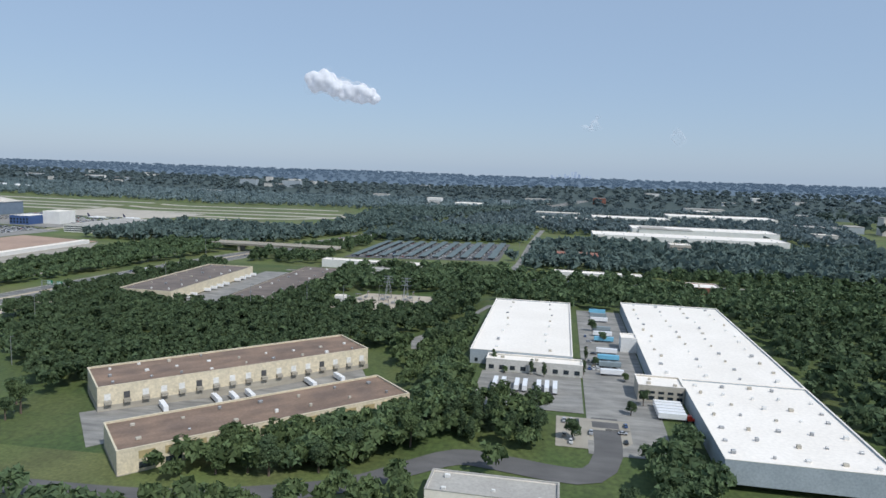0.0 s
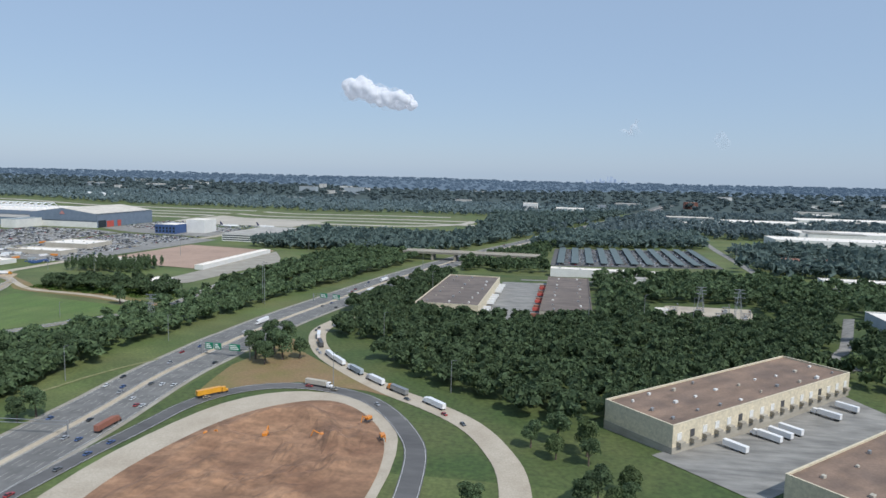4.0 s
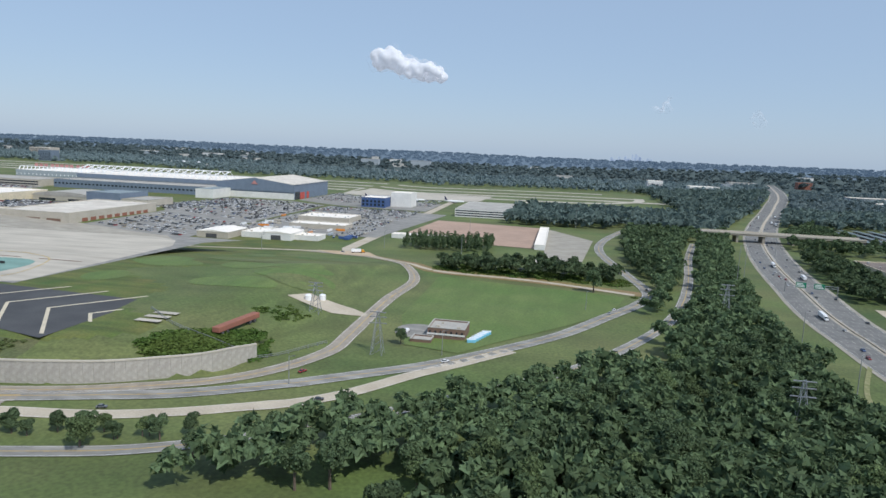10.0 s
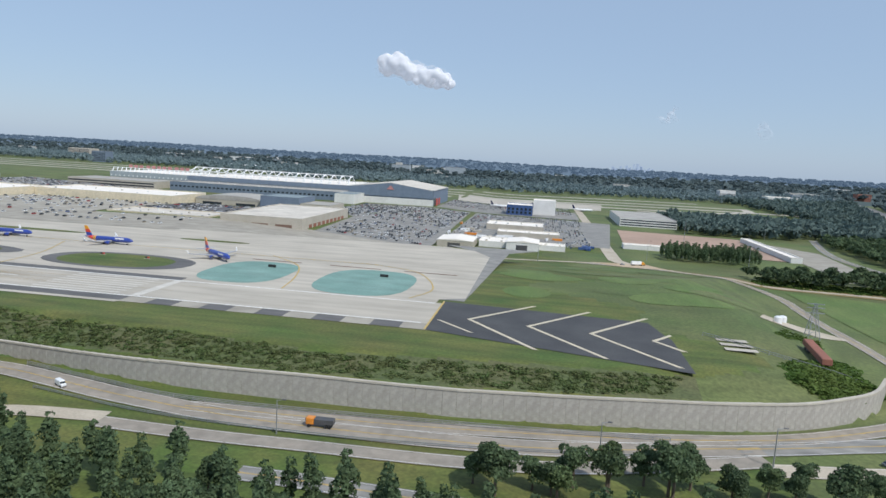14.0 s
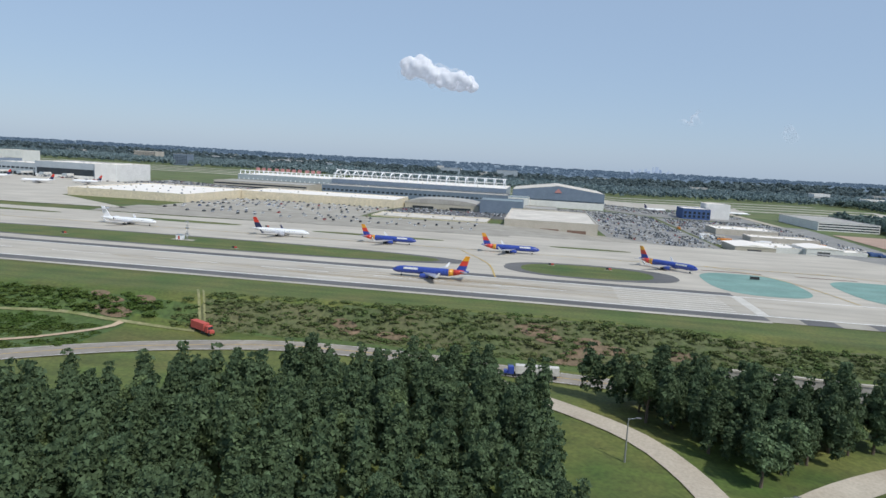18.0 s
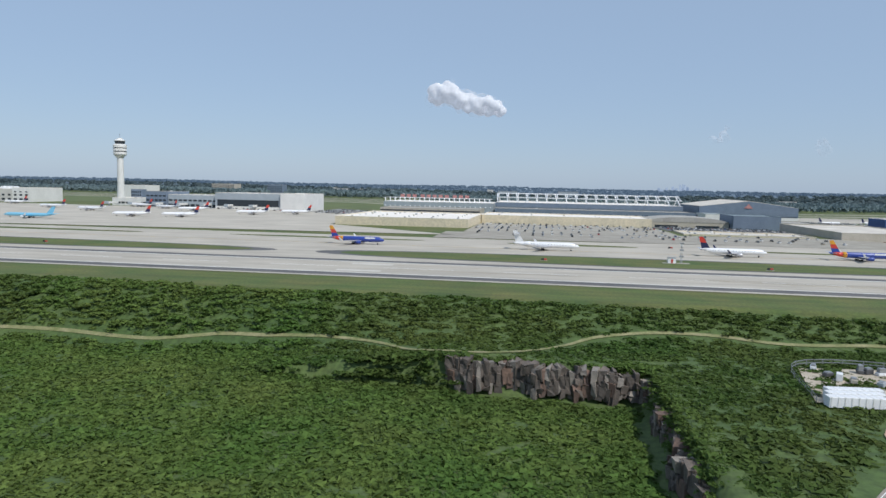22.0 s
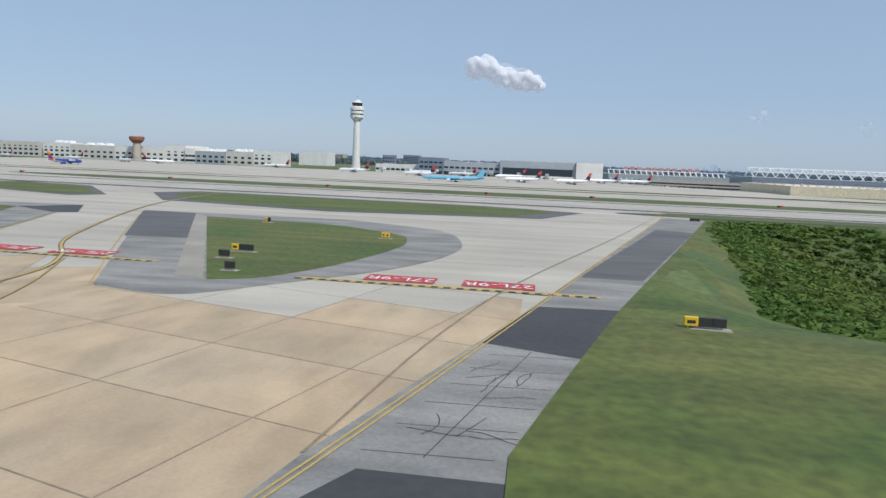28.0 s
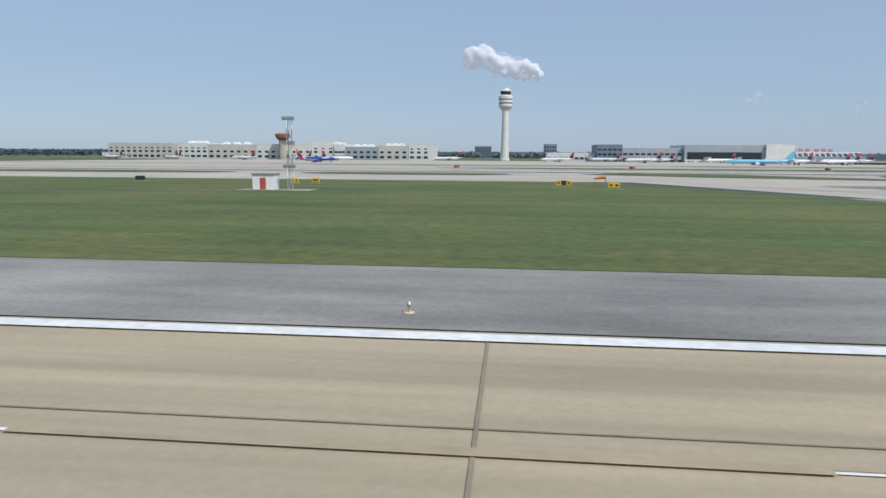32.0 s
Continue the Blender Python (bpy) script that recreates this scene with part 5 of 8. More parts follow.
# ---- buildings by the airfield ----
hang = hall("hangar", 427, 505, 573, 660, 9.0, "roof_blue", "wall_bluegrey", "huge blue-grey hangar with low pitched roof and red doors", "hangar", base=-7, parapet=0.1, trim="roof_blue")
bm = bmesh.new()
vs = [bm.verts.new(p) for p in ((-39.6, -44, 16.6), (39.6, -44, 16.6), (39.6, 44, 16.6), (-39.6, 44, 16.6), (-39.6, 0, 20), (39.6, 0, 20))]
ridge = [bm.verts.new(p) for p in ((0, -44, 21.8), (0, 44, 21.8))]
bm.faces.new((vs[0], vs[1], ridge[0])), bm.faces.new((vs[1], vs[2], ridge[1], ridge[0])), bm.faces.new((vs[2], vs[3], ridge[1])), bm.faces.new((vs[3], vs[0], ridge[0], ridge[1]))
for v in (vs[4], vs[5]):
    bm.verts.remove(v)
part("pitched_roof", bm, "roof_pale", hang)
bm = bmesh.new()
bm.faces.new([bm.verts.new(p) for p in ((-38.5, -44.1, 9.5), (38.5, -44.1, 9.5), (38.5, -44.1, 16.5), (0, -44.1, 21.4), (-38.5, -44.1, 16.5))])
part("gable_panel", bm, "wall_bluegrey", hang)
part("door_edge", boxes((39.1, 39.5, -30, -20, 0.5, 9)), "wall_red", hang)
part("door_edge", boxes((39.1, 39.5, -14, -9, 0.5, 9)), "wall_red", hang)
part("hangar_door", boxes((39.1, 39.3, -42, -31, 0.5, 10)), "glass_dark", hang)
bm = bmesh.new()
bm.faces.new([bm.verts.new(p) for p in ((-3.4, -44.6, 15.6), (3.4, -44.6, 15.6), (0, -44.6, 19.4))])
part("emblem", bm, "sign_faded", hang, "red triangle emblem on the gable")
part("lower_wall", boxes((-39, 39, -43.7, -43.55, 0.3, 8.5)), "wall_white", hang)

hallE = hall("hangar", 256, 420, 600, 690, 7.5, "roof_white", "wall_grey", "long white-roofed hangar with a steel truss frame on its roof", "hangar", base=-7, vents=6, seed=20)
for k in range(19):
    x = -80 + 160 * k / 18
    bm = bmesh.new()
    tube(bm, (x, -44, 15), (x - 1.8, -30, 23.5), 0.45, n=5), tube(bm, (x, -16, 15), (x, -30, 23.5), 0.35, n=5), tube(bm, (x, -45, 20), (x, -30, 23.5), 0.4, n=5)
    part("truss", bm, "skin_white", hallE)
part("dark_band", boxes((-82.2, 82.2, -45.3, -45.05, 11.5, 15.2)), "wall_bluegrey", hallE)
for y, z in ((-30, 23.5), (-44, 20)):
    part("truss_beam", boxes((-81, 81, y - 0.4, y + 0.4, z - 0.4, z + 0.4)), "skin_white", hallE)
hall("hangar_annex", 258, 424, 566, 599.6, 3.0, "roof_grey", "wall_bluegrey", "long low blue-grey annex in front of a hangar", "hangar", base=-7, wins=[(5.5, 2.4, 1.4, 40)], vents=10, seed=21)
hall("hangar_annex", 425, 442, 540, 572, 3.4, "roof_blue", "wall_white", "white block between two hangars", "hangar", base=-7)
hallW = hall("hangar", 140, 250, 646, 720, 5.0, "roof_white", "wall_grey", "long hangar with a raked white truss front and red roof letters", "hangar", base=-7)
for k in range(22):
    x = -53 + 106 * k / 21
    bm = bmesh.new()
    tube(bm, (x, -37.5, 8), (x - 2, -30, 16.8), 0.5, n=5)
    part("truss", bm, "skin_white", hallW)
for k in range(11):
    part("roof_letter_block", boxes((-40 + 6.2 * k + (k > 2) * 2 + (k > 7) * 2, -36 + 6.2 * k + (k > 2) * 2 + (k > 7) * 2, -26, -25.4, 16.6, 20.0)), "sign_faded", hallW, "red block of a roof sign")
part("sign_beam", boxes((-54, 54, -30.3, -29.7, 16.5, 17.1)), "skin_white", hallW)
deck = hall("parking_deck", 158, 246, 560, 600, 1.6, "roof_grey", "wall_tan", "tan open parking deck in front of hangars", "parking deck", base=-7)
for k in range(3):
    part("open_level", boxes((-43.5, 43.5, -20.1, -19.9, 1.8 + 2.4 * k, 3.0 + 2.4 * k)), "glass_dark", deck)
hall("freight_hall", 192, 262, 330, 408, 4.4, "roof_white", "wall_cream", "large white-roofed freight hall with cream walls", "freight hall", vents=30, seed=22, base=-3, docks=12)
hall("freight_hall", 262.5, 362, 396, 440, 4.2, "roof_white", "wall_cream", "long white-roofed freight hall with dark doors", "freight hall", vents=12, seed=23, base=-3, docks=14)
arch = hall("hangar", 363, 412, 424, 456, 1.6, "roof_grey", "wall_tan", "tan hangar with a barrel-arched roof and dark doors", "hangar", base=-4, wins=[(0.6, 14, 3.2, 2)])
bm = bmesh.new()
rows_ = [[bm.verts.new((24.8 * math.cos(math.pi * k / 16), y, 6.4 + 3.2 * math.sin(math.pi * k / 16))) for k in range(17)] for y in (-16.2, 16.2)]
for k in range(16):
    bm.faces.new((rows_[0][k], rows_[0][k + 1], rows_[1][k + 1], rows_[1][k]))
for r_ in rows_:
    bm.faces.new(r_)
part("arched_roof", bm, "roof_grey", arch)
hall("hangar", 413, 440, 418, 450, 6.6, "roof_blue", "wall_bluegrey", "tall dark blue-grey windowless block", "hangar", base=-4)
hall("hangar", 441, 462, 418, 448, 3.0, "roof_grey", "wall_tan", "tan block beside a tall dark hall", "hangar", base=-4)
hall("freight_hall", 366, 425, 326, 352, 0.6, "roof_pale", "wall_cream", "low white-roofed building by the taxiway", "freight hall", vents=12, seed=24, base=-3)
fire = hall("hangar", 434, 479, 322, 402, 3.4, "roof_pale", "wall_tan", "tan flat-roofed hall with a row of red doors", "hangar", base=-3.6, vents=0)
for k in range(9):
    part("red_door", boxes((22.44, 22.6, -30 + 7 * k, -25.5 + 7 * k, 0.8, 4.0)), "brick_red", fire)
for k in range(3):
    part("hangar_door", boxes((-18 + 13 * k, -9 + 13 * k, -40.1, -39.95, 0.8, 4.2)), "wall_brown", fire)


def shed(x0, x1, y0, y1, top, roof, wallm, label, rise=1.2):
    """A gabled shed."""
    ob = hall("shed", x0, x1, y0, y1, top, roof, wallm, label, "shed", parapet=0.0)
    w, d = (x1 - x0) / 2, (y1 - y0) / 2
    h = top - (lz((x0 + x1) / 2, (y0 + y1) / 2) - 0.8)
    bm = bmesh.new()
    a = [bm.verts.new(p) for p in ((-w - 0.2, -d - 0.2, h + 0.15), (0, -d - 0.2, h + rise), (w + 0.2, -d - 0.2, h + 0.15))]
    b = [bm.verts.new(p) for p in ((-w - 0.2, d + 0.2, h + 0.15), (0, d + 0.2, h + rise), (w + 0.2, d + 0.2, h + 0.15))]
    bm.faces.new((a[0], a[1], b[1], b[0])), bm.faces.new((a[1], a[2], b[2], b[1])), bm.faces.new(a), bm.faces.new(b)
    part("gable_roof", bm, roof, ob)
    part("gate", boxes((-w * 0.4, w * 0.3, -d - 0.08, -d + 0.02, 0.8, h * 0.75)), "metal_dark", ob)


shed(547, 566, 338, 362, -4.0, "roof_white", "wall_tan", "white-roofed gabled shed by the apron")
shed(583, 600, 346, 366, -3.6, "roof_white", "wall_white", "white gabled shed beside a low hall")
hall("shed", 568, 583, 350, 372, -4.4, "roof_white", "wall_white", "low white-roofed hall between sheds", "shed", vents=4)
hall("shed", 600, 614, 352, 364, -4.8, "roof_white", "wall_white", "white tented store with ribbed walls", "shed", vents=3)
hall("shed", 564, 602, 442, 470, -3.8, "roof_white", "wall_tan", "low white-roofed office hall", "shed", vents=10, seed=31)
hall("shed", 574, 612, 404, 420, -4.4, "roof_white", "wall_tan", "low white-roofed office hall", "shed", vents=4, seed=32)
hall("blue_hall", 570, 592, 572, 600, 1.5, "roof_white", "blue_cover", "blue and white hall with dark windows", "building", base=-7, wins=[(1, 2, 2, 6), (4, 2, 2, 6)])
hall("white_hall", 592.5, 612, 590, 612, 5.5, "roof_white", "wall_white", "white windowless tower block by an apron", "building", base=-7)
dk = hall("parking_deck", 662, 706, 536, 620, -1.0, "roof_grey", "wall_white", "pale concrete parking deck with open levels", "parking deck", base=-7)
for k in range(3):
    part("open_level", boxes((-21.4, 21.4, -42.1, -41.9, 1.2 + 1.9 * k, 2.1 + 1.9 * k)), "glass_dark", dk)
    part("open_level", boxes((21.9, 22.1, -41, 41, 1.2 + 1.9 * k, 2.1 + 1.9 * k)), "glass_dark", dk)
hall("shed", 648, 690, 386, 394, -5.0, "roof_white", "wall_white", "long low white-roofed store beside a bare lot", "shed", vents=3, seed=33)
lay("dirt_lot", sheet("dirt_lot", [(650, 396), (656, 496), (738, 484), (736, 378), (692, 384)], "lot_clay", 0.25), "bare red earth lot with a long low hall", "lot")
hall("low_wall_hall", 735, 741, 376, 470, -4.6, "roof_white", "wall_white", "long low white-roofed loading hall beside a bare lot", "building", vents=0)
lay("yard", sheet("yard", [(741, 480), (770, 430), (760, 330), (740, 320), (741, 380)], "concrete_old", 0.2), "pale concrete yard beside a road", "yard")
hall("shed", 738, 748, 318, 334, -5.6, "roof_white", "wall_white", "small white-roofed store with trailers", "shed")
KEEP += [(640, 772, 382, 500), (716, 772, 316, 382)]
# brick pump house with blue covers
bh = hall("pump_house", 713, 724, 184, 194, -4.4, "roof_grey", "wall_brown", "two-storey brown brick pump house with a flat roof", "building", base=-8.8, wins=[(2.2, 0.5, 1.4, 7)], vents=3)
part("white_band", boxes((-5.6, 5.6, -5.1, -4.98, 3.2, 3.7)), "wall_white", bh)
hall("pump_annex", 709, 715, 179, 184, -6.8, "roof_grey", "wall_brown", "low brown brick annex", "building", base=-8.8)
for k in range(7):
    x, y = 724.6 + 0.9 * k * 0.6, 183 + 1.6 * k
    u_ = thing("cooling_unit", pose(x + 1.6, y, lz(x, y), 0, 0, 12), "blue and white slanted cooling unit beside a pump house", "cooling unit", "cooling units")
    part("casing", boxes((-1.3, 1.3, -0.6, 0.6, 0, 1.0), bevel=0.12), "skin_sky", u_)
    part("cover", boxes((-1.4, 1.4, -0.35, 0.35, 1.0, 1.15)), "skin_white", u_)
lay("yard", sheet("yard", oval(709, 190, 7, 7), "asphalt_worn", 0.16), "small asphalt yard by a pump house", "yard")
lay("mown_field", sheet("mown_field", [(699, 276), (762, 266), (776, 262), (768, 232), (742, 196), (724, 172), (708, 176), (700, 205)], "field_green", 0.14), "mown green playing field", "field")
KEEP.append((696, 778, 168, 280))
ob = thing("wreck_frame", pose(665.5, 160, lz(665, 160), 0, 0, 82), "rusty red railway wagon frame on a grass hill", "wagon")
part("wagon_body", boxes((-9, 9, -1.1, 1.1, 0.9, 2.4), bevel=0.15), "brick_red", ob)
for x in (-7, -5, 5, 7):
    part("wheel", boxes((x - 0.5, x + 0.5, -1, 1, 0, 0.9), bevel=0.2), "metal_dark", ob)
for x, y in ((670, 199), (673, 204)):
    t_ = thing("tank", pose(x, y, lz(x, y)), "small white storage tank on gravel", "tank")
    part("shell", lathe([(1.1, 0), (1.1, 1.7), (0.6, 2.0)], 16), "skin_white", t_)
lay("bare_patch", sheet("bare_patch", [(664, 196), (668, 206), (684, 204), (692, 200), (680, 194)], "gravel", 0.15), "bare pale gravel patch on a grass hill", "gravel")
lay("bare_patch", sheet("bare_patch", [(625, 322), (640, 312), (660, 314), (652, 326)], "dirt_pale", 0.2), "bare sandy patch at a road junction", "gravel")

# ---- car parks and the north airfield ----
for p, m, l in (([(484, 326), (545, 330), (540, 560), (450, 560), (446, 460), (480, 410)], "asphalt_worn", "large asphalt car park full of cars"), ([(546, 375), (640, 380), (655, 540), (545, 560)], "asphalt_worn", "asphalt car park and yards beyond sheds"),
                ([(364, 356), (432, 356), (432, 416), (364, 420)], "asphalt", "dark asphalt yard full of vans"), ([(263, 300), (362, 318), (362, 394), (263, 394)], "concrete_old", "yard with parked cars by freight halls"),
                ([(20, 262), (262, 280), (190, 328), (190, 480), (-300, 480), (-300, 258)], "concrete", "wide pale terminal apron"), ([(512, 690), (660, 690), (668, 776), (500, 792)], "concrete", "pale apron beside a hangar"), ([(508, 575), (632, 560), (632, 640), (508, 688)], "asphalt_worn", "asphalt yards behind a hangar"),
                ([(255, 263), (430, 270), (545, 302), (545, 330), (430, 326), (362, 318), (255, 300)], "concrete_old", "paved service strip beside a taxiway"),
                ([(120, 482), (256, 482), (256, 560), (120, 560)], "asphalt_worn", "service yard with parked vehicles")):
    lay("car_park", sheet("car_park", p, m, 0.16, 14), l, "car park")
for y0, x0, x1 in ((742, -700, 760), (790, -700, 900), (838, -700, 840), (905, -700, 800)):
    lay("far_runway", ribbon("far_runway", smooth_line([(x0, y0), ((x0 + x1) / 2, y0 + 3), (x1, y0)], 30), -7, 7, "concrete", 0.2, 2), "pale far runway strip in grass", "runway")
for pts in ([(760, 742), (800, 760), (835, 800), (842, 850)], [(700, 720), (760, 700), (840, 690), (870, 660)]):
    lay("far_taxiway", ribbon("far_taxiway", smooth_line(pts, 12), -6, 6, "concrete", 0.22, 2), "pale far taxiway bend in grass", "taxiway")
KEEP += [(-700, 600, 250, 960), (600, 860, 640, 960), (430, 662, 320, 640)]

# ---- terminal and towers ----
termb = hall("terminal_pier", 46, 100, 480, 524, 12.2, "roof_white", "wall_grey", "tall grey hangar-like terminal hall with a dark glazed front", "terminal", base=-1.5, vents=8, seed=50)
part("glass_front", boxes((-25, 25, -22.25, -21.95, 4.5, 9.5)), "glass_dark", termb)
part("lower_wall", boxes((-26.5, 26.5, -22.2, -21.95, 0.5, 4.4)), "wall_white", termb)
hall("terminal_block", 100.3, 119, 478, 524, 12.6, "roof_white", "wall_white", "white windowless end block of a terminal hall", "terminal", base=-1.5, vents=3, seed=54)
hall("terminal_pier", 4, 45.7, 484, 520, 9.9, "roof_white", "wall_grey", "grey terminal pier with glazed lower storey and white roof", "terminal", base=-1.5, vents=12, seed=55, wins=[(1.6, 3.6, 2.6, 9), (6.4, 3.0, 1.4, 10)])
hall("terminal_pier", -14, 3.7, 482, 516, 12.2, "roof_grey", "wall_bluegrey", "blue-grey terminal block with rooftop plant", "terminal", base=-0.5, vents=5, seed=56, wins=[(1.0, 2.6, 2.2, 5), (5.0, 2.6, 1.6, 5), (8.6, 2.6, 1.2, 5)])
hall("terminal_pier", -49, -14.3, 490, 516, 6.2, "roof_white", "wall_white", "low white terminal wing with a dark window band", "terminal", base=0, vents=9, seed=57, wins=[(1.6, 3, 1.6, 9)])
hall("terminal_block", -50, -40.3, 516.3, 524, 13, "roof_grey", "wall_bluegrey", "narrow glazed stair tower beside a terminal wing", "terminal", base=0, wins=[(2 + 2.6 * k, 1.2, 1.6, 5) for k in range(4)])
for k in range(7):
    gx_ = -40 + 20 * k
    jet = thing("jet_bridge", pose(gx_, 477, 0), "white passenger boarding bridge on a wheeled column", "boarding bridge", "boarding bridges")
    part("tunnel", boxes((-0.9, 0.9, -6, 7, 2.0, 3.6), bevel=0.1), "wall_white", jet)
    part("cab", boxes((-1.3, 1.3, -8, -6, 1.8, 3.9), bevel=0.15), "wall_grey", jet)
    part("column", boxes((-0.5, 0.5, -4, -3.2, 0, 2.0)), "metal_grey", jet)
for x0, x1, z1, wm, vn, lab in ((-400, -345, 12.4, "wall_pale", 9, "pale terminal concourse with rooftop plant"), (-341, -316, 12.4, "wall_white", 5, "white terminal block with rooftop plant"),
                                (-315.7, -276, 11.5, "wall_pale", 8, "pale terminal concourse with dark window bands"), (-275.7, -231.3, 11.8, "wall_white", 10, "white terminal concourse with dark window bands"),
                                (-231, -213, 14.0, "wall_white", 4, "taller white terminal block"), (-212.7, -204, 11.8, "wall_white", 2, "white end of a terminal block"),
                                (-203.7, -178, 10.2, "wall_grey", 5, "grey terminal concourse with arched roof lights"), (-177.7, -154.3, 11.0, "wall_pale", 5, "pale terminal concourse with roof lights"), (-154, -138, 12.2, "wall_white", 3, "white terminal end block with square windows")):
    n_ = max(3, int((x1 - x0) / 5))
    tb = hall("terminal_block", x0, x1, 505 + (z1 > 13) * 1.5, 545, z1, "roof_white", wm, lab, "terminal", base=0, vents=vn, seed=int(-x0), wins=[(1.4, 3.2, 1.8, n_), (5.2, 2.6, 1.6, n_), (8.2, 2.0, 0.9, n_)][:2 if z1 < 12 else 3])
    if vn in (5, 8):
        for k in range(3):
            q = (k - 1) * (x1 - x0) * 0.22
            bm = lathe([(2.4, 0), (2.4, 6)], 20)
            bm.transform(Matrix.Translation((q, -12, z1 + 0.6)) @ Matrix.Rotation(radians(-90), 4, "X"))
            part("roof_light", bm, "skin_white", tb)
hall("freight_hall", -189, -157, 700, 730, 15, "roof_white", "wall_white", "large white windowless hall far behind the terminal", "building", base=0)
hall("far_block", -130, -106, 980, 1000, 18, "roof_grey", "wall_bluegrey", "blue-grey hotel block far off", "building", base=0, wins=[(2 + 2.4 * k, 2, 1.2, 8) for k in range(6)])
hall("far_block", -330, -285, 1180, 1210, 17, "roof_white", "wall_tan", "broad tan hotel block far off", "building", base=0, wins=[(2 + 2.4 * k, 2, 1.2, 14) for k in range(6)])
for k in range(8):
    x = 36 + 14 * k
    t_ = thing("fuel_tank", pose(x, 1080, lz(x, 1080)), "large white cylindrical fuel tank", "tank", "fuel tanks")
    part("shell", lathe([(5.6, 0), (5.6, 7), (3.5, 7.8), (0.4, 8.2)], 20), "skin_white", t_)

tower = thing("control_tower", pose(-80.6, 547, 0.6), "tall white airport control tower with a drum cabin", "control tower")
part("shaft", lathe([(4.2, -0.5), (3.6, 2), (3.0, 14), (2.6, 36), (2.7, 40)], 32), "wall_white", tower, smooth=False)
part("drum", lathe([(2.7, 39.8), (5.2, 42.5), (5.6, 43.2), (5.6, 45.0), (5.2, 45.2), (5.2, 45.9), (5.7, 46.1), (5.7, 48), (5.3, 48.2), (5.3, 48.9), (5.8, 49.1), (5.8, 51.4), (4.6, 52.2)], 36), "wall_white", tower)
for z in (45.1, 48.1):
    part("window_band", lathe([(5.35, z), (5.4, z + 0.1), (5.4, z + 0.75), (5.35, z + 0.85)], 36), "glass_dark", tower)
part("cab_glass", lathe([(3.9, 52.2), (4.5, 55.0)], 16), "glass_dark", tower)
part("cab_roof", lathe([(4.8, 55.0), (4.8, 55.5), (3.2, 56.4), (2.4, 56.6), (2.2, 57.6)], 24), "wall_white", tower)
bm = tube(bmesh.new(), (0, 0, 57.5), (0, 0, 61.5), 0.12, n=6)
part("mast", bm, "metal_grey", tower)
rt = thing("ramp_tower", pose(-252, 500, 0), "short ramp control tower with a red cab", "ramp tower")
part("shaft", lathe([(3.2, 0), (3.0, 14.6)], 12), "wall_tan", rt)
part("cab", lathe([(3.2, 14.6), (5.6, 17), (6.0, 19.2), (5.0, 20)], 12), "brick_red", rt)
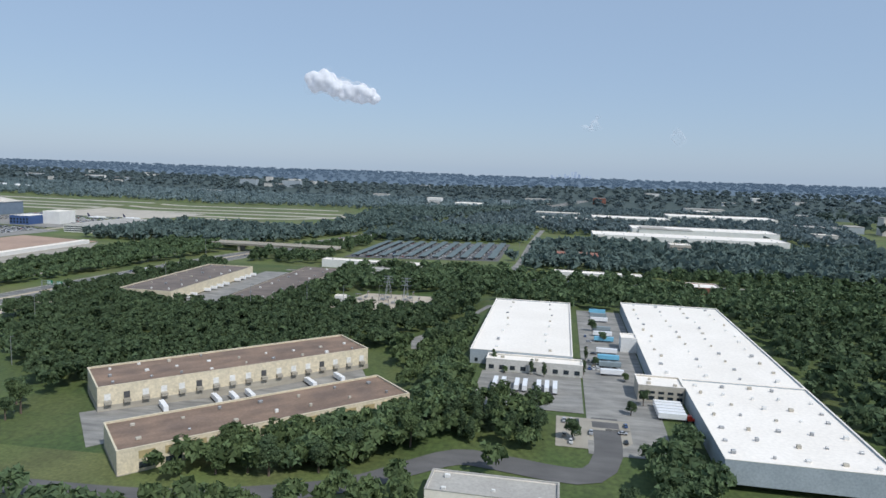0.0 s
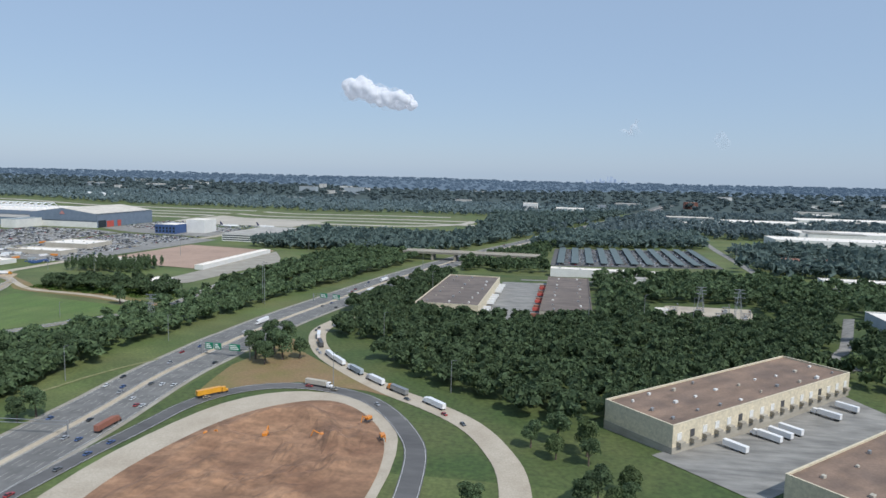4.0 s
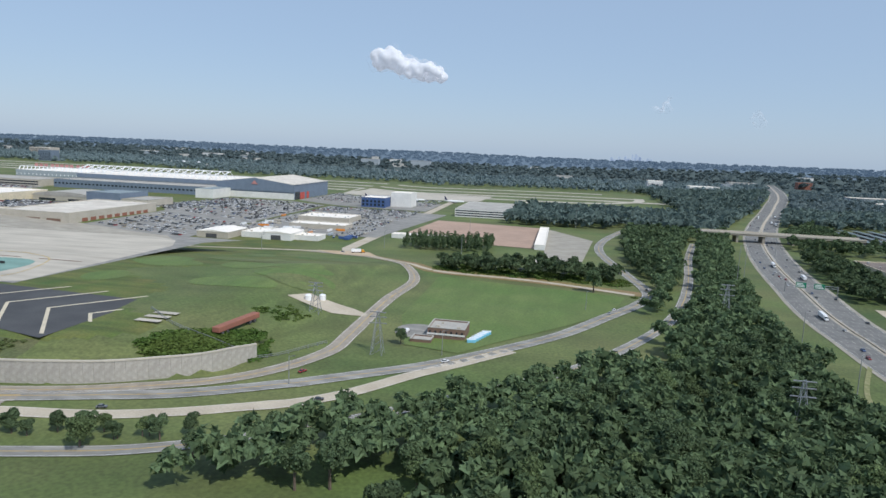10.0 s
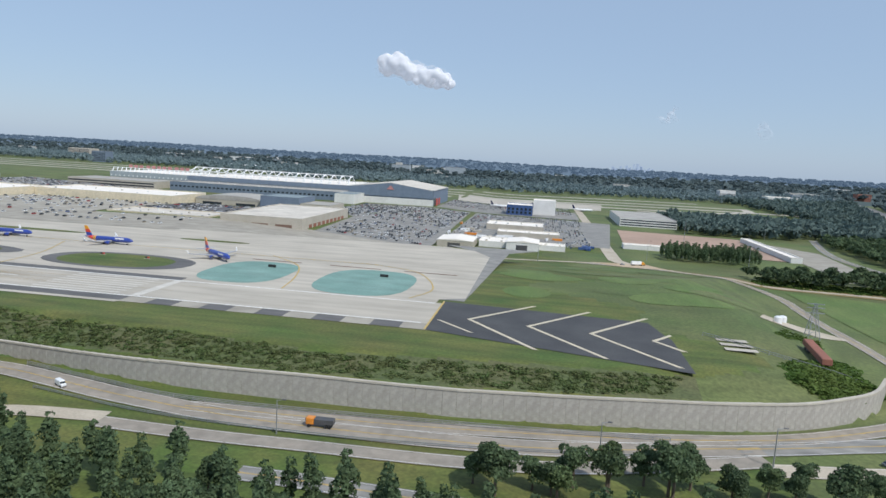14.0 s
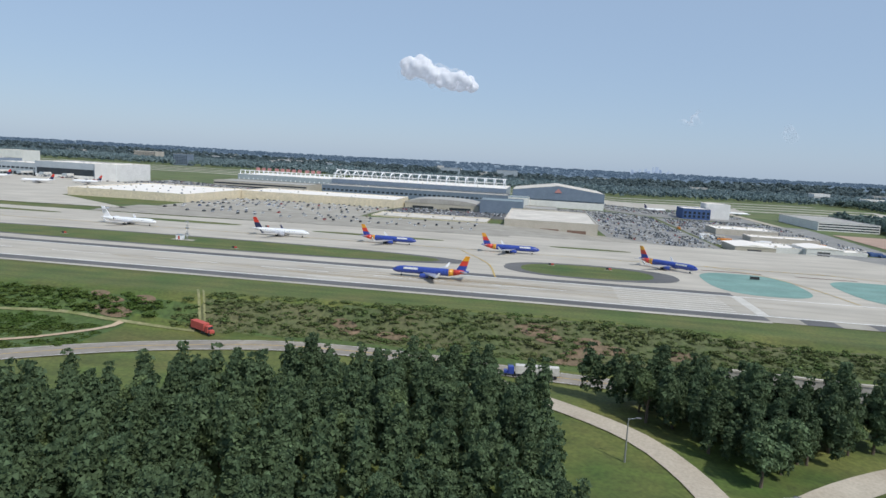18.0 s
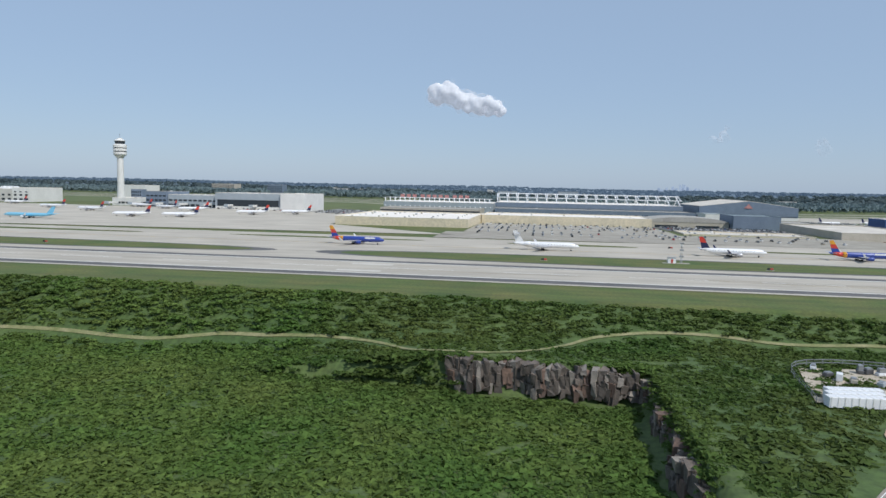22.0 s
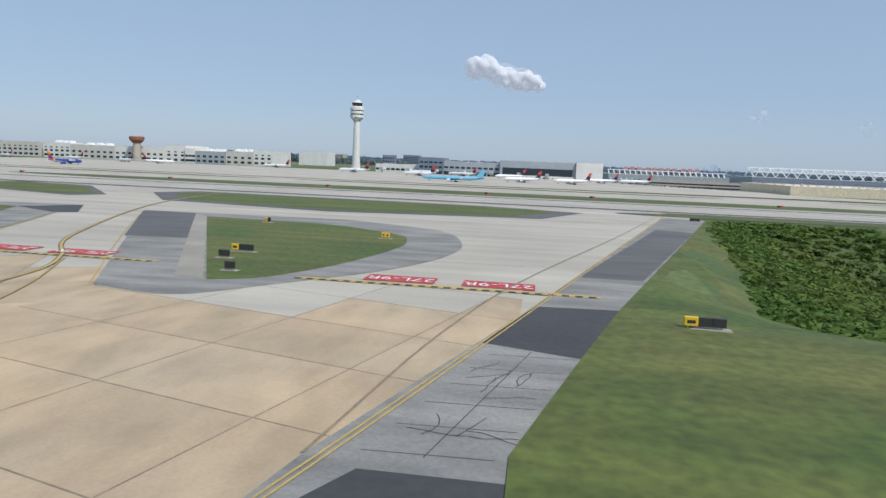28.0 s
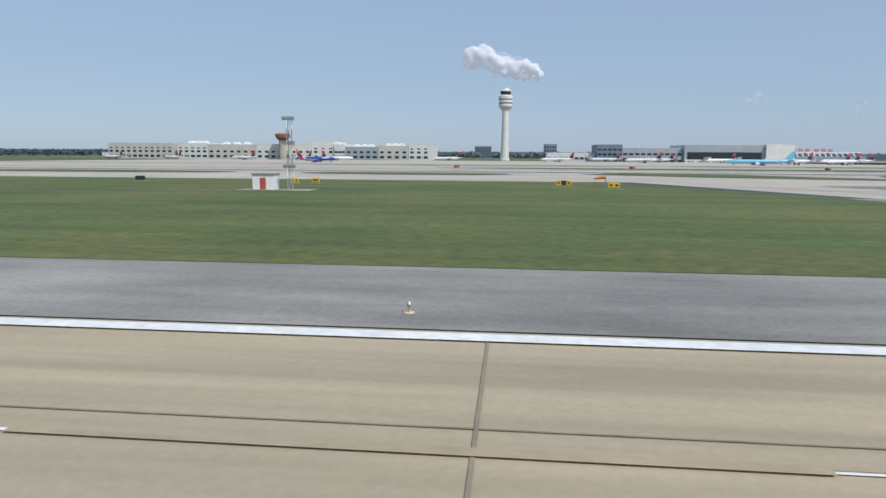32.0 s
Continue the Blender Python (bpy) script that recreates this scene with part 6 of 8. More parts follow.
# ---- aircraft ----
def airliner(place, label, body, fin, wingm="skin_grey", tip="skin_white", length=19.7, stripe=(), rear_engines=False, engine=None):
    """A twin jet: tapered round fuselage, swept wings with thickness and winglets, tail, engines, wheels, window row. Nose along +x."""
    ob = thing("airliner", place, label, "airliner")
    r, zc = 0.94, 1.75
    prof = [(-0.5, 0.12, 0.55), (-0.47, 0.3, 0.45), (-0.36, 0.72, 0.2), (-0.25, 1, 0), (0.36, 1, 0), (0.42, 0.9, -0.05), (0.465, 0.62, -0.15), (0.49, 0.3, -0.22), (0.5, 0.08, -0.25)]

    def shell(sections, m, name, lab="", grow=1.0):
        bm = bmesh.new()
        n = 18
        rings = [[bm.verts.new((x * length, grow * r * q * math.cos(2 * math.pi * k / n), zc + grow * r * (q * math.sin(2 * math.pi * k / n) + up))) for k in range(n)] for x, q, up in sections]
        for a, b in zip(rings, rings[1:]):
            for k in range(n):
                bm.faces.new((a[k], a[(k + 1) % n], b[(k + 1) % n], b[k]))
        bm.faces.new(rings[0]), bm.faces.new(rings[-1])
        return part(name, bm, m, ob, lab, smooth=True)

    def cut(x):
        for (a, qa, ua), (b, qb, ub) in zip(prof, prof[1:]):
            if a <= x <= b:
                t = (x - a) / (b - a)
                return (x, qa + (qb - qa) * t, ua + (ub - ua) * t)

    shell(prof, body, "fuselage")
    for x0, x1, m, lab in stripe:
        shell([cut(x0)] + [p for p in prof if x0 < p[0] < x1] + [cut(x1)], m, "paint_band", lab, 1.012)

    def blade(pts, thick, m, name, parent=None, lab=""):
        """A tapered surface from a root (leading, trailing) to a tip (leading, trailing)."""
        bm = bmesh.new()
        (a, b), (c, d) = pts
        up = Vector(thick)
        v = [bm.verts.new(Vector(p) + s * up * q) for p, q in ((a, 0.35), (b, 0.1), (d, 0.08), (c, 0.25)) for s in (-1, 1)]
        bm.faces.new((v[0], v[2], v[4], v[6])), bm.faces.new((v[1], v[7], v[5], v[3]))
        for i, j in ((0, 2), (2, 4), (4, 6), (6, 0)):
            bm.faces.new((v[i], v[i + 1], v[j + 1], v[j]))
        return part(name, bm, m, parent or ob, lab)

    L = length
    for s in (-1, 1):
        w = blade((((0.1 * L, s * 0.6, 1.25), (-0.08 * L, s * 0.6, 1.2)), ((-0.12 * L, s * 8.6, 1.75), (-0.165 * L, s * 8.6, 1.72))), (0, 0, 0.55), wingm, "wing")
        blade((((-0.12 * L, s * 8.6, 1.75), (-0.165 * L, s * 8.6, 1.75)), ((-0.175 * L, s * 8.95, 2.95), (-0.195 * L, s * 8.95, 2.95))), (0, 0.35, 0), tip, "winglet", w)
        z = 3.6 + zc if rear_engines else zc + 0.5
        blade((((-0.38 * L, s * 0.3, z), (-0.47 * L, s * 0.3, z)), ((-0.46 * L, s * 3.4, z + 0.2), (-0.495 * L, s * 3.4, z + 0.2))), (0, 0, 0.3), wingm, "tailplane")
        ey, ex, ez = (1.6, -0.28 * L, zc + 0.35) if rear_engines else (2.5, 0.06 * L, 0.85)
        m = Matrix.Translation((ex, s * ey, ez)) @ Matrix.Rotation(math.pi / 2, 4, "Y")
        part("engine", lathe([(0.35, -1.1), (0.52, -0.5), (0.62, 0.4), (0.58, 1.0), (0.5, 1.1)], 14, m), engine or body, ob, smooth=True)
        part("intake", lathe([(0.44, 1.05), (0.44, 1.13)], 14, m), "metal_dark", ob)
        for k in range(2):
            part("wheel", lathe([(0.3, -0.12), (0.3, 0.12)], 10, Matrix.Translation((-0.03 * L - k * 0.6, s * 1.4, 0.3)) @ Matrix.Rotation(math.pi / 2, 4, "X")), "tyre", ob)
        part("gear_leg", tube(bmesh.new(), (-0.035 * L, s * 1.4, 0.3), (-0.035 * L, s * 1.1, 1.3), 0.1, n=6), "metal_grey", ob)
        for k in range(30):
            x = -0.3 * L + 0.62 * L * k / 29
            part("cabin_window", boxes((x - 0.07, x + 0.07, s * 0.925 - 0.02, s * 0.925 + 0.02, zc + 0.12, zc + 0.32)), "glass_dark", ob) if k % 2 == 0 and place.translation.x > 200 and place.translation.y < 300 else None
    part("wheel", lathe([(0.24, -0.1), (0.24, 0.1)], 10, Matrix.Translation((0.38 * L, 0, 0.24)) @ Matrix.Rotation(math.pi / 2, 4, "X")), "tyre", ob)
    part("gear_leg", tube(bmesh.new(), (0.38 * L, 0, 0.24), (0.38 * L, 0, 1.0), 0.08, n=6), "metal_grey", ob)
    part("cockpit_window", boxes((0.437 * L, 0.462 * L, -0.5, 0.5, zc + 0.22, zc + 0.46)), "glass_dark", ob)
    rows = fin if isinstance(fin, (list, tuple)) else [fin]
    zt = zc + 0.7
    for k, m in enumerate(rows):
        f0, f1 = k / len(rows), (k + 1) / len(rows)
        lead = lambda f: (-0.33 * L - 0.115 * L * f, 0, zt + 3.75 * f)
        trail = lambda f: (-0.455 * L - 0.05 * L * f, 0, zt + 3.75 * f)
        blade(((lead(f0), trail(f0)), (lead(f1), trail(f1))), (0, 0.5, 0), m, "fin" if k == 0 else "fin_panel")
    return ob


BLUE = dict(body="skin_blue", fin=["skin_blue", "skin_red", "skin_yellow"], stripe=((-0.44, -0.3, "skin_red", "red paint band"), (-0.3, -0.24, "skin_yellow", "yellow paint band")), engine="skin_blue")
jets = []
for x, y, a, lab in ((424, 163, 180, "blue airliner with red and yellow tail on the runway"), (399, 223, 0, "blue airliner with a red and yellow tail taxiing"), (441.5, 222, 0, "blue airliner with a red and yellow tail taxiing"),
                     (490.8, 210, -38, "blue airliner with an orange tail turning towards the runway"), (235, 222, 0, "blue airliner with a red tail and pale nose markings"), (-168, 309, 0, "blue airliner with an orange tail taxiing")):
    ob = airliner(pose(x, y, 0.12, 0, 0, a), lab, **BLUE)
    for s in (-1, 1):
        part("name_bar", boxes((3.2, 6.8, s * 0.935 - 0.02, s * 0.935 + 0.02, 1.98, 2.5)), "skin_white", ob, "white bar of lettering")
    jets.append(ob)
airliner(pose(360, 222, 0.12), "white airliner with a dark red and navy tail taxiing", "skin_white", ["skin_navy", "skin_red"], tip="skin_navy", engine="skin_grey", length=21)
airliner(pose(300.5, 223, 0.12), "white rear-engined airliner taxiing", "skin_white", "skin_white", length=22, rear_engines=True)
airliner(pose(35, 305, 0.12, 0, 0, 180), "pale sky-blue wide airliner parked at the terminal", "skin_sky", "skin_sky", "skin_sky", length=30, engine="skin_white")
for x, y, a in ((66, 345, 200), (92, 352, 200), (112, 404, 200), (134, 424, 190), (2, 396, 175), (-46, 420, 180), (56, 430, 200), (22, 452, 165), (-10, 470, 170), (-120, 470, 180), (-215, 430, 150), (-255, 430, 160), (-300, 420, 150), (-345, 425, 155), (-190, 430, 20)):
    airliner(pose(x, y, 0.15, 0, 0, a), "white airliner with a dark red tail at the terminal", "skin_white", ["skin_navy", "skin_red"], engine="skin_grey", length=21)
for x, y, a in ((560, 650, 10), (600, 660, 15), (640, 665, 5)):
    airliner(pose(x, y, lz(x, y) + 0.3, 0, 0, a), "white airliner parked on a far apron", "skin_white", ["skin_navy"], engine="skin_grey", length=21)

# ---- road vehicles ----


def car_parts():
    bm = boxes((-1.1, 1.1, -0.44, 0.44, 0.14, 0.42), bevel=0.07)
    cab = bmesh.new()
    vs = [cab.verts.new(p) for p in ((-0.85, -0.4, 0.42), (0.5, -0.4, 0.42), (0.5, 0.4, 0.42), (-0.85, 0.4, 0.42), (-0.55, -0.33, 0.7), (0.15, -0.33, 0.7), (0.15, 0.33, 0.7), (-0.55, 0.33, 0.7))]
    for f in ((3, 2, 1, 0), (4, 5, 6, 7), (0, 1, 5, 4), (1, 2, 6, 5), (2, 3, 7, 6), (3, 0, 4, 7)):
        cab.faces.new([vs[i] for i in f])
    roof = boxes((-0.56, 0.16, -0.335, 0.335, 0.69, 0.73))
    wheel = lathe([(0.165, -0.06), (0.165, 0.06)], 10, Matrix.Rotation(math.pi / 2, 4, "X"))
    out = []
    for b in (bm, cab, roof, wheel):
        m = bpy.data.meshes.new("car_piece")
        bmesh.ops.recalc_face_normals(b, faces=b.faces)
        b.to_mesh(m)
        b.free()
        out.append(m)
    return out


BODY, CAB, ROOF, WHEEL = car_parts()
CAB.materials.append(MATS["glass_dark"])
WHEEL.materials.append(MATS["tyre"])
SHELLS = []
for m in CAR:
    b, r = BODY.copy(), ROOF.copy()
    b.materials.append(m), r.materials.append(m)
    SHELLS.append((b, r))


def car(x, y, ang, k, z=None):
    ob = thing("car", pose(x, y, lz(x, y) + 0.19 if z is None else z, 0, 0, ang), CAR_NAMES[k] + " passenger car on the road", "car", "cars")
    part("body", SHELLS[k][0], None, ob)
    part("glasshouse", CAB, None, ob)
    part("roof", SHELLS[k][1], None, ob)
    for a in (-0.68, 0.7):
        for b in (-0.41, 0.41):
            part("wheel", WHEEL, None, ob).matrix_local = pose(a, b, 0.165)


def lorry(x, y, ang, trailer, cab, label, z=None, tractor=True, ln=7.0):
    ob = thing("lorry", pose(x, y, lz(x, y) + 0.19 if z is None else z, 0, 0, ang), label, "lorry" if tractor else "trailer", "lorries")
    part("trailer_body", boxes((-ln + 1, 1, -0.65, 0.65, 0.55, 2.0), bevel=0.04), trailer, ob)
    part("chassis", boxes((-ln + 1.2, 0.8, -0.3, 0.3, 0.35, 0.55)), "metal_dark", ob)
    if tractor:
        part("cab", boxes((1.25, 2.3, -0.6, 0.6, 0.35, 1.75), bevel=0.12), cab, ob)
        part("bonnet", boxes((2.3, 3.0, -0.5, 0.5, 0.35, 1.0), bevel=0.1), cab, ob)
        part("windscreen", boxes((2.22, 2.34, -0.5, 0.5, 1.1, 1.6)), "glass_dark", ob)
    for a in (-ln + 1.6, -ln + 2.3) + ((0.4, 1.1, 2.6) if tractor else ()):
        for b in (-0.55, 0.55):
            part("wheel", WHEEL, None, ob).matrix_local = pose(a, b, 0.27) @ Matrix.Scale(1.6, 4)


def along(line, i, off):
    p, q = line[i], line[min(i + 1, len(line) - 1)]
    a = math.atan2(q[1] - p[1], q[0] - p[0])
    return p[0] - off * math.sin(a), p[1] + off * math.cos(a), math.degrees(a)


random.seed(77)
l1, l2 = smooth_line(HW), smooth_line(HW2)
for line, lanes, flip, n in ((l1, (-3.6, -1.8, 0, 1.8, 3.6), 180, 40), (l2, (-3.6, -1.8, 0, 1.8, 3.6), 0, 44)):
    used = set()
    for k in range(n):
        i, ln = random.randrange(4, 175), random.randrange(len(lanes))
        if (i, ln) in used or (i + 1, ln) in used or (i - 1, ln) in used:
            continue
        used.add((i, ln))
        x, y, a = along(line, i, lanes[ln])
        if k % 11 == 5:
            lorry(x, y, a + flip, "skin_white", "skin_white", "white lorry on the highway")
        else:
            car(x, y, a + flip, random.choice((0, 0, 1, 1, 2, 3, 2, 4, 5)))
rl = smooth_line(ramp)
for i, (tr, cb, lab) in zip((9, 12, 16, 18, 21, 24, 27, 31), (("skin_white", "skin_red", "lorry with white trailer and red cab queueing"), ("metal_dark", "skin_red", "red lorry with a dark flat load queueing"), ("skin_white", "skin_white", "white articulated lorry queueing on a slip road"), ("skin_white", "skin_white", "white articulated lorry queueing on a slip road"),
                             ("wall_grey", "skin_white", "grey articulated lorry queueing on a slip road"), ("skin_white", "skin_grey", "white articulated lorry queueing on a slip road"), ("metal_grey", "truck_orange", "lorry with orange cab queueing"), ("skin_white", "skin_white", "white articulated lorry queueing on a slip road"))):
    x, y, a = along(rl, i, 0.6)
    lorry(x, y, a + 180, tr, cb, lab)
for i in (6, 7, 14, 15, 29, 33, 35):
    x, y, a = along(rl, i, -1.5)
    car(x, y, a, random.randrange(7))
lp = smooth_line(LOOP)
for i, (tr, cb, lab) in zip((21, 29), (("skin_yellow", "skin_yellow", "yellow lorry with a white trailer on a loop ramp"), ("wall_tan", "skin_white", "tan lorry driving on a loop ramp"))):
    x, y, a = along(lp, i, 0.5)
    lorry(x, y, a, tr, cb, lab)
for i in (5, 8, 10, 12, 20, 28, 30, 35):
    x, y, a = along(lp, i, -0.5)
    car(x, y, a, random.randrange(7))
lorry(857.5, 143, 92, "brick_red", "brick_red", "brown container lorry on the highway")
# yard trailers
for k in range(7):
    lorry(1098.4 + 2.3 * k + (k > 1) * 1.6 + (k > 3) * 1.6, 188, 90, "skin_white", "skin_white", "white trailer parked in a yard", tractor=False)
for k in range(12):
    if k not in (4, 8):
        lorry(1135, 205 + 8.2 * k, 0, ("skin_white", "roof_blue", "skin_sky")[k % 3], "", "pale trailer at a warehouse loading bay", tractor=False)
for k in range(5):
    lorry(1147.5, 171 + 2.2 * k, 0, "skin_white", "skin_red", "white trailer with a red cab at a loading bay" if k == 0 else "white trailer at a loading bay", tractor=k == 0)
for k, s in enumerate((3, 6, 7, 8, 12, 14)):
    u_ = Vector((-40 + 4.82 * s, -14.2, 0))
    q = near.matrix_world @ u_
    lorry(q.x, q.y, 45 + 90, "skin_white", "skin_white", "white trailer at a loading dock", tractor=k in (1, 4), ln=6)
for k in range(14):
    lorry(932.5, 292 + 6.6 * k, 0, "skin_white", "", "white trailer at a loading dock", tractor=False, ln=5.5) if k % 5 != 3 else None
    if k % 3 != 1:
        lorry(954, 294 + 6.6 * k, 180, ("brick_red", "skin_white", "wall_red")[k % 3], "", "parked trailer in a truck court", tractor=False, ln=5.5)
for x, y in ((1106, 175), (1132, 160), (1133, 164), (1132.5, 156), (1120, 162), (1118, 157), (1128, 228), (1126, 236), (1127, 244), (1126, 252), (1050, 118), (1030, 131)):
    car(x, y, random.choice((0, 90)), random.randrange(7))
# below the wall and in the valley
ob = thing("dump_truck", pose(566, 102.2, lz(566, 102.2) + 0.2, 0, 0, 182), "orange and black tipper truck on the road", "truck")
part("cab", boxes((1.0, 2.4, -0.65, 0.65, 0.4, 1.6), bevel=0.12), "truck_orange", ob)
part("windscreen", boxes((2.3, 2.44, -0.55, 0.55, 1.0, 1.5)), "glass_dark", ob)
part("tipper_bed", boxes((-2.4, 0.9, -0.7, 0.7, 0.6, 1.5), bevel=0.06), "metal_dark", ob)
for a in (-1.8, -1.1, 1.8):
    for b in (-0.6, 0.6):
        part("wheel", WHEEL, None, ob).matrix_local = pose(a, b, 0.3) @ Matrix.Scale(1.8, 4)


def van(x, y, ang, m="skin_white", label="white panel van on the road"):
    ob = thing("van", pose(x, y, lz(x, y) + 0.2, 0, 0, ang), label, "van")
    part("body", boxes((-1.4, 0.9, -0.5, 0.5, 0.2, 1.2), bevel=0.1), m, ob)
    part("nose", boxes((0.9, 1.45, -0.48, 0.48, 0.2, 0.7), bevel=0.1), m, ob)
    part("windscreen", boxes((0.8, 1.0, -0.42, 0.42, 0.72, 1.05)), "glass_dark", ob)
    for a in (-0.9, 0.95):
        for b in (-0.45, 0.45):
            part("wheel", WHEEL, None, ob).matrix_local = pose(a, b, 0.2) @ Matrix.Scale(1.2, 4)


van(514, 106.6, -30)
car(690, 146, 60, 4), car(722, 164, 40, 0), car(770, 238, 70, 0), car(768, 232, 250, 1), car(700, 131, 30, 2), car(660, 114, 20, 3), car(640, 320, 0, 1), car(786, 280, 90, 2)
lorry(449, 111.6, -176, "wall_pale", "skin_blue", "pale trailer lorry with a blue cab on the road", ln=7.5)
lorry(648, 322, 20, "skin_white", "skin_yellow", "lorry at a road junction", ln=5)
van(706, 187, 80, label="white panel van by a pump house")
lorry(388, 115.6, -30, "wall_red", "wall_red", "red fire truck with a trailer on a dirt track", ln=4.5)
# contractor's yard
lay("yard", sheet("yard", [(333, 84), (337, 101), (351, 103), (355, 92), (346, 85)], "gravel", 0.15, 3), "pale gravel contractor's yard in scrub", "yard")
for k in range(3):
    c = thing("site_container", pose(337 + 0.6 * k, 83 + 1.7 * k, lz(337, 84) + 0.2, 0, 0, 5), "white ribbed site container in a gravel yard", "container", "containers")
    part("box", boxes((-3.4, 3.4, -0.65, 0.65, 0, 1.3), bevel=0.04), "skin_white", c)
    for j in range(9):
        part("rib", boxes((-3.2 + 0.8 * j, -3.1 + 0.8 * j, -0.7, 0.7, 0.05, 1.32)), "wall_white", c)
for k in range(14):
    random.seed(900 + k)
    x, y = random.uniform(339, 352), random.uniform(90, 101)
    c = thing("equipment_crate", pose(x, y, lz(x, y) + 0.2, 0, 0, random.uniform(0, 90)), "assorted building equipment in a gravel yard", "equipment", "yard equipment")
    part("crate", boxes((-0.7, 0.7, -0.4, 0.4, 0, random.uniform(0.4, 1.0)), bevel=0.05), random.choice(["wall_red", "metal_dark", "skin_white", "wall_grey", "wall_tan"]), c)
    part("lid", boxes((-0.5, 0.5, -0.3, 0.3, 0.35, random.uniform(0.5, 1.3))), "metal_grey", c)
rail_fence([(333, 84), (337, 102), (352, 103.5), (356, 92), (346, 84), (334, 83.5)], 0.9, 2.5, "mesh_fence", "thin steel mesh fence round a yard")


# cars in the lots by the airfield, too many to count
def car_field(rects, seed):
    rnd = np.random.RandomState(seed)
    v, f, mi = [], [], []
    for x0, x1, y0, y1, dx, dy in rects:
        for y in np.arange(y0, y1, dy):
            for x in np.arange(x0, x1, dx):
                if rnd.rand() < (0.7 if (int(x / 22) + int(y / 17)) % 4 == 0 else 0.42):
                    continue
                z, k, a, b = lz(x, y) + 0.3, (0, 0, 0, 0, 0, 0, 1, 1, 1, 1, 1, 2, 2, 2, 3, 3, 3, 3, 6, 6, 4 + rnd.randint(2))[rnd.randint(21)], 0.45, 1.1
                n = len(v)
                for zz, sx, sy in ((0, 1, 1), (0.42, 1, 1), (0.44, 0.85, 0.6), (0.75, 0.75, 0.42)):
                    v += [(x - a * sx, y - b * sy, z + zz), (x + a * sx, y - b * sy, z + zz), (x + a * sx, y + b * sy, z + zz), (x - a * sx, y + b * sy, z + zz)]
                for q in range(3):
                    for j in range(4):
                        f.append((n + 4 * q + j, n + 4 * q + (j + 1) % 4, n + 4 * q + 4 + (j + 1) % 4, n + 4 * q + 4 + j))
                        mi.append(7 if q == 2 else k)
                f.append((n + 12, n + 13, n + 14, n + 15)), mi.append(k)
    me = mesh_of("parked_cars", v, f, CAR + [MATS["glass_dark"]])
    me.polygons.foreach_set("material_index", mi)
    tagged(part("parked_cars", me, None), "rows of parked cars of many colours", "cars", kind="stuff")


car_field([(487, 540, 335, 400, 1.4, 6.4), (450, 540, 420, 550, 1.4, 6.8), (548, 562, 400, 470, 1.8, 6), (604, 630, 400, 470, 2.2, 6), (548, 630, 478, 556, 1.7, 5), (616, 630, 368, 398, 1.6, 5), (510, 628, 604, 684, 2.2, 6), (270, 425, 288, 318, 4.2, 9), (546, 596, 372, 402, 2.6, 7), (30, 180, 470, 478, 3, 5), (368, 430, 360, 412, 1.8, 7), (266, 360, 330, 390, 3.2, 9.5), (125, 252, 490, 552, 2, 6), (720, 850, 600, 640, 1.5, 5)], 5)
car_field([(960, 1070, 478, 582, 1.6, 5.2), (1126, 1136, 210, 222, 1.3, 4), (1118, 1126, 154, 165, 1.6, 5), (1100, 1180, 392, 398, 1.4, 5), (1230, 1310, 560, 612, 1.6, 6)], 6)

for k in range(34):
    random.seed(2100 + k)
    x, y = random.uniform(544, 630), random.uniform(372, 470)
    if 562 < x < 614 and y > 400:
        y = random.uniform(374, 400)
    if k < 6:
        x, y = 624.5 + 1.6 * (k % 3), 366 + 7 * (k // 3)
    c = thing("storage_container", pose(x, y, lz(x, y) + 0.2, 0, 0, random.choice((0, 90, 4, 86))), "blue storage container in a yard" if k < 6 else "storage container parked in a works yard", "container", "containers")
    h = random.uniform(1.2, 1.5)
    part("box", boxes((-3.0, 3.0, -0.62, 0.62, 0, h), bevel=0.04), "blue_cover" if k < 6 else random.choice(("skin_white", "wall_tan", "wall_grey", "roof_grey", "skin_white", "truck_orange")), c)
    part("door", boxes((3.0, 3.05, -0.55, 0.55, 0.08, h - 0.08)), "wall_grey", c)

# ---- poles, signs, small things on the ground ----


def light_pole(x, y, h=9.0, arms=1, name="street_lamp", label="tall grey street lamp"):
    ob = thing(name, pose(x, y, lz(x, y) - 0.2), label, "street lamp", "street lamps")
    part("pole", tube(bmesh.new(), (0, 0, 0), (0, 0, h), 0.14, 0.07, 7), "metal_grey", ob)
    for k in range(arms):
        s = 1 - 2 * k
        part("arm", tube(bmesh.new(), (0, 0, h - 0.1), (s * 1.2, 0, h + 0.15), 0.05, n=5), "metal_grey", ob)
        part("lamp_head", boxes((s * 1.2 - 0.35, s * 1.2 + 0.35, -0.14, 0.14, h + 0.08, h + 0.24), bevel=0.04), "metal_dark", ob)


for x, y, h in ((825, 215, 10), (822, 168, 11), (826, 290, 20), (824, 292, 20), (902, 182, 11), (937, 186, 10), (902, 235, 12), (1001, 285, 14), (978, 275, 14), (1036, 283, 14), (1020, 281, 14), (900, 330, 14), (640, 108, 7), (612, 102, 7), (476, 66, 6), (463, 82, 6), (690, 138, 7), (720, 170, 7), (760, 236, 7),
                (875, 415, 16), (690, 430, 16), (760, 500, 14), (560, 98, 6), (1085, 500, 12), (600, 310, 8), (655, 345, 10), (700, 330, 12)):
    light_pole(x, y, h)


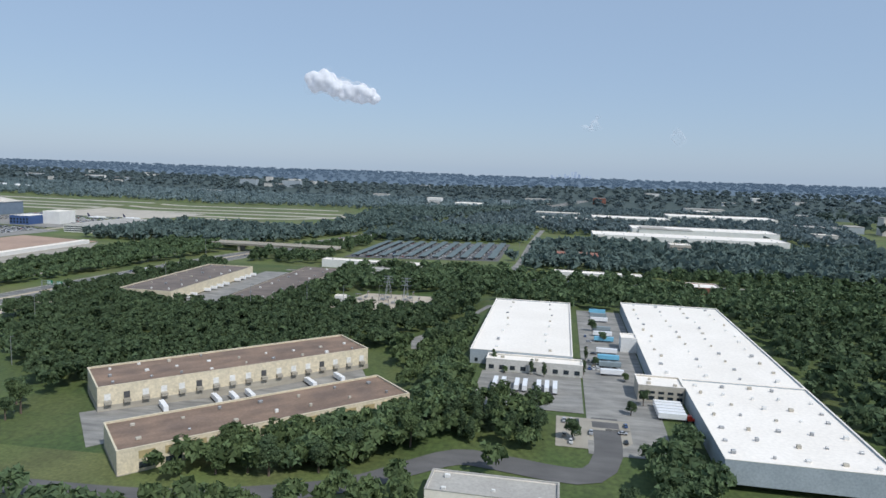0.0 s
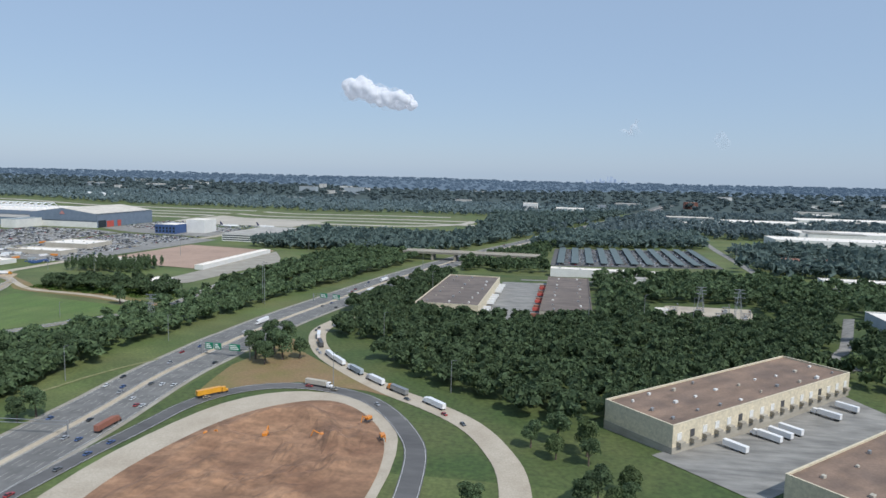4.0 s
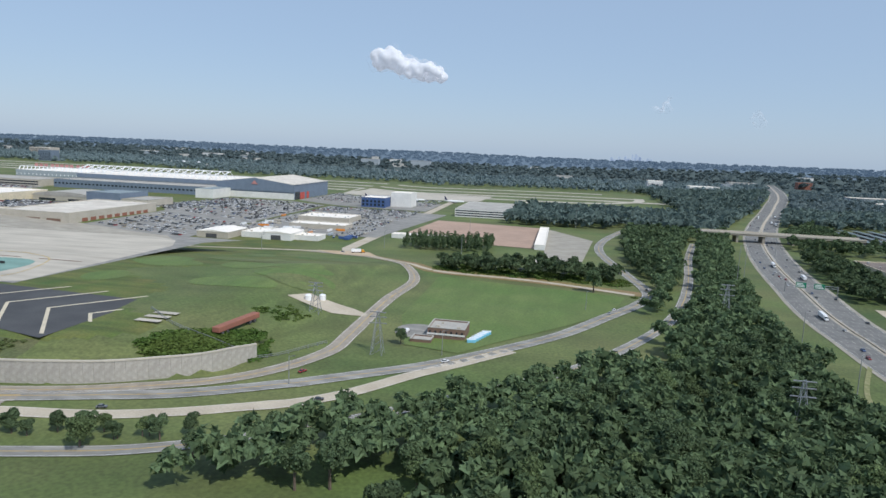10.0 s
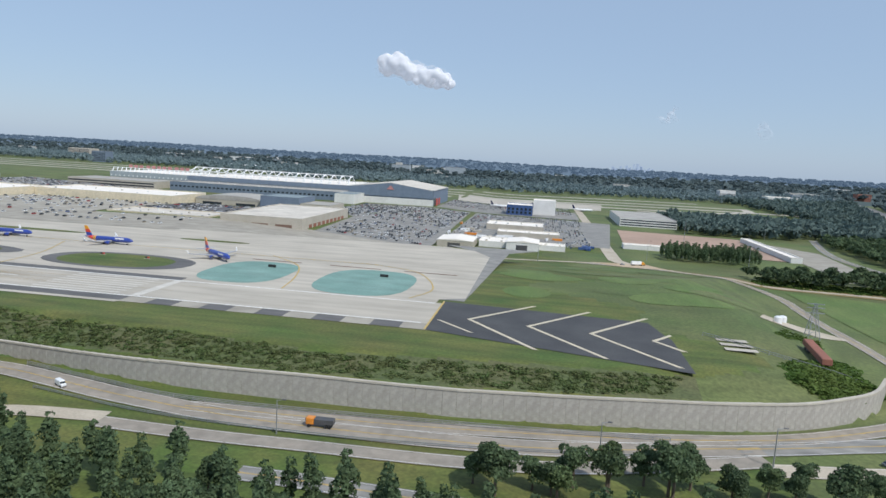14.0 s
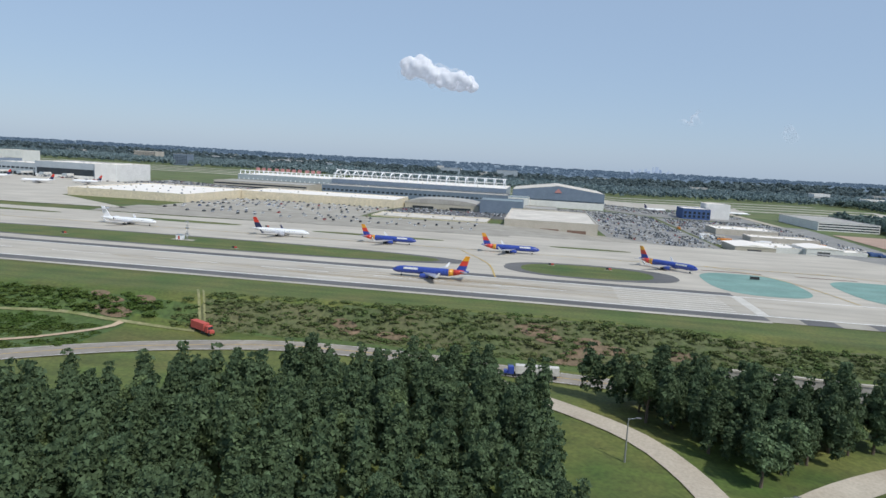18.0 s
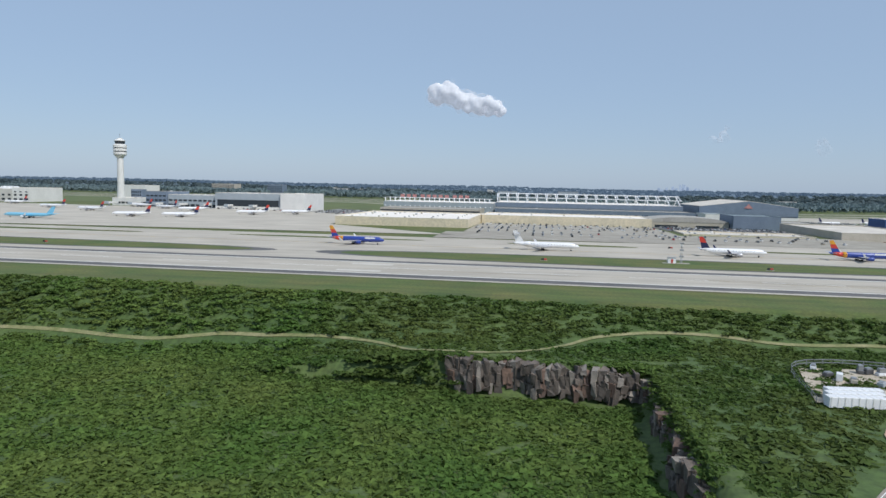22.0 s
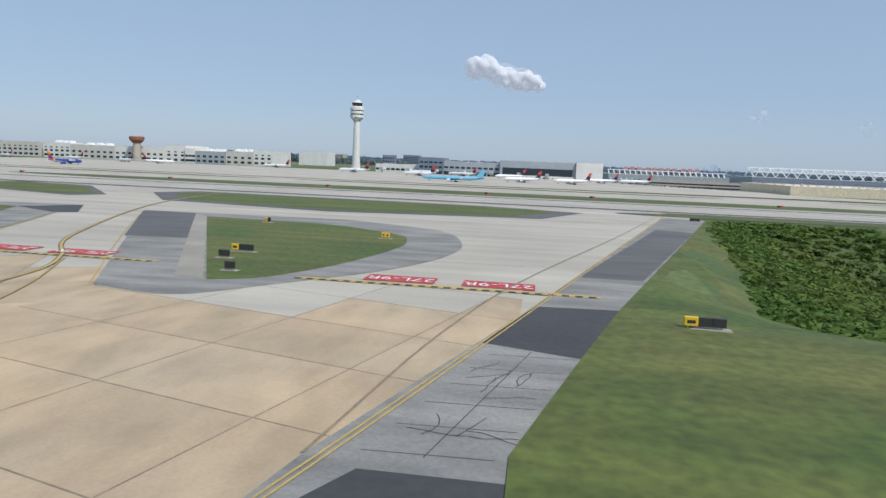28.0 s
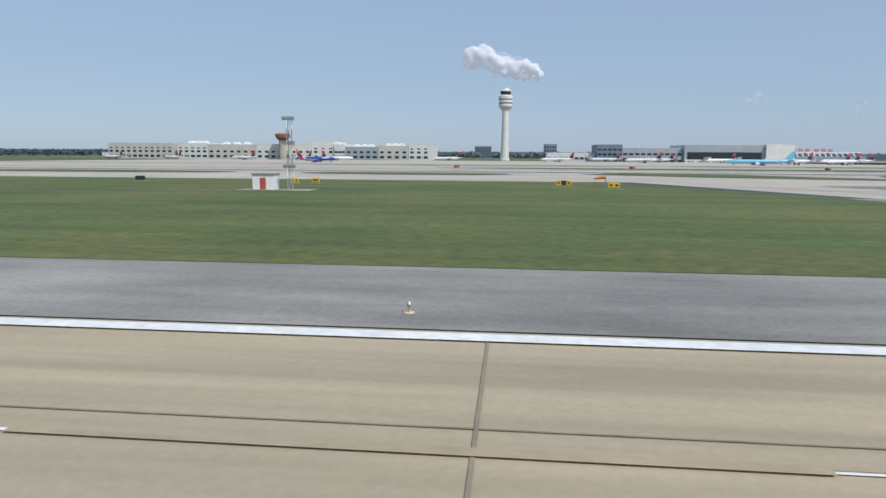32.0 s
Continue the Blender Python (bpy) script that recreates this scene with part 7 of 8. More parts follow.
def lattice_mast(x, y, h, label="grey steel lattice power pylon", w=1.6):
    ob = thing("pylon", pose(x, y, lz(x, y) - 0.2), label, "pylon")
    for sx in (-1, 1):
        for sy in (-1, 1):
            part("leg", tube(bmesh.new(), (sx * w, sy * w, 0), (sx * 0.2, sy * 0.2, h), 0.1, 0.06, 4), "metal_grey", ob)
    for k in range(6):
        a, b = k / 6, (k + 1) / 6
        wa, wb = w * (1 - a) + 0.2 * a, w * (1 - b) + 0.2 * b
        for s in (-1, 1):
            part("brace", tube(bmesh.new(), (-wa, s * wa, a * h), (wb, s * wb, b * h), 0.05, n=4), "metal_grey", ob)
            part("brace", tube(bmesh.new(), (s * wa, -wa, a * h), (s * wb, wb, b * h), 0.05, n=4), "metal_grey", ob)
    for z in (0.72, 0.86, 0.97):
        part("crossarm", boxes((-3.2 + z, 3.2 - z, -0.12, 0.12, z * h, z * h + 0.2)), "metal_grey", ob)


for x, y, h in ((703, 166, 12), (676, 190, 10), (800, 140, 13), (1043, 306, 14), (1030, 322, 12), (806, 232, 14)):
    lattice_mast(x, y, h)


def gantry(x0, x1, y, ang, panels, label):
    z = lz((x0 + x1) / 2, y)
    ob = thing("sign_gantry", pose((x0 + x1) / 2, y, z, 0, 0, ang), label, "sign gantry")
    w = (x1 - x0) / 2
    for x in (-w, w):
        part("post", tube(bmesh.new(), (x, 0, 0), (x, 0, 4.2), 0.2, n=8), "metal_grey", ob)
    for zz in (3.1, 4.0):
        part("beam", tube(bmesh.new(), (-w, 0, zz), (w, 0, zz), 0.1, n=6), "metal_grey", ob)
    for a, b in panels:
        p = part("sign_panel", boxes((a, b, -0.3, -0.18, 2.4, 4.7), bevel=0.05), "sign_green", ob, "green road sign panel")
        for k in range(3):
            part("text_bar", boxes((a + 0.3, b - 0.5 - 0.4 * k, -0.33, -0.3, 2.8 + 0.6 * k, 3.1 + 0.6 * k)), "white_paint", p)


gantry(846, 864, 203, 0, ((-7.5, -4.6), (-4.2, -1.5), (1.5, 5.5)), "highway sign gantry with green panels")
gantry(832, 853, 132, 8, (), "bare steel sign gantry over the highway")
gantry(846, 866, 300, -10, ((-6, -2), (1, 5)), "highway sign gantry with green panels")


def guidance_sign(x, y, w, cols, label, z=0.1, ang=0):
    w *= 0.78
    ob = thing("guidance_sign", pose(x, y, z, 0, 0, ang), label, "airfield sign", "airfield signs")
    n = len(cols)
    for k, m in enumerate(cols):
        a = -w / 2 + w * k / n
        p = part("sign_box", boxes((a, a + w / n, -0.12, 0.12, 0.16, 0.68), bevel=0.03), m, ob)
        if m == "sign_yellow":
            part("text_bar", boxes((a + 0.15, a + w / n - 0.15, -0.135, -0.12, 0.32, 0.5)), "black_paint", p)
    for s in (-0.4, 0.4):
        part("leg", boxes((s * w - 0.04, s * w + 0.04, -0.05, 0.05, -0.05, 0.2)), "metal_grey", ob)
    part("footing", boxes((-w / 2 - 0.3, w / 2 + 0.3, -0.35, 0.35, -0.12, 0.03)), "concrete_old", ob)


for x, y, w, cols in ((48.6, 54.4, 2.6, ("sign_yellow", "black_paint", "black_paint")), (48.8, 50.5, 1.2, ("black_paint",)), (84.0, 36.8, 2.9, ("sign_yellow", "black_paint", "black_paint")), (58, 70, 1.2, ("sign_yellow", "sign_yellow")), (40, 80, 1.0, ("sign_yellow", "black_paint")),
                      (-0.5, 44.9, 2.6, ("sign_yellow", "sign_yellow", "black_paint", "black_paint")), (5.5, 67, 1.6, ("sign_yellow", "sign_yellow")), (-12, 80, 1.0, ("sign_yellow",)), (-48.5, 43, 2.4, ("black_paint", "black_paint", "sign_yellow")), (-63, 72, 1.6, ("sign_yellow", "sign_yellow")),
                      (-100, 76, 1.2, ("sign_yellow", "sign_yellow")), (-68, 77, 2.2, ("sign_yellow", "black_paint", "sign_yellow")), (-98, 78, 1.2, ("sign_yellow",)), (-122, 80, 1.6, ("black_paint",)), (102, 120, 2.2, ("black_paint", "black_paint")), (52, 45, 1.0, ("black_paint",))):
    guidance_sign(x, y, w, cols, "yellow and black airfield guidance sign on grass" if "sign_yellow" in cols else "dark back of an airfield sign on grass")
for x, y in ((12, 190), (60, 188), (90, 194), (-40, 192), (140, 190), (-90, 190), (300, 190), (360, 186), (345, 245), (455, 200), (472, 199)):
    guidance_sign(x, y, 2.0, ("black_paint", "wall_red"), "low dark and red airfield sign on a grass island", 0.12)
# glide path mast and hut, monitor hut by the north runway
for x, y, h in ((-96, 62.7, 7.2), (339, 196, 6.0)):
    ob = thing("antenna_mast", pose(x, y, 0.1), "orange and white glide path antenna mast", "antenna mast")
    for k in range(6):
        bm = bmesh.new()
        for a in (0, 2.1, 4.2):
            tube(bm, (0.3 * math.cos(a), 0.3 * math.sin(a), h * k / 6), (0.3 * math.cos(a), 0.3 * math.sin(a), h * (k + 1) / 6), 0.05, n=4)
        tube(bm, (0.3, 0, h * k / 6), (-0.15, 0.26, h * (k + 1) / 6), 0.035, n=4)
        part("mast_section", bm, "skin_white" if k % 2 else "metal_grey", ob)
    for z in (0.3, 0.62, 0.95):
        part("antenna", boxes((-0.6, 0.6, -0.3, 0.05, z * h, z * h + 0.35), bevel=0.04), "metal_grey", ob)
    hut = thing("equipment_hut", pose(x - 2.6, y + 0.3, 0.1), "small white and pink equipment hut on grass", "hut")
    part("wall", boxes((-1.1, 1.1, -0.8, 0.8, 0, 1.5), bevel=0.03), "skin_white", hut)
    part("door", boxes((-0.3, 0.3, -0.84, -0.79, 0.05, 1.2)), "wall_red", hut)
    part("roof", boxes((-1.2, 1.2, -0.9, 0.9, 1.5, 1.62)), "metal_grey", hut)
    lay("pad", sheet("pad", rect(x - 5.2, x + 2.4, y - 1.4, y + 1.6), "concrete_old", 0.115), "pale gravel pad under an antenna hut", "pad")
ob = thing("wind_cone", pose(-63.5, 75, 0.1), "orange wind cone on a short mast", "wind cone")
part("mast", tube(bmesh.new(), (0, 0, 0), (0, 0, 1.3), 0.05, n=6), "metal_grey", ob)
part("cone", tube(bmesh.new(), (0, 0, 1.2), (-1.3, 0, 1.0), 0.22, 0.1, 10), "truck_orange", ob)
for k in range(8):
    ob = thing("runway_light", pose(-76.2 - 30 * k, 13.1, 0.09), "small clear runway edge light on a white disc", "runway light", "runway lights")
    part("base", lathe([(0.13, 0), (0.13, 0.02)], 10), "wall_cream", ob)
    part("stem", lathe([(0.025, 0.02), (0.025, 0.16)], 6), "yellow_paint", ob)
    part("lamp", lathe([(0.05, 0.16), (0.055, 0.2), (0.02, 0.26)], 8), "metal_grey", ob)
hut = thing("equipment_hut", pose(827, 152, lz(827, 152)), "small tan hut on the highway verge", "hut")
part("wall", boxes((-1, 1, -0.8, 0.8, 0, 1.3), bevel=0.04), "wall_tan", hut)
part("roof", boxes((-1.15, 1.15, -0.95, 0.95, 1.3, 1.45)), "roof_grey", hut)
for k in range(7):
    random.seed(60 + k)
    x, y = 886 + 7 * k, 140 + (k * 13) % 24
    ob = thing("excavator", pose(x, y, lz(x, y) + 0.9, 0, 0, 50 * k), "yellow earthmoving machine on bare earth", "excavator", "earthmovers")
    part("tracks", boxes((-1, 1, -0.7, -0.35, 0, 0.45), (-1, 1, 0.35, 0.7, 0, 0.45), bevel=0.1), "metal_dark", ob)
    part("body", boxes((-0.9, 0.8, -0.6, 0.6, 0.45, 1.2), bevel=0.1), "truck_orange", ob)
    part("boom", tube(bmesh.new(), (0.7, 0, 0.9), (2.4, 0, 1.9), 0.14, n=6), "truck_orange", ob)
    part("stick", tube(bmesh.new(), (2.4, 0, 1.9), (3.0, 0, 0.4), 0.11, n=6), "truck_orange", ob)
# ---- trees ----
def leaf_cloud(rnd, blobs, n, size):
    """Small three-cornered leaf sprays spread over the shells of several lobes: an uneven crown with gaps."""
    n *= 2
    w = np.array([b[3] ** 2 for b in blobs])
    at = np.array(blobs)[rnd.choice(len(blobs), n, p=w / w.sum())]
    d = rnd.normal(size=(n, 3))
    d /= np.linalg.norm(d, axis=1)[:, None]
    d[:, 2] = np.where(d[:, 2] < -0.35, -d[:, 2], d[:, 2])
    r = at[:, 3:4] * np.concatenate([np.ones((n, 2)), at[:, 4:5]], 1)
    c = at[:, :3] + d * r * rnd.uniform(0.72, 1.08, (n, 1))
    nrm = d * 0.75 + rnd.normal(size=(n, 3)) * 0.5
    nrm /= np.linalg.norm(nrm, axis=1)[:, None]
    e = np.cross(nrm, rnd.normal(size=(n, 3)))
    e /= np.linalg.norm(e, axis=1)[:, None]
    g = np.cross(nrm, e)
    s = 0.85 * size * rnd.uniform(0.6, 1.4, (n, 1))
    v = np.stack([c + e * s * 1.2, c - e * s * 0.55 + g * s * 0.8, c - e * s * 0.55 - g * s * 0.8], 1).reshape(-1, 3)
    return v, np.arange(3 * n).reshape(-1, 3).tolist()


def tree_shape(seed, pine=False, n=420, size=0.42):
    rnd = np.random.RandomState(seed)
    if pine:
        h = rnd.uniform(8.5, 10.5)
        blobs = [(rnd.uniform(-0.5, 0.5), rnd.uniform(-0.5, 0.5), h * q, (1.0 - 0.75 * abs(q - 0.62) * 1.6) * rnd.uniform(1.1, 1.7), 0.75) for q in np.linspace(0.24, 0.97, 8)]
    else:
        h = rnd.uniform(6.0, 8.0)
        blobs = [(0, 0, h * 0.62, 1.9, 0.9)]
        for k in range(7):
            a, q = rnd.uniform(0, 6.28), rnd.uniform(0.7, 1.9)
            blobs.append((q * math.cos(a), q * math.sin(a), h * rnd.uniform(0.38, 0.86), rnd.uniform(0.9, 1.6), 0.85))
    v, f = leaf_cloud(rnd, blobs, n, size)
    return v, f, h, blobs


def tree_trunk(h, blobs, seed):
    bm = bmesh.new()
    tube(bm, (0, 0, -0.6), (0.08, 0.05, h * 0.45), 0.26, 0.17, 7)
    tube(bm, (0.08, 0.05, h * 0.44), (0, 0, h * 0.85), 0.17, 0.05, 6)
    for x, y, z, r, sq in blobs[1:6]:
        tube(bm, (0.06, 0.04, max(h * 0.3, z - 1.6)), (x * 0.8, y * 0.8, z), 0.09, 0.03, 5)
    me = bpy.data.meshes.new("trunk")
    bm.to_mesh(me)
    bm.free()
    me.materials.append(MATS["bark"])
    return me


PROTO = []
for k in range(9):
    pine = k >= 6
    v, f, h, blobs = tree_shape(20 + k, pine, 1000 if not pine else 1300, 0.29 if not pine else 0.22)
    me = mesh_of("crown", v.tolist(), f, "leaf_pine" if pine else ("leaf", "leaf", "leaf_light")[k % 3])
    PROTO.append((tree_trunk(h, blobs, k), me))


def plant(x, y, k, s, ang):
    pine = k >= 6
    ob = thing("tree", pose(x, y, lz(x, y), 0, 0, ang) @ Matrix.Scale(s, 4), "dark green pine with a bare trunk" if pine else "full green leafy tree", "tree", "trees")
    part("trunk", PROTO[k][0], None, ob)
    part("crown", PROTO[k][1], None, ob)


LOW = [tree_shape(60 + k, k >= 4, 84 if k < 4 else 300, 0.86 if k < 4 else 0.345)[:2] for k in range(7)]
MIDT = [tree_shape(60 + k, False, 46, 1.2)[:2] for k in range(4)]
FARC = [tree_shape(80 + k, False, 16, 2.15)[:2] for k in range(5)]


def inside(poly, x, y):
    c = np.zeros(len(x), bool)
    n = len(poly)
    for i in range(n):
        (x0, y0), (x1, y1) = poly[i], poly[(i + 1) % n]
        c ^= ((y0 > y) != (y1 > y)) & (x < (x1 - x0) * (y - y0) / (y1 - y0 + 1e-12) + x0)
    return c


def clear(x, y, margin=0.0):
    """True where neither a building, a yard nor a road is."""
    ok = np.ones(len(x), bool)
    for x0, x1, y0, y1 in KEEP:
        ok &= ~((x > x0 - margin) & (x < x1 + margin) & (y > y0 - margin) & (y < y1 + margin))
    for line, w in LINES:
        m = ok & (x > line[:, 0].min() - w - 2) & (x < line[:, 0].max() + w + 2) & (y > line[:, 1].min() - w - 2) & (y < line[:, 1].max() + w + 2)
        i = np.where(m)[0]
        if len(i):
            d = np.min((x[i][:, None] - line[None, :, 0]) ** 2 + (y[i][:, None] - line[None, :, 1]) ** 2, axis=1)
            ok[i] &= d > (w + margin + 0.6) ** 2
    return ok


def spots(poly, gap, seed, margin=0.8):
    rnd = np.random.RandomState(seed)
    xs, ys = [p[0] for p in poly], [p[1] for p in poly]
    X, Y = np.meshgrid(np.arange(min(xs), max(xs), gap), np.arange(min(ys), max(ys), gap))
    x, y = (X + rnd.uniform(-0.45, 0.45, X.shape) * gap).ravel(), (Y + rnd.uniform(-0.45, 0.45, X.shape) * gap).ravel()
    ok = inside(poly, x, y) & clear(x, y, margin)
    return x[ok], y[ok], rnd


def wood(name, poly, gap, shapes, material, label, seed, smin=0.75, smax=1.2, stretch=1.0, skip=0.0, margin=0.8):
    """A wood of many crowns, joined."""
    x, y, rnd = spots(poly, gap, seed, margin)
    if not len(x):
        return
    V, Fc, n = [], [], 0
    z = land(x, y)
    for k in range(len(x)):
        if rnd.rand() < skip:
            continue
        v, f = shapes[rnd.randint(len(shapes))]
        a, s = rnd.uniform(0, 6.28), rnd.uniform(smin, smax)
        c, q = math.cos(a) * s, math.sin(a) * s
        V.append(np.stack([v[:, 0] * c - v[:, 1] * q + x[k], v[:, 0] * q + v[:, 1] * c + y[k], v[:, 2] * s * stretch + z[k] - 0.3], 1))
        Fc.append(np.array(f) + n)
        n += len(v)
    if not V:
        return
    V, Fc = np.concatenate(V), np.concatenate(Fc)
    me = bpy.data.meshes.new(name)
    me.vertices.add(len(V)), me.loops.add(3 * len(Fc)), me.polygons.add(len(Fc))
    me.vertices.foreach_set("co", V.ravel())
    me.loops.foreach_set("vertex_index", Fc.ravel())
    me.polygons.foreach_set("loop_start", np.arange(0, 3 * len(Fc), 3))
    me.update(calc_edges=True)
    me.materials.append(MATS[material])
    tagged(new(name, me), label, "trees" if "shrub" not in name else "shrubs", kind="stuff")


random.seed(512)
for k in range(16):
    x, y = random.uniform(596, 668), random.uniform(190, 296)
    lay("tall_grass", sheet("tall_grass", oval(x, y, random.uniform(5, 16), random.uniform(4, 11), 17, random.uniform(1.5, 2.2)), "grass" if k % 2 else "field_green", 0.06 + 0.004 * k, 4), "patch of taller darker grass on a slope", "grass patch")
# single trees nearest to the flight path
GROVES = [
    ([(700, 92), (730, 118), (775, 160), (812, 215), (812, 140), (790, 85), (740, 70)], 5.6, 6, 1.0, 70),
    ([(362, 40), (364, 56), (376, 64), (391, 76), (402, 86), (420, 98), (440, 104), (451, 101), (452, 80), (457, 50), (430, 30)], 4.6, 9, 0.82, 75),
    ([(459, 104), (468, 96), (475, 84), (480, 78), (484, 80), (491, 88), (503, 96), (507, 100), (498, 106), (478, 108)], 3.2, 9, 0.85, 45),
    ([(500, 62), (560, 78), (612, 78), (612, 64), (560, 56)], 5.0, 6, 0.85, 10),
    ([(946, 90), (985, 96), (986, 150), (972, 160), (960, 150)], 5.5, 6, 1.0, 18),
    ([(1052, 120), (1090, 150), (1098, 190), (1078, 200), (1062, 160), (1040, 128)], 5.5, 6, 1.0, 20),
]
count = 0
for poly, gap, top, s, most in GROVES:
    x, y, rnd = spots(poly, gap, 300 + count)
    order = rnd.permutation(len(x))[:most]
    for i in order:
        k = rnd.randint(0, top) if top == 6 else rnd.randint(3, 9)
        plant(x[i], y[i], k, s * rnd.uniform(0.8, 1.25), rnd.uniform(0, 360))
        count += 1
for x, y, k, s in ((866, 203, 0, 1.5), (869, 211, 1, 1.5), (875, 205, 3, 1.5), (863, 220, 4, 1.3), (880, 208, 1, 1.2), (872, 198, 0, 1.2), (868, 226, 3, 1.2), (836, 142, 3, 1.2), (834, 138, 0, 1.0), (668, 98, 2, 1.0), (700, 108, 1, 1.0), (690, 98, 4, 0.8), (707, 176, 0, 0.7), (764, 268, 3, 1.3), (1124, 204, 6, 0.5), (1128, 214, 1, 0.5), (1125, 220, 7, 0.5), (1108, 199, 8, 0.5), (1112, 198, 6, 0.5), (1100, 199, 2, 0.4), (1096, 205, 7, 0.6), (1132, 246, 0, 0.6), (1129, 262, 3, 0.7),
                   (1139, 180, 4, 0.6), (1136, 200, 2, 0.5), (1135, 172, 1, 0.6), (1120, 155, 3, 0.8), (1112, 158, 0, 0.8), (1130, 126, 4, 0.8), (1066, 130, 1, 1.1), (522, 66, 2, 0.9), (534, 62, 4, 0.8)):
    plant(x, y, k, s, 40 * k)

# a loose row of trees on the verge between two roads
random.seed(77)
for k in range(34):
    q = k / 33
    plant(592 + 92 * q + random.uniform(-2, 2), 91 + 17.5 * q + random.uniform(-2.2, 1.2) - (3 if k % 3 else 0), random.randint(0, 5), random.uniform(0.65, 1.05) * (1 if k < 20 else 0.7), 31 * k)
# woods
WOODS = [
    ([(868, 262), (880, 236), (905, 212), (940, 186), (985, 150), (990, 168), (1045, 225), (1080, 235), (1084, 310), (1060, 340), (900, 284)], 4.7, "leaf", "dense green broadleaf wood"),
    ([(868, 262), (900, 284), (900, 400), (880, 420), (872, 330)], 5.0, "leaf", "dense green wood beside a highway"),
    ([(982, 280), (1008, 340), (1086, 340), (1086, 420), (984, 420)], 5.2, "leaf", "green wood among low halls"),
    ([(1040, 100), (1060, 106), (1116, 130), (1116, 176), (1088, 204), (1082, 240), (1052, 222), (1040, 226), (1060, 190), (1072, 176), (1048, 140), (1022, 118)], 5.0, "leaf_light", "leafy trees beside warehouses"),
    ([(1088, 147), (1114, 147), (1113, 168), (1098, 169), (1086, 160)], 3.6, "leaf_pine", "dark pines between a yard and a lane"),
    ([(1060, 128), (1082, 144), (1092, 168), (1088, 196), (1066, 172)], 4.2, "leaf", "leafy trees beside warehouses"),
    ([(1136, 128), (1149, 132), (1149, 160), (1137, 160)], 3.8, "leaf", "leafy trees beside a white warehouse"),
    ([(1086, 296), (1190, 306), (1420, 330), (1420, 480), (1086, 405)], 6.2, "leaf", "belt of trees behind white warehouses"),
    ([(1186, 150), (1196, 120), (1420, 120), (1420, 330), (1190, 306)], 6.45, "leaf", "dense wood beside a warehouse"),
    ([(990, 60), (1180, 60), (1180, 100), (1060, 102), (1000, 112)], 6.2, "leaf", "trees below the flight path"),
    ([(690, 88), (735, 108), (780, 150), (818, 215), (826, 300), (846, 400), (868, 500), (830, 500), (812, 420), (795, 300), (770, 200), (735, 150), (712, 128)], 4.6, "leaf", "dense wood along a highway"),
    ([(728, 100), (760, 138), (790, 176), (818, 216), (816, 130), (794, 88), (742, 78)], 4.6, "leaf", "dense wood below the flight path"),
    ([(700, 62), (812, 80), (820, 190), (780, 130), (730, 90)], 5.2, "leaf", "dense wood below the flight path"),
    ([(780, 290), (806, 310), (830, 480), (800, 540), (788, 420)], 5.4, "leaf", "wood between two roads"),
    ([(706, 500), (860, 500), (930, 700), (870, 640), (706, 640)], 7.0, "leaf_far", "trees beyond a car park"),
    ([(664, 344), (714, 350), (714, 380), (664, 372)], 3.6, "leaf_pine", "dark pines beside a bare lot"),
    ([(700, 284), (780, 288), (766, 316), (690, 312)], 5.0, "leaf", "bushes along a railway bank"),
    ([(360, 24), (362, 56), (376, 63), (391, 75), (402, 85), (420, 97), (440, 104), (452, 101), (453, 80), (460, 40), (466, 0), (372, -4)], 3.2, "leaf_pine", "dense dark pine wood"),
    ([(478, 36), (476, 60), (500, 76), (516, 86), (540, 80), (600, 80), (632, 84), (632, 56), (520, 32)], 4.6, "leaf_pine", "dark trees beside an access road"),
    ([(459, 104), (468, 96), (475, 84), (480, 78), (484, 80), (491, 88), (503, 96), (507, 100), (498, 106), (478, 108)], 2.8, "leaf_pine", "dense dark conifers beside a road"),
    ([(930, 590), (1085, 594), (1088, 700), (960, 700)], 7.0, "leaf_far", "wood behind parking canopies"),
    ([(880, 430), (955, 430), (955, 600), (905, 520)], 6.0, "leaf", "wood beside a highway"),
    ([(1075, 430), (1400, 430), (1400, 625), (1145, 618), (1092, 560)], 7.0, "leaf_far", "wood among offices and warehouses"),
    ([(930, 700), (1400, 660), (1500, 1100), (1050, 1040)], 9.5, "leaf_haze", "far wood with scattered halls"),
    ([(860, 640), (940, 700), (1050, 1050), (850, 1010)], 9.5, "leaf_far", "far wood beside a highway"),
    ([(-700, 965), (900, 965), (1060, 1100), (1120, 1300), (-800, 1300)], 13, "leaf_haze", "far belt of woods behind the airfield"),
]
for k, (poly, gap, m, lab) in enumerate(WOODS):
    far = gap > 6.5
    wood("wood", poly, gap, FARC if far else LOW[4:] if m == "leaf_pine" else MIDT if gap >= 5.2 else LOW[:4], m, lab, 400 + k, 1.0 if far else 0.68 if m == "leaf_pine" else 0.8, 1.5 if far else 1.05 if m == "leaf_pine" else 1.25, margin=1.5)
# distant woods, their haze held in the leaf colours
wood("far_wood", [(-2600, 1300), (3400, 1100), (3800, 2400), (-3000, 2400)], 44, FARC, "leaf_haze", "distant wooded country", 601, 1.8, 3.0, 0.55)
# farthest woods share the ground's haze colour and glow
wood("far_wood", [(-4200, 2400), (4600, 2400), (4800, 4700), (-4400, 4700)], 75, FARC, "distance_haze", "hazy distant wooded country", 602, 2.5, 4.5, 0.5)
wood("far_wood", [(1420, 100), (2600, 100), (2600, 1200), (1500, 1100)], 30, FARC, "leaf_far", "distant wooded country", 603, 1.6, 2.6)

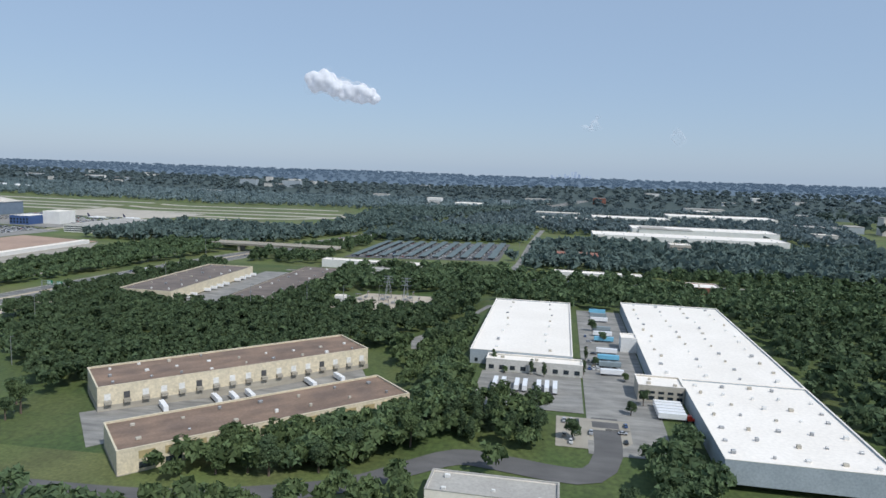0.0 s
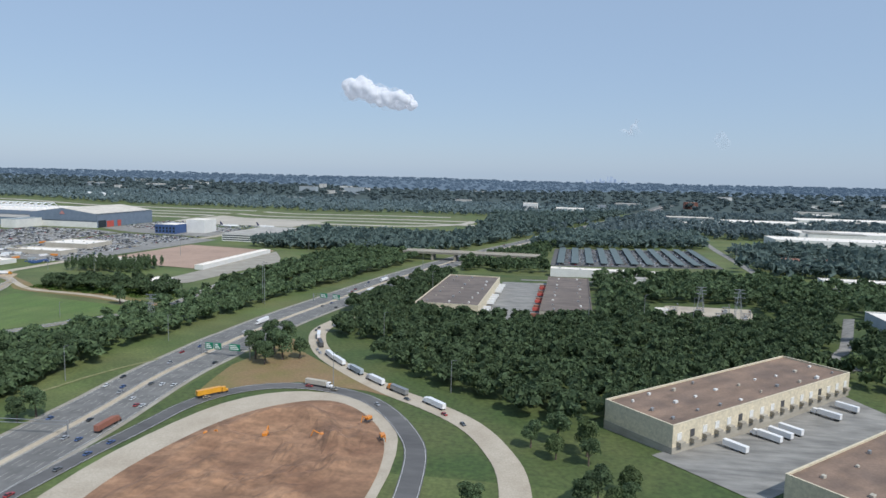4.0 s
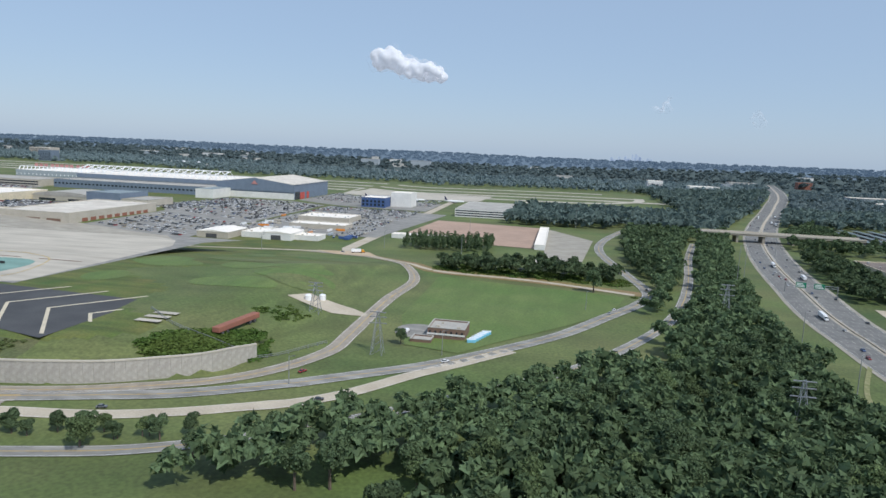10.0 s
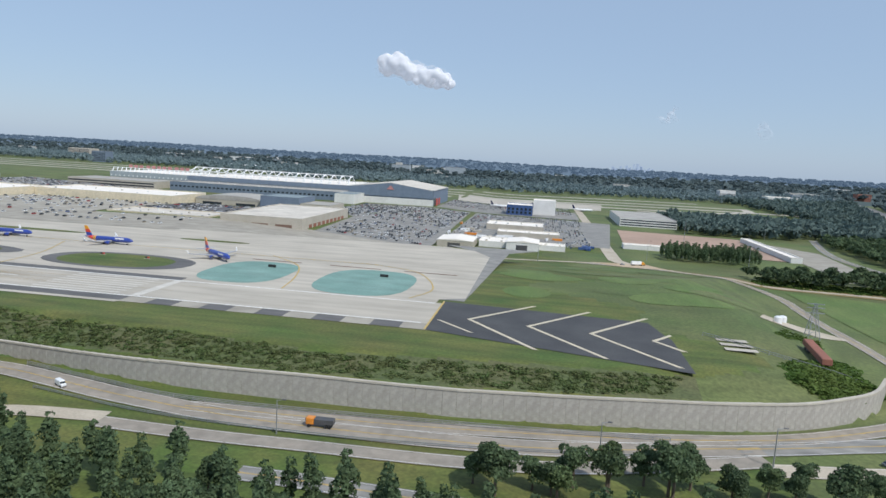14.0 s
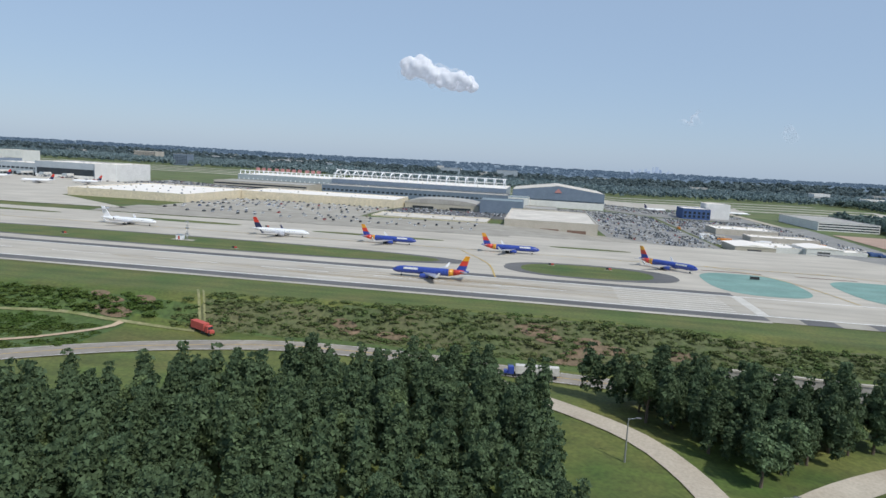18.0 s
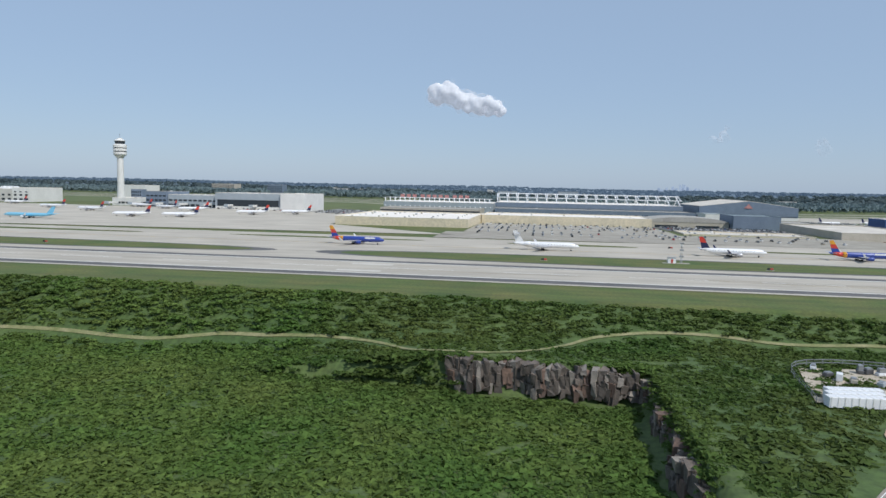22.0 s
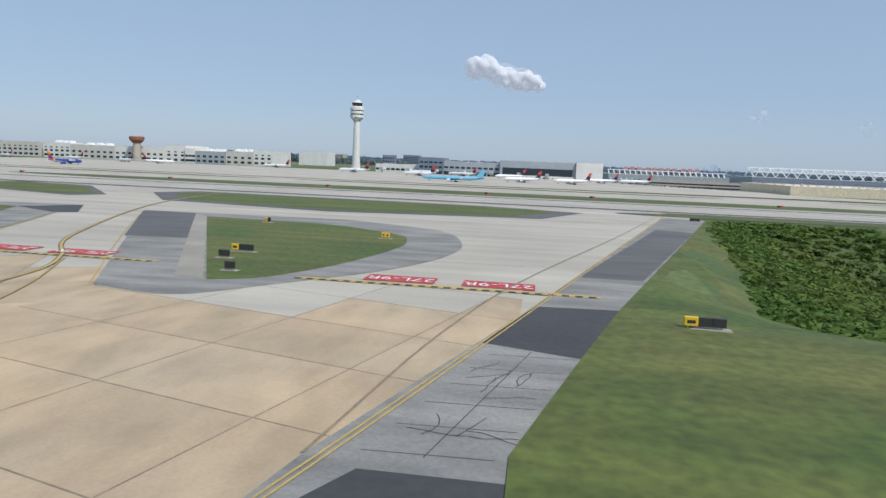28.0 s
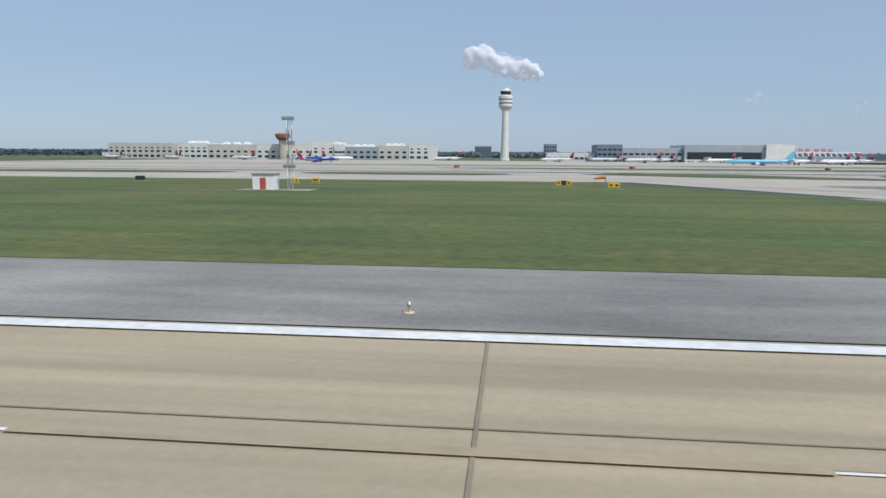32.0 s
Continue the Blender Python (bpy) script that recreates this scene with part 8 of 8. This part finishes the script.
# scrub of the creek valley and the banks
SHRUB = []
for k in range(6):
    rnd = np.random.RandomState(120 + k)
    SHRUB.append(leaf_cloud(rnd, [(rnd.uniform(-0.5, 0.5), rnd.uniform(-0.5, 0.5), 0.25, rnd.uniform(0.4, 0.7), 0.8) for _ in range(4)], 29, 0.27))
SCRUB = [
    ([(91, 48), (112, 44), (180, 40), (194, 60), (187, 68), (183, 81), (186, 88), (191, 98), (150, 123), (106, 124), (101, 104)], 1.45, 0.5, 1.0),
    ([(199, 42), (262, 44), (262, 122), (198, 124), (196, 99), (199, 88), (202.5, 72), (201, 63), (194, 60)], 1.45, 0.5, 1.0),
    ([(199, 101), (199, 124), (150, 124), (150, 110), (192, 103)], 1.45, 0.5, 1.0),
    ([(254, 30), (312, 30), (312, 92), (284, 92), (258, 96)], 1.45, 0.5, 1.0),
    ([(258, 98), (284, 97), (316, 100), (378, 119), (378, 123), (258, 122)], 1.45, 0.5, 0.9),
    ([(318, 56), (328, 58), (343, 76), (372, 101), (371, 113), (340, 111), (318, 98)], 1.6, 0.4, 0.9),
    ([(380, 116), (396, 118), (410, 121), (440, 122), (480, 120), (504, 119), (506, 127), (470, 131), (430, 131), (380, 126)], 1.05, 0.35, 0.65),
    ([(500, 121), (530, 116.5), (560, 115.5), (600, 118), (625, 123), (630, 130), (600, 125), (560, 122), (500, 127)], 1.1, 0.35, 0.7),
    ([(651.5, 137.3), (658.1, 133.0), (665.0, 137.4), (677.0, 152.0), (672.4, 164.0), (660.5, 151.9), (654.4, 146.6)], 0.95, 0.7, 1.2),
    ([(662, 176), (672, 172), (676, 186), (668, 190)], 1.8, 0.4, 0.9),
    ([(699, 280), (742, 275), (778, 266), (780, 262), (740, 270), (699, 276)], 1.6, 0.5, 0.9),
    ([(776, 258), (768, 230), (744, 196), (726, 171), (727, 169.5), (746, 194), (770, 229), (778, 257)], 1.0, 0.4, 0.6),
    ([(250, 90), (287, 88), (287, 98.4), (250, 98.6)], 1.45, 0.5, 0.9),
    ([(315, 58), (318.5, 58), (318.5, 96), (284, 99), (284, 96.2), (315, 96)], 0.95, 0.3, 0.6),
    ([(688, 290), (780, 284), (784, 300), (700, 312)], 2.4, 0.6, 1.3),
    ([(285, 91.4), (296, 92.2), (304, 90.8), (313, 91.4), (312.6, 88), (285, 87)], 1.0, 0.5, 1.1),
    ([(272, 94), (286, 93.6), (291, 96.6), (284, 98), (272, 98)], 0.9, 0.5, 1.0),
    ([(309, 94.6), (318, 94.8), (318, 99), (309, 98.4)], 0.9, 0.4, 0.9),
    ([(313.8, 60), (316, 60), (316.6, 92), (314.6, 92)], 0.8, 0.3, 0.7),
    ([(306, 60), (311.6, 62), (311.8, 90), (307, 88)], 1.2, 0.5, 1.0),
]
for k, (poly, gap, s0, s1) in enumerate(SCRUB):
    wood("shrub_cover", poly, gap, SHRUB, "leaf_bank" if poly[0][0] in (380, 500) else "leaf_shrub", "dense green shrubs and tall weeds", 700 + k, s0 * 2.2, s1 * 2.3, 0.5, skip=0.02, margin=0.0)
for k in range(16):
    random.seed(800 + k)
    x, y = random.choice([(410 + 4.5 * k, 125), (405 + 4 * k, 124), (430 + 3 * k, 126), (362 + k, 119)])
    lay("bare_patch", sheet("bare_patch", oval(x, y + random.uniform(-2, 3), random.uniform(2, 5), random.uniform(0.6, 1.2), 11, random.uniform(1.4, 2.2)), "dirt_dull", 0.14, 2.5), "bare red earth patch on a bank", "bare earth")

# ---- clouds ----


def cloud(x, y, z, puffs, seed, label, thin=False):
    """A cumulus of many overlapping round puffs with a flat base."""
    rnd = np.random.RandomState(seed)
    bm = bmesh.new()
    puffs = [(px, pz, r * 1.15) for px, pz, r in puffs]
    for px, pz, r in puffs:
        for k in range(26):
            d = rnd.normal(size=3)
            d /= np.linalg.norm(d)
            q = rnd.uniform(0.12, 0.5) * r
            bmesh.ops.create_icosphere(bm, subdivisions=2, radius=q, matrix=Matrix.Translation((px + d[0] * r * 0.8, d[1] * r * 0.8, pz + d[2] * r * 0.55)))
    ob = tagged(part("cloud", bm, "cloud_thin" if thin else "cloud_white", None, smooth=True), label, "cloud")
    ob.location = (x, y, z)
    rm = ob.modifiers.new("merge", "REMESH")
    rm.mode, rm.voxel_size, rm.use_smooth_shade = "VOXEL", 6.0, True
    sm = ob.modifiers.new("soften", "SMOOTH")
    sm.factor, sm.iterations = 0.6, 22
    if not thin:
        # torn, half-clear edge
        bm = bmesh.new()
        for px, pz, r in puffs:
            for k in range(16):
                d = rnd.normal(size=3)
                d /= np.linalg.norm(d)
                q = rnd.uniform(0.2, 0.5) * r
                bmesh.ops.create_icosphere(bm, subdivisions=2, radius=q, matrix=Matrix.Translation((px + d[0] * r * 1.0, d[1] * r * 0.6, pz + d[2] * r * 0.75)))
        for v in bm.verts:
            v.co += v.normal * 4 * noise.fractal(v.co / 30, 1.0, 2.0, 3)
        wi = part("wisp", bm, "cloud_thin", ob, smooth=True)
        rm = wi.modifiers.new("merge", "REMESH")
        rm.mode, rm.voxel_size, rm.use_smooth_shade = "VOXEL", 5.0, True
        sm = wi.modifiers.new("soften", "SMOOTH")
        sm.factor, sm.iterations = 0.6, 16


cloud(-140, 3633, 480, [(-165, 40, 58), (-120, 52, 70), (-66, 44, 64), (-10, 4, 58), (50, -22, 54), (110, -24, 62), (165, -32, 46)], 5, "white heaped cumulus cloud")
cloud(1690, 3620, 250, [(-10, 45, 20), (0, 10, 34), (22, -16, 30)], 6, "small faint white cloud", True)
cloud(1280, 3900, 345, [(-70, -34, 24), (-20, -24, 40), (24, 40, 20), (34, -40, 22)], 7, "small faint white cloud", True)

# ---- far off: low halls among the woods, a city skyline with painted haze ----
random.seed(4242)
for k in range(52):
    x, y = random.uniform(-900, 1700), random.uniform(1180, 2350)
    if k < 26:
        x, y = random.uniform(960, 1700), random.uniform(620, 1150)
        if x < 960 + (y - 600) * 0.42:
            continue
    w, d, h = random.uniform(7, 30), random.uniform(6, 14), random.uniform(3, 7) if k % 9 else random.uniform(10, 18)
    z = lz(x, y)
    far_hall = thing("far_hall", pose(x, y, z), "small far-off hall with a pale roof among trees", "building", "far halls")
    part("wall", boxes((-w, w, -d, d, -1, h + 3)), random.choice(("wall_white", "wall_pale", "wall_grey", "wall_pale", "wall_white")), far_hall)
    part("roof", boxes((-w - 0.3, w + 0.3, -d - 0.3, d + 0.3, h + 3, h + 3.5)), random.choice(("roof_white", "roof_pale", "roof_grey", "roof_grey")), far_hall)
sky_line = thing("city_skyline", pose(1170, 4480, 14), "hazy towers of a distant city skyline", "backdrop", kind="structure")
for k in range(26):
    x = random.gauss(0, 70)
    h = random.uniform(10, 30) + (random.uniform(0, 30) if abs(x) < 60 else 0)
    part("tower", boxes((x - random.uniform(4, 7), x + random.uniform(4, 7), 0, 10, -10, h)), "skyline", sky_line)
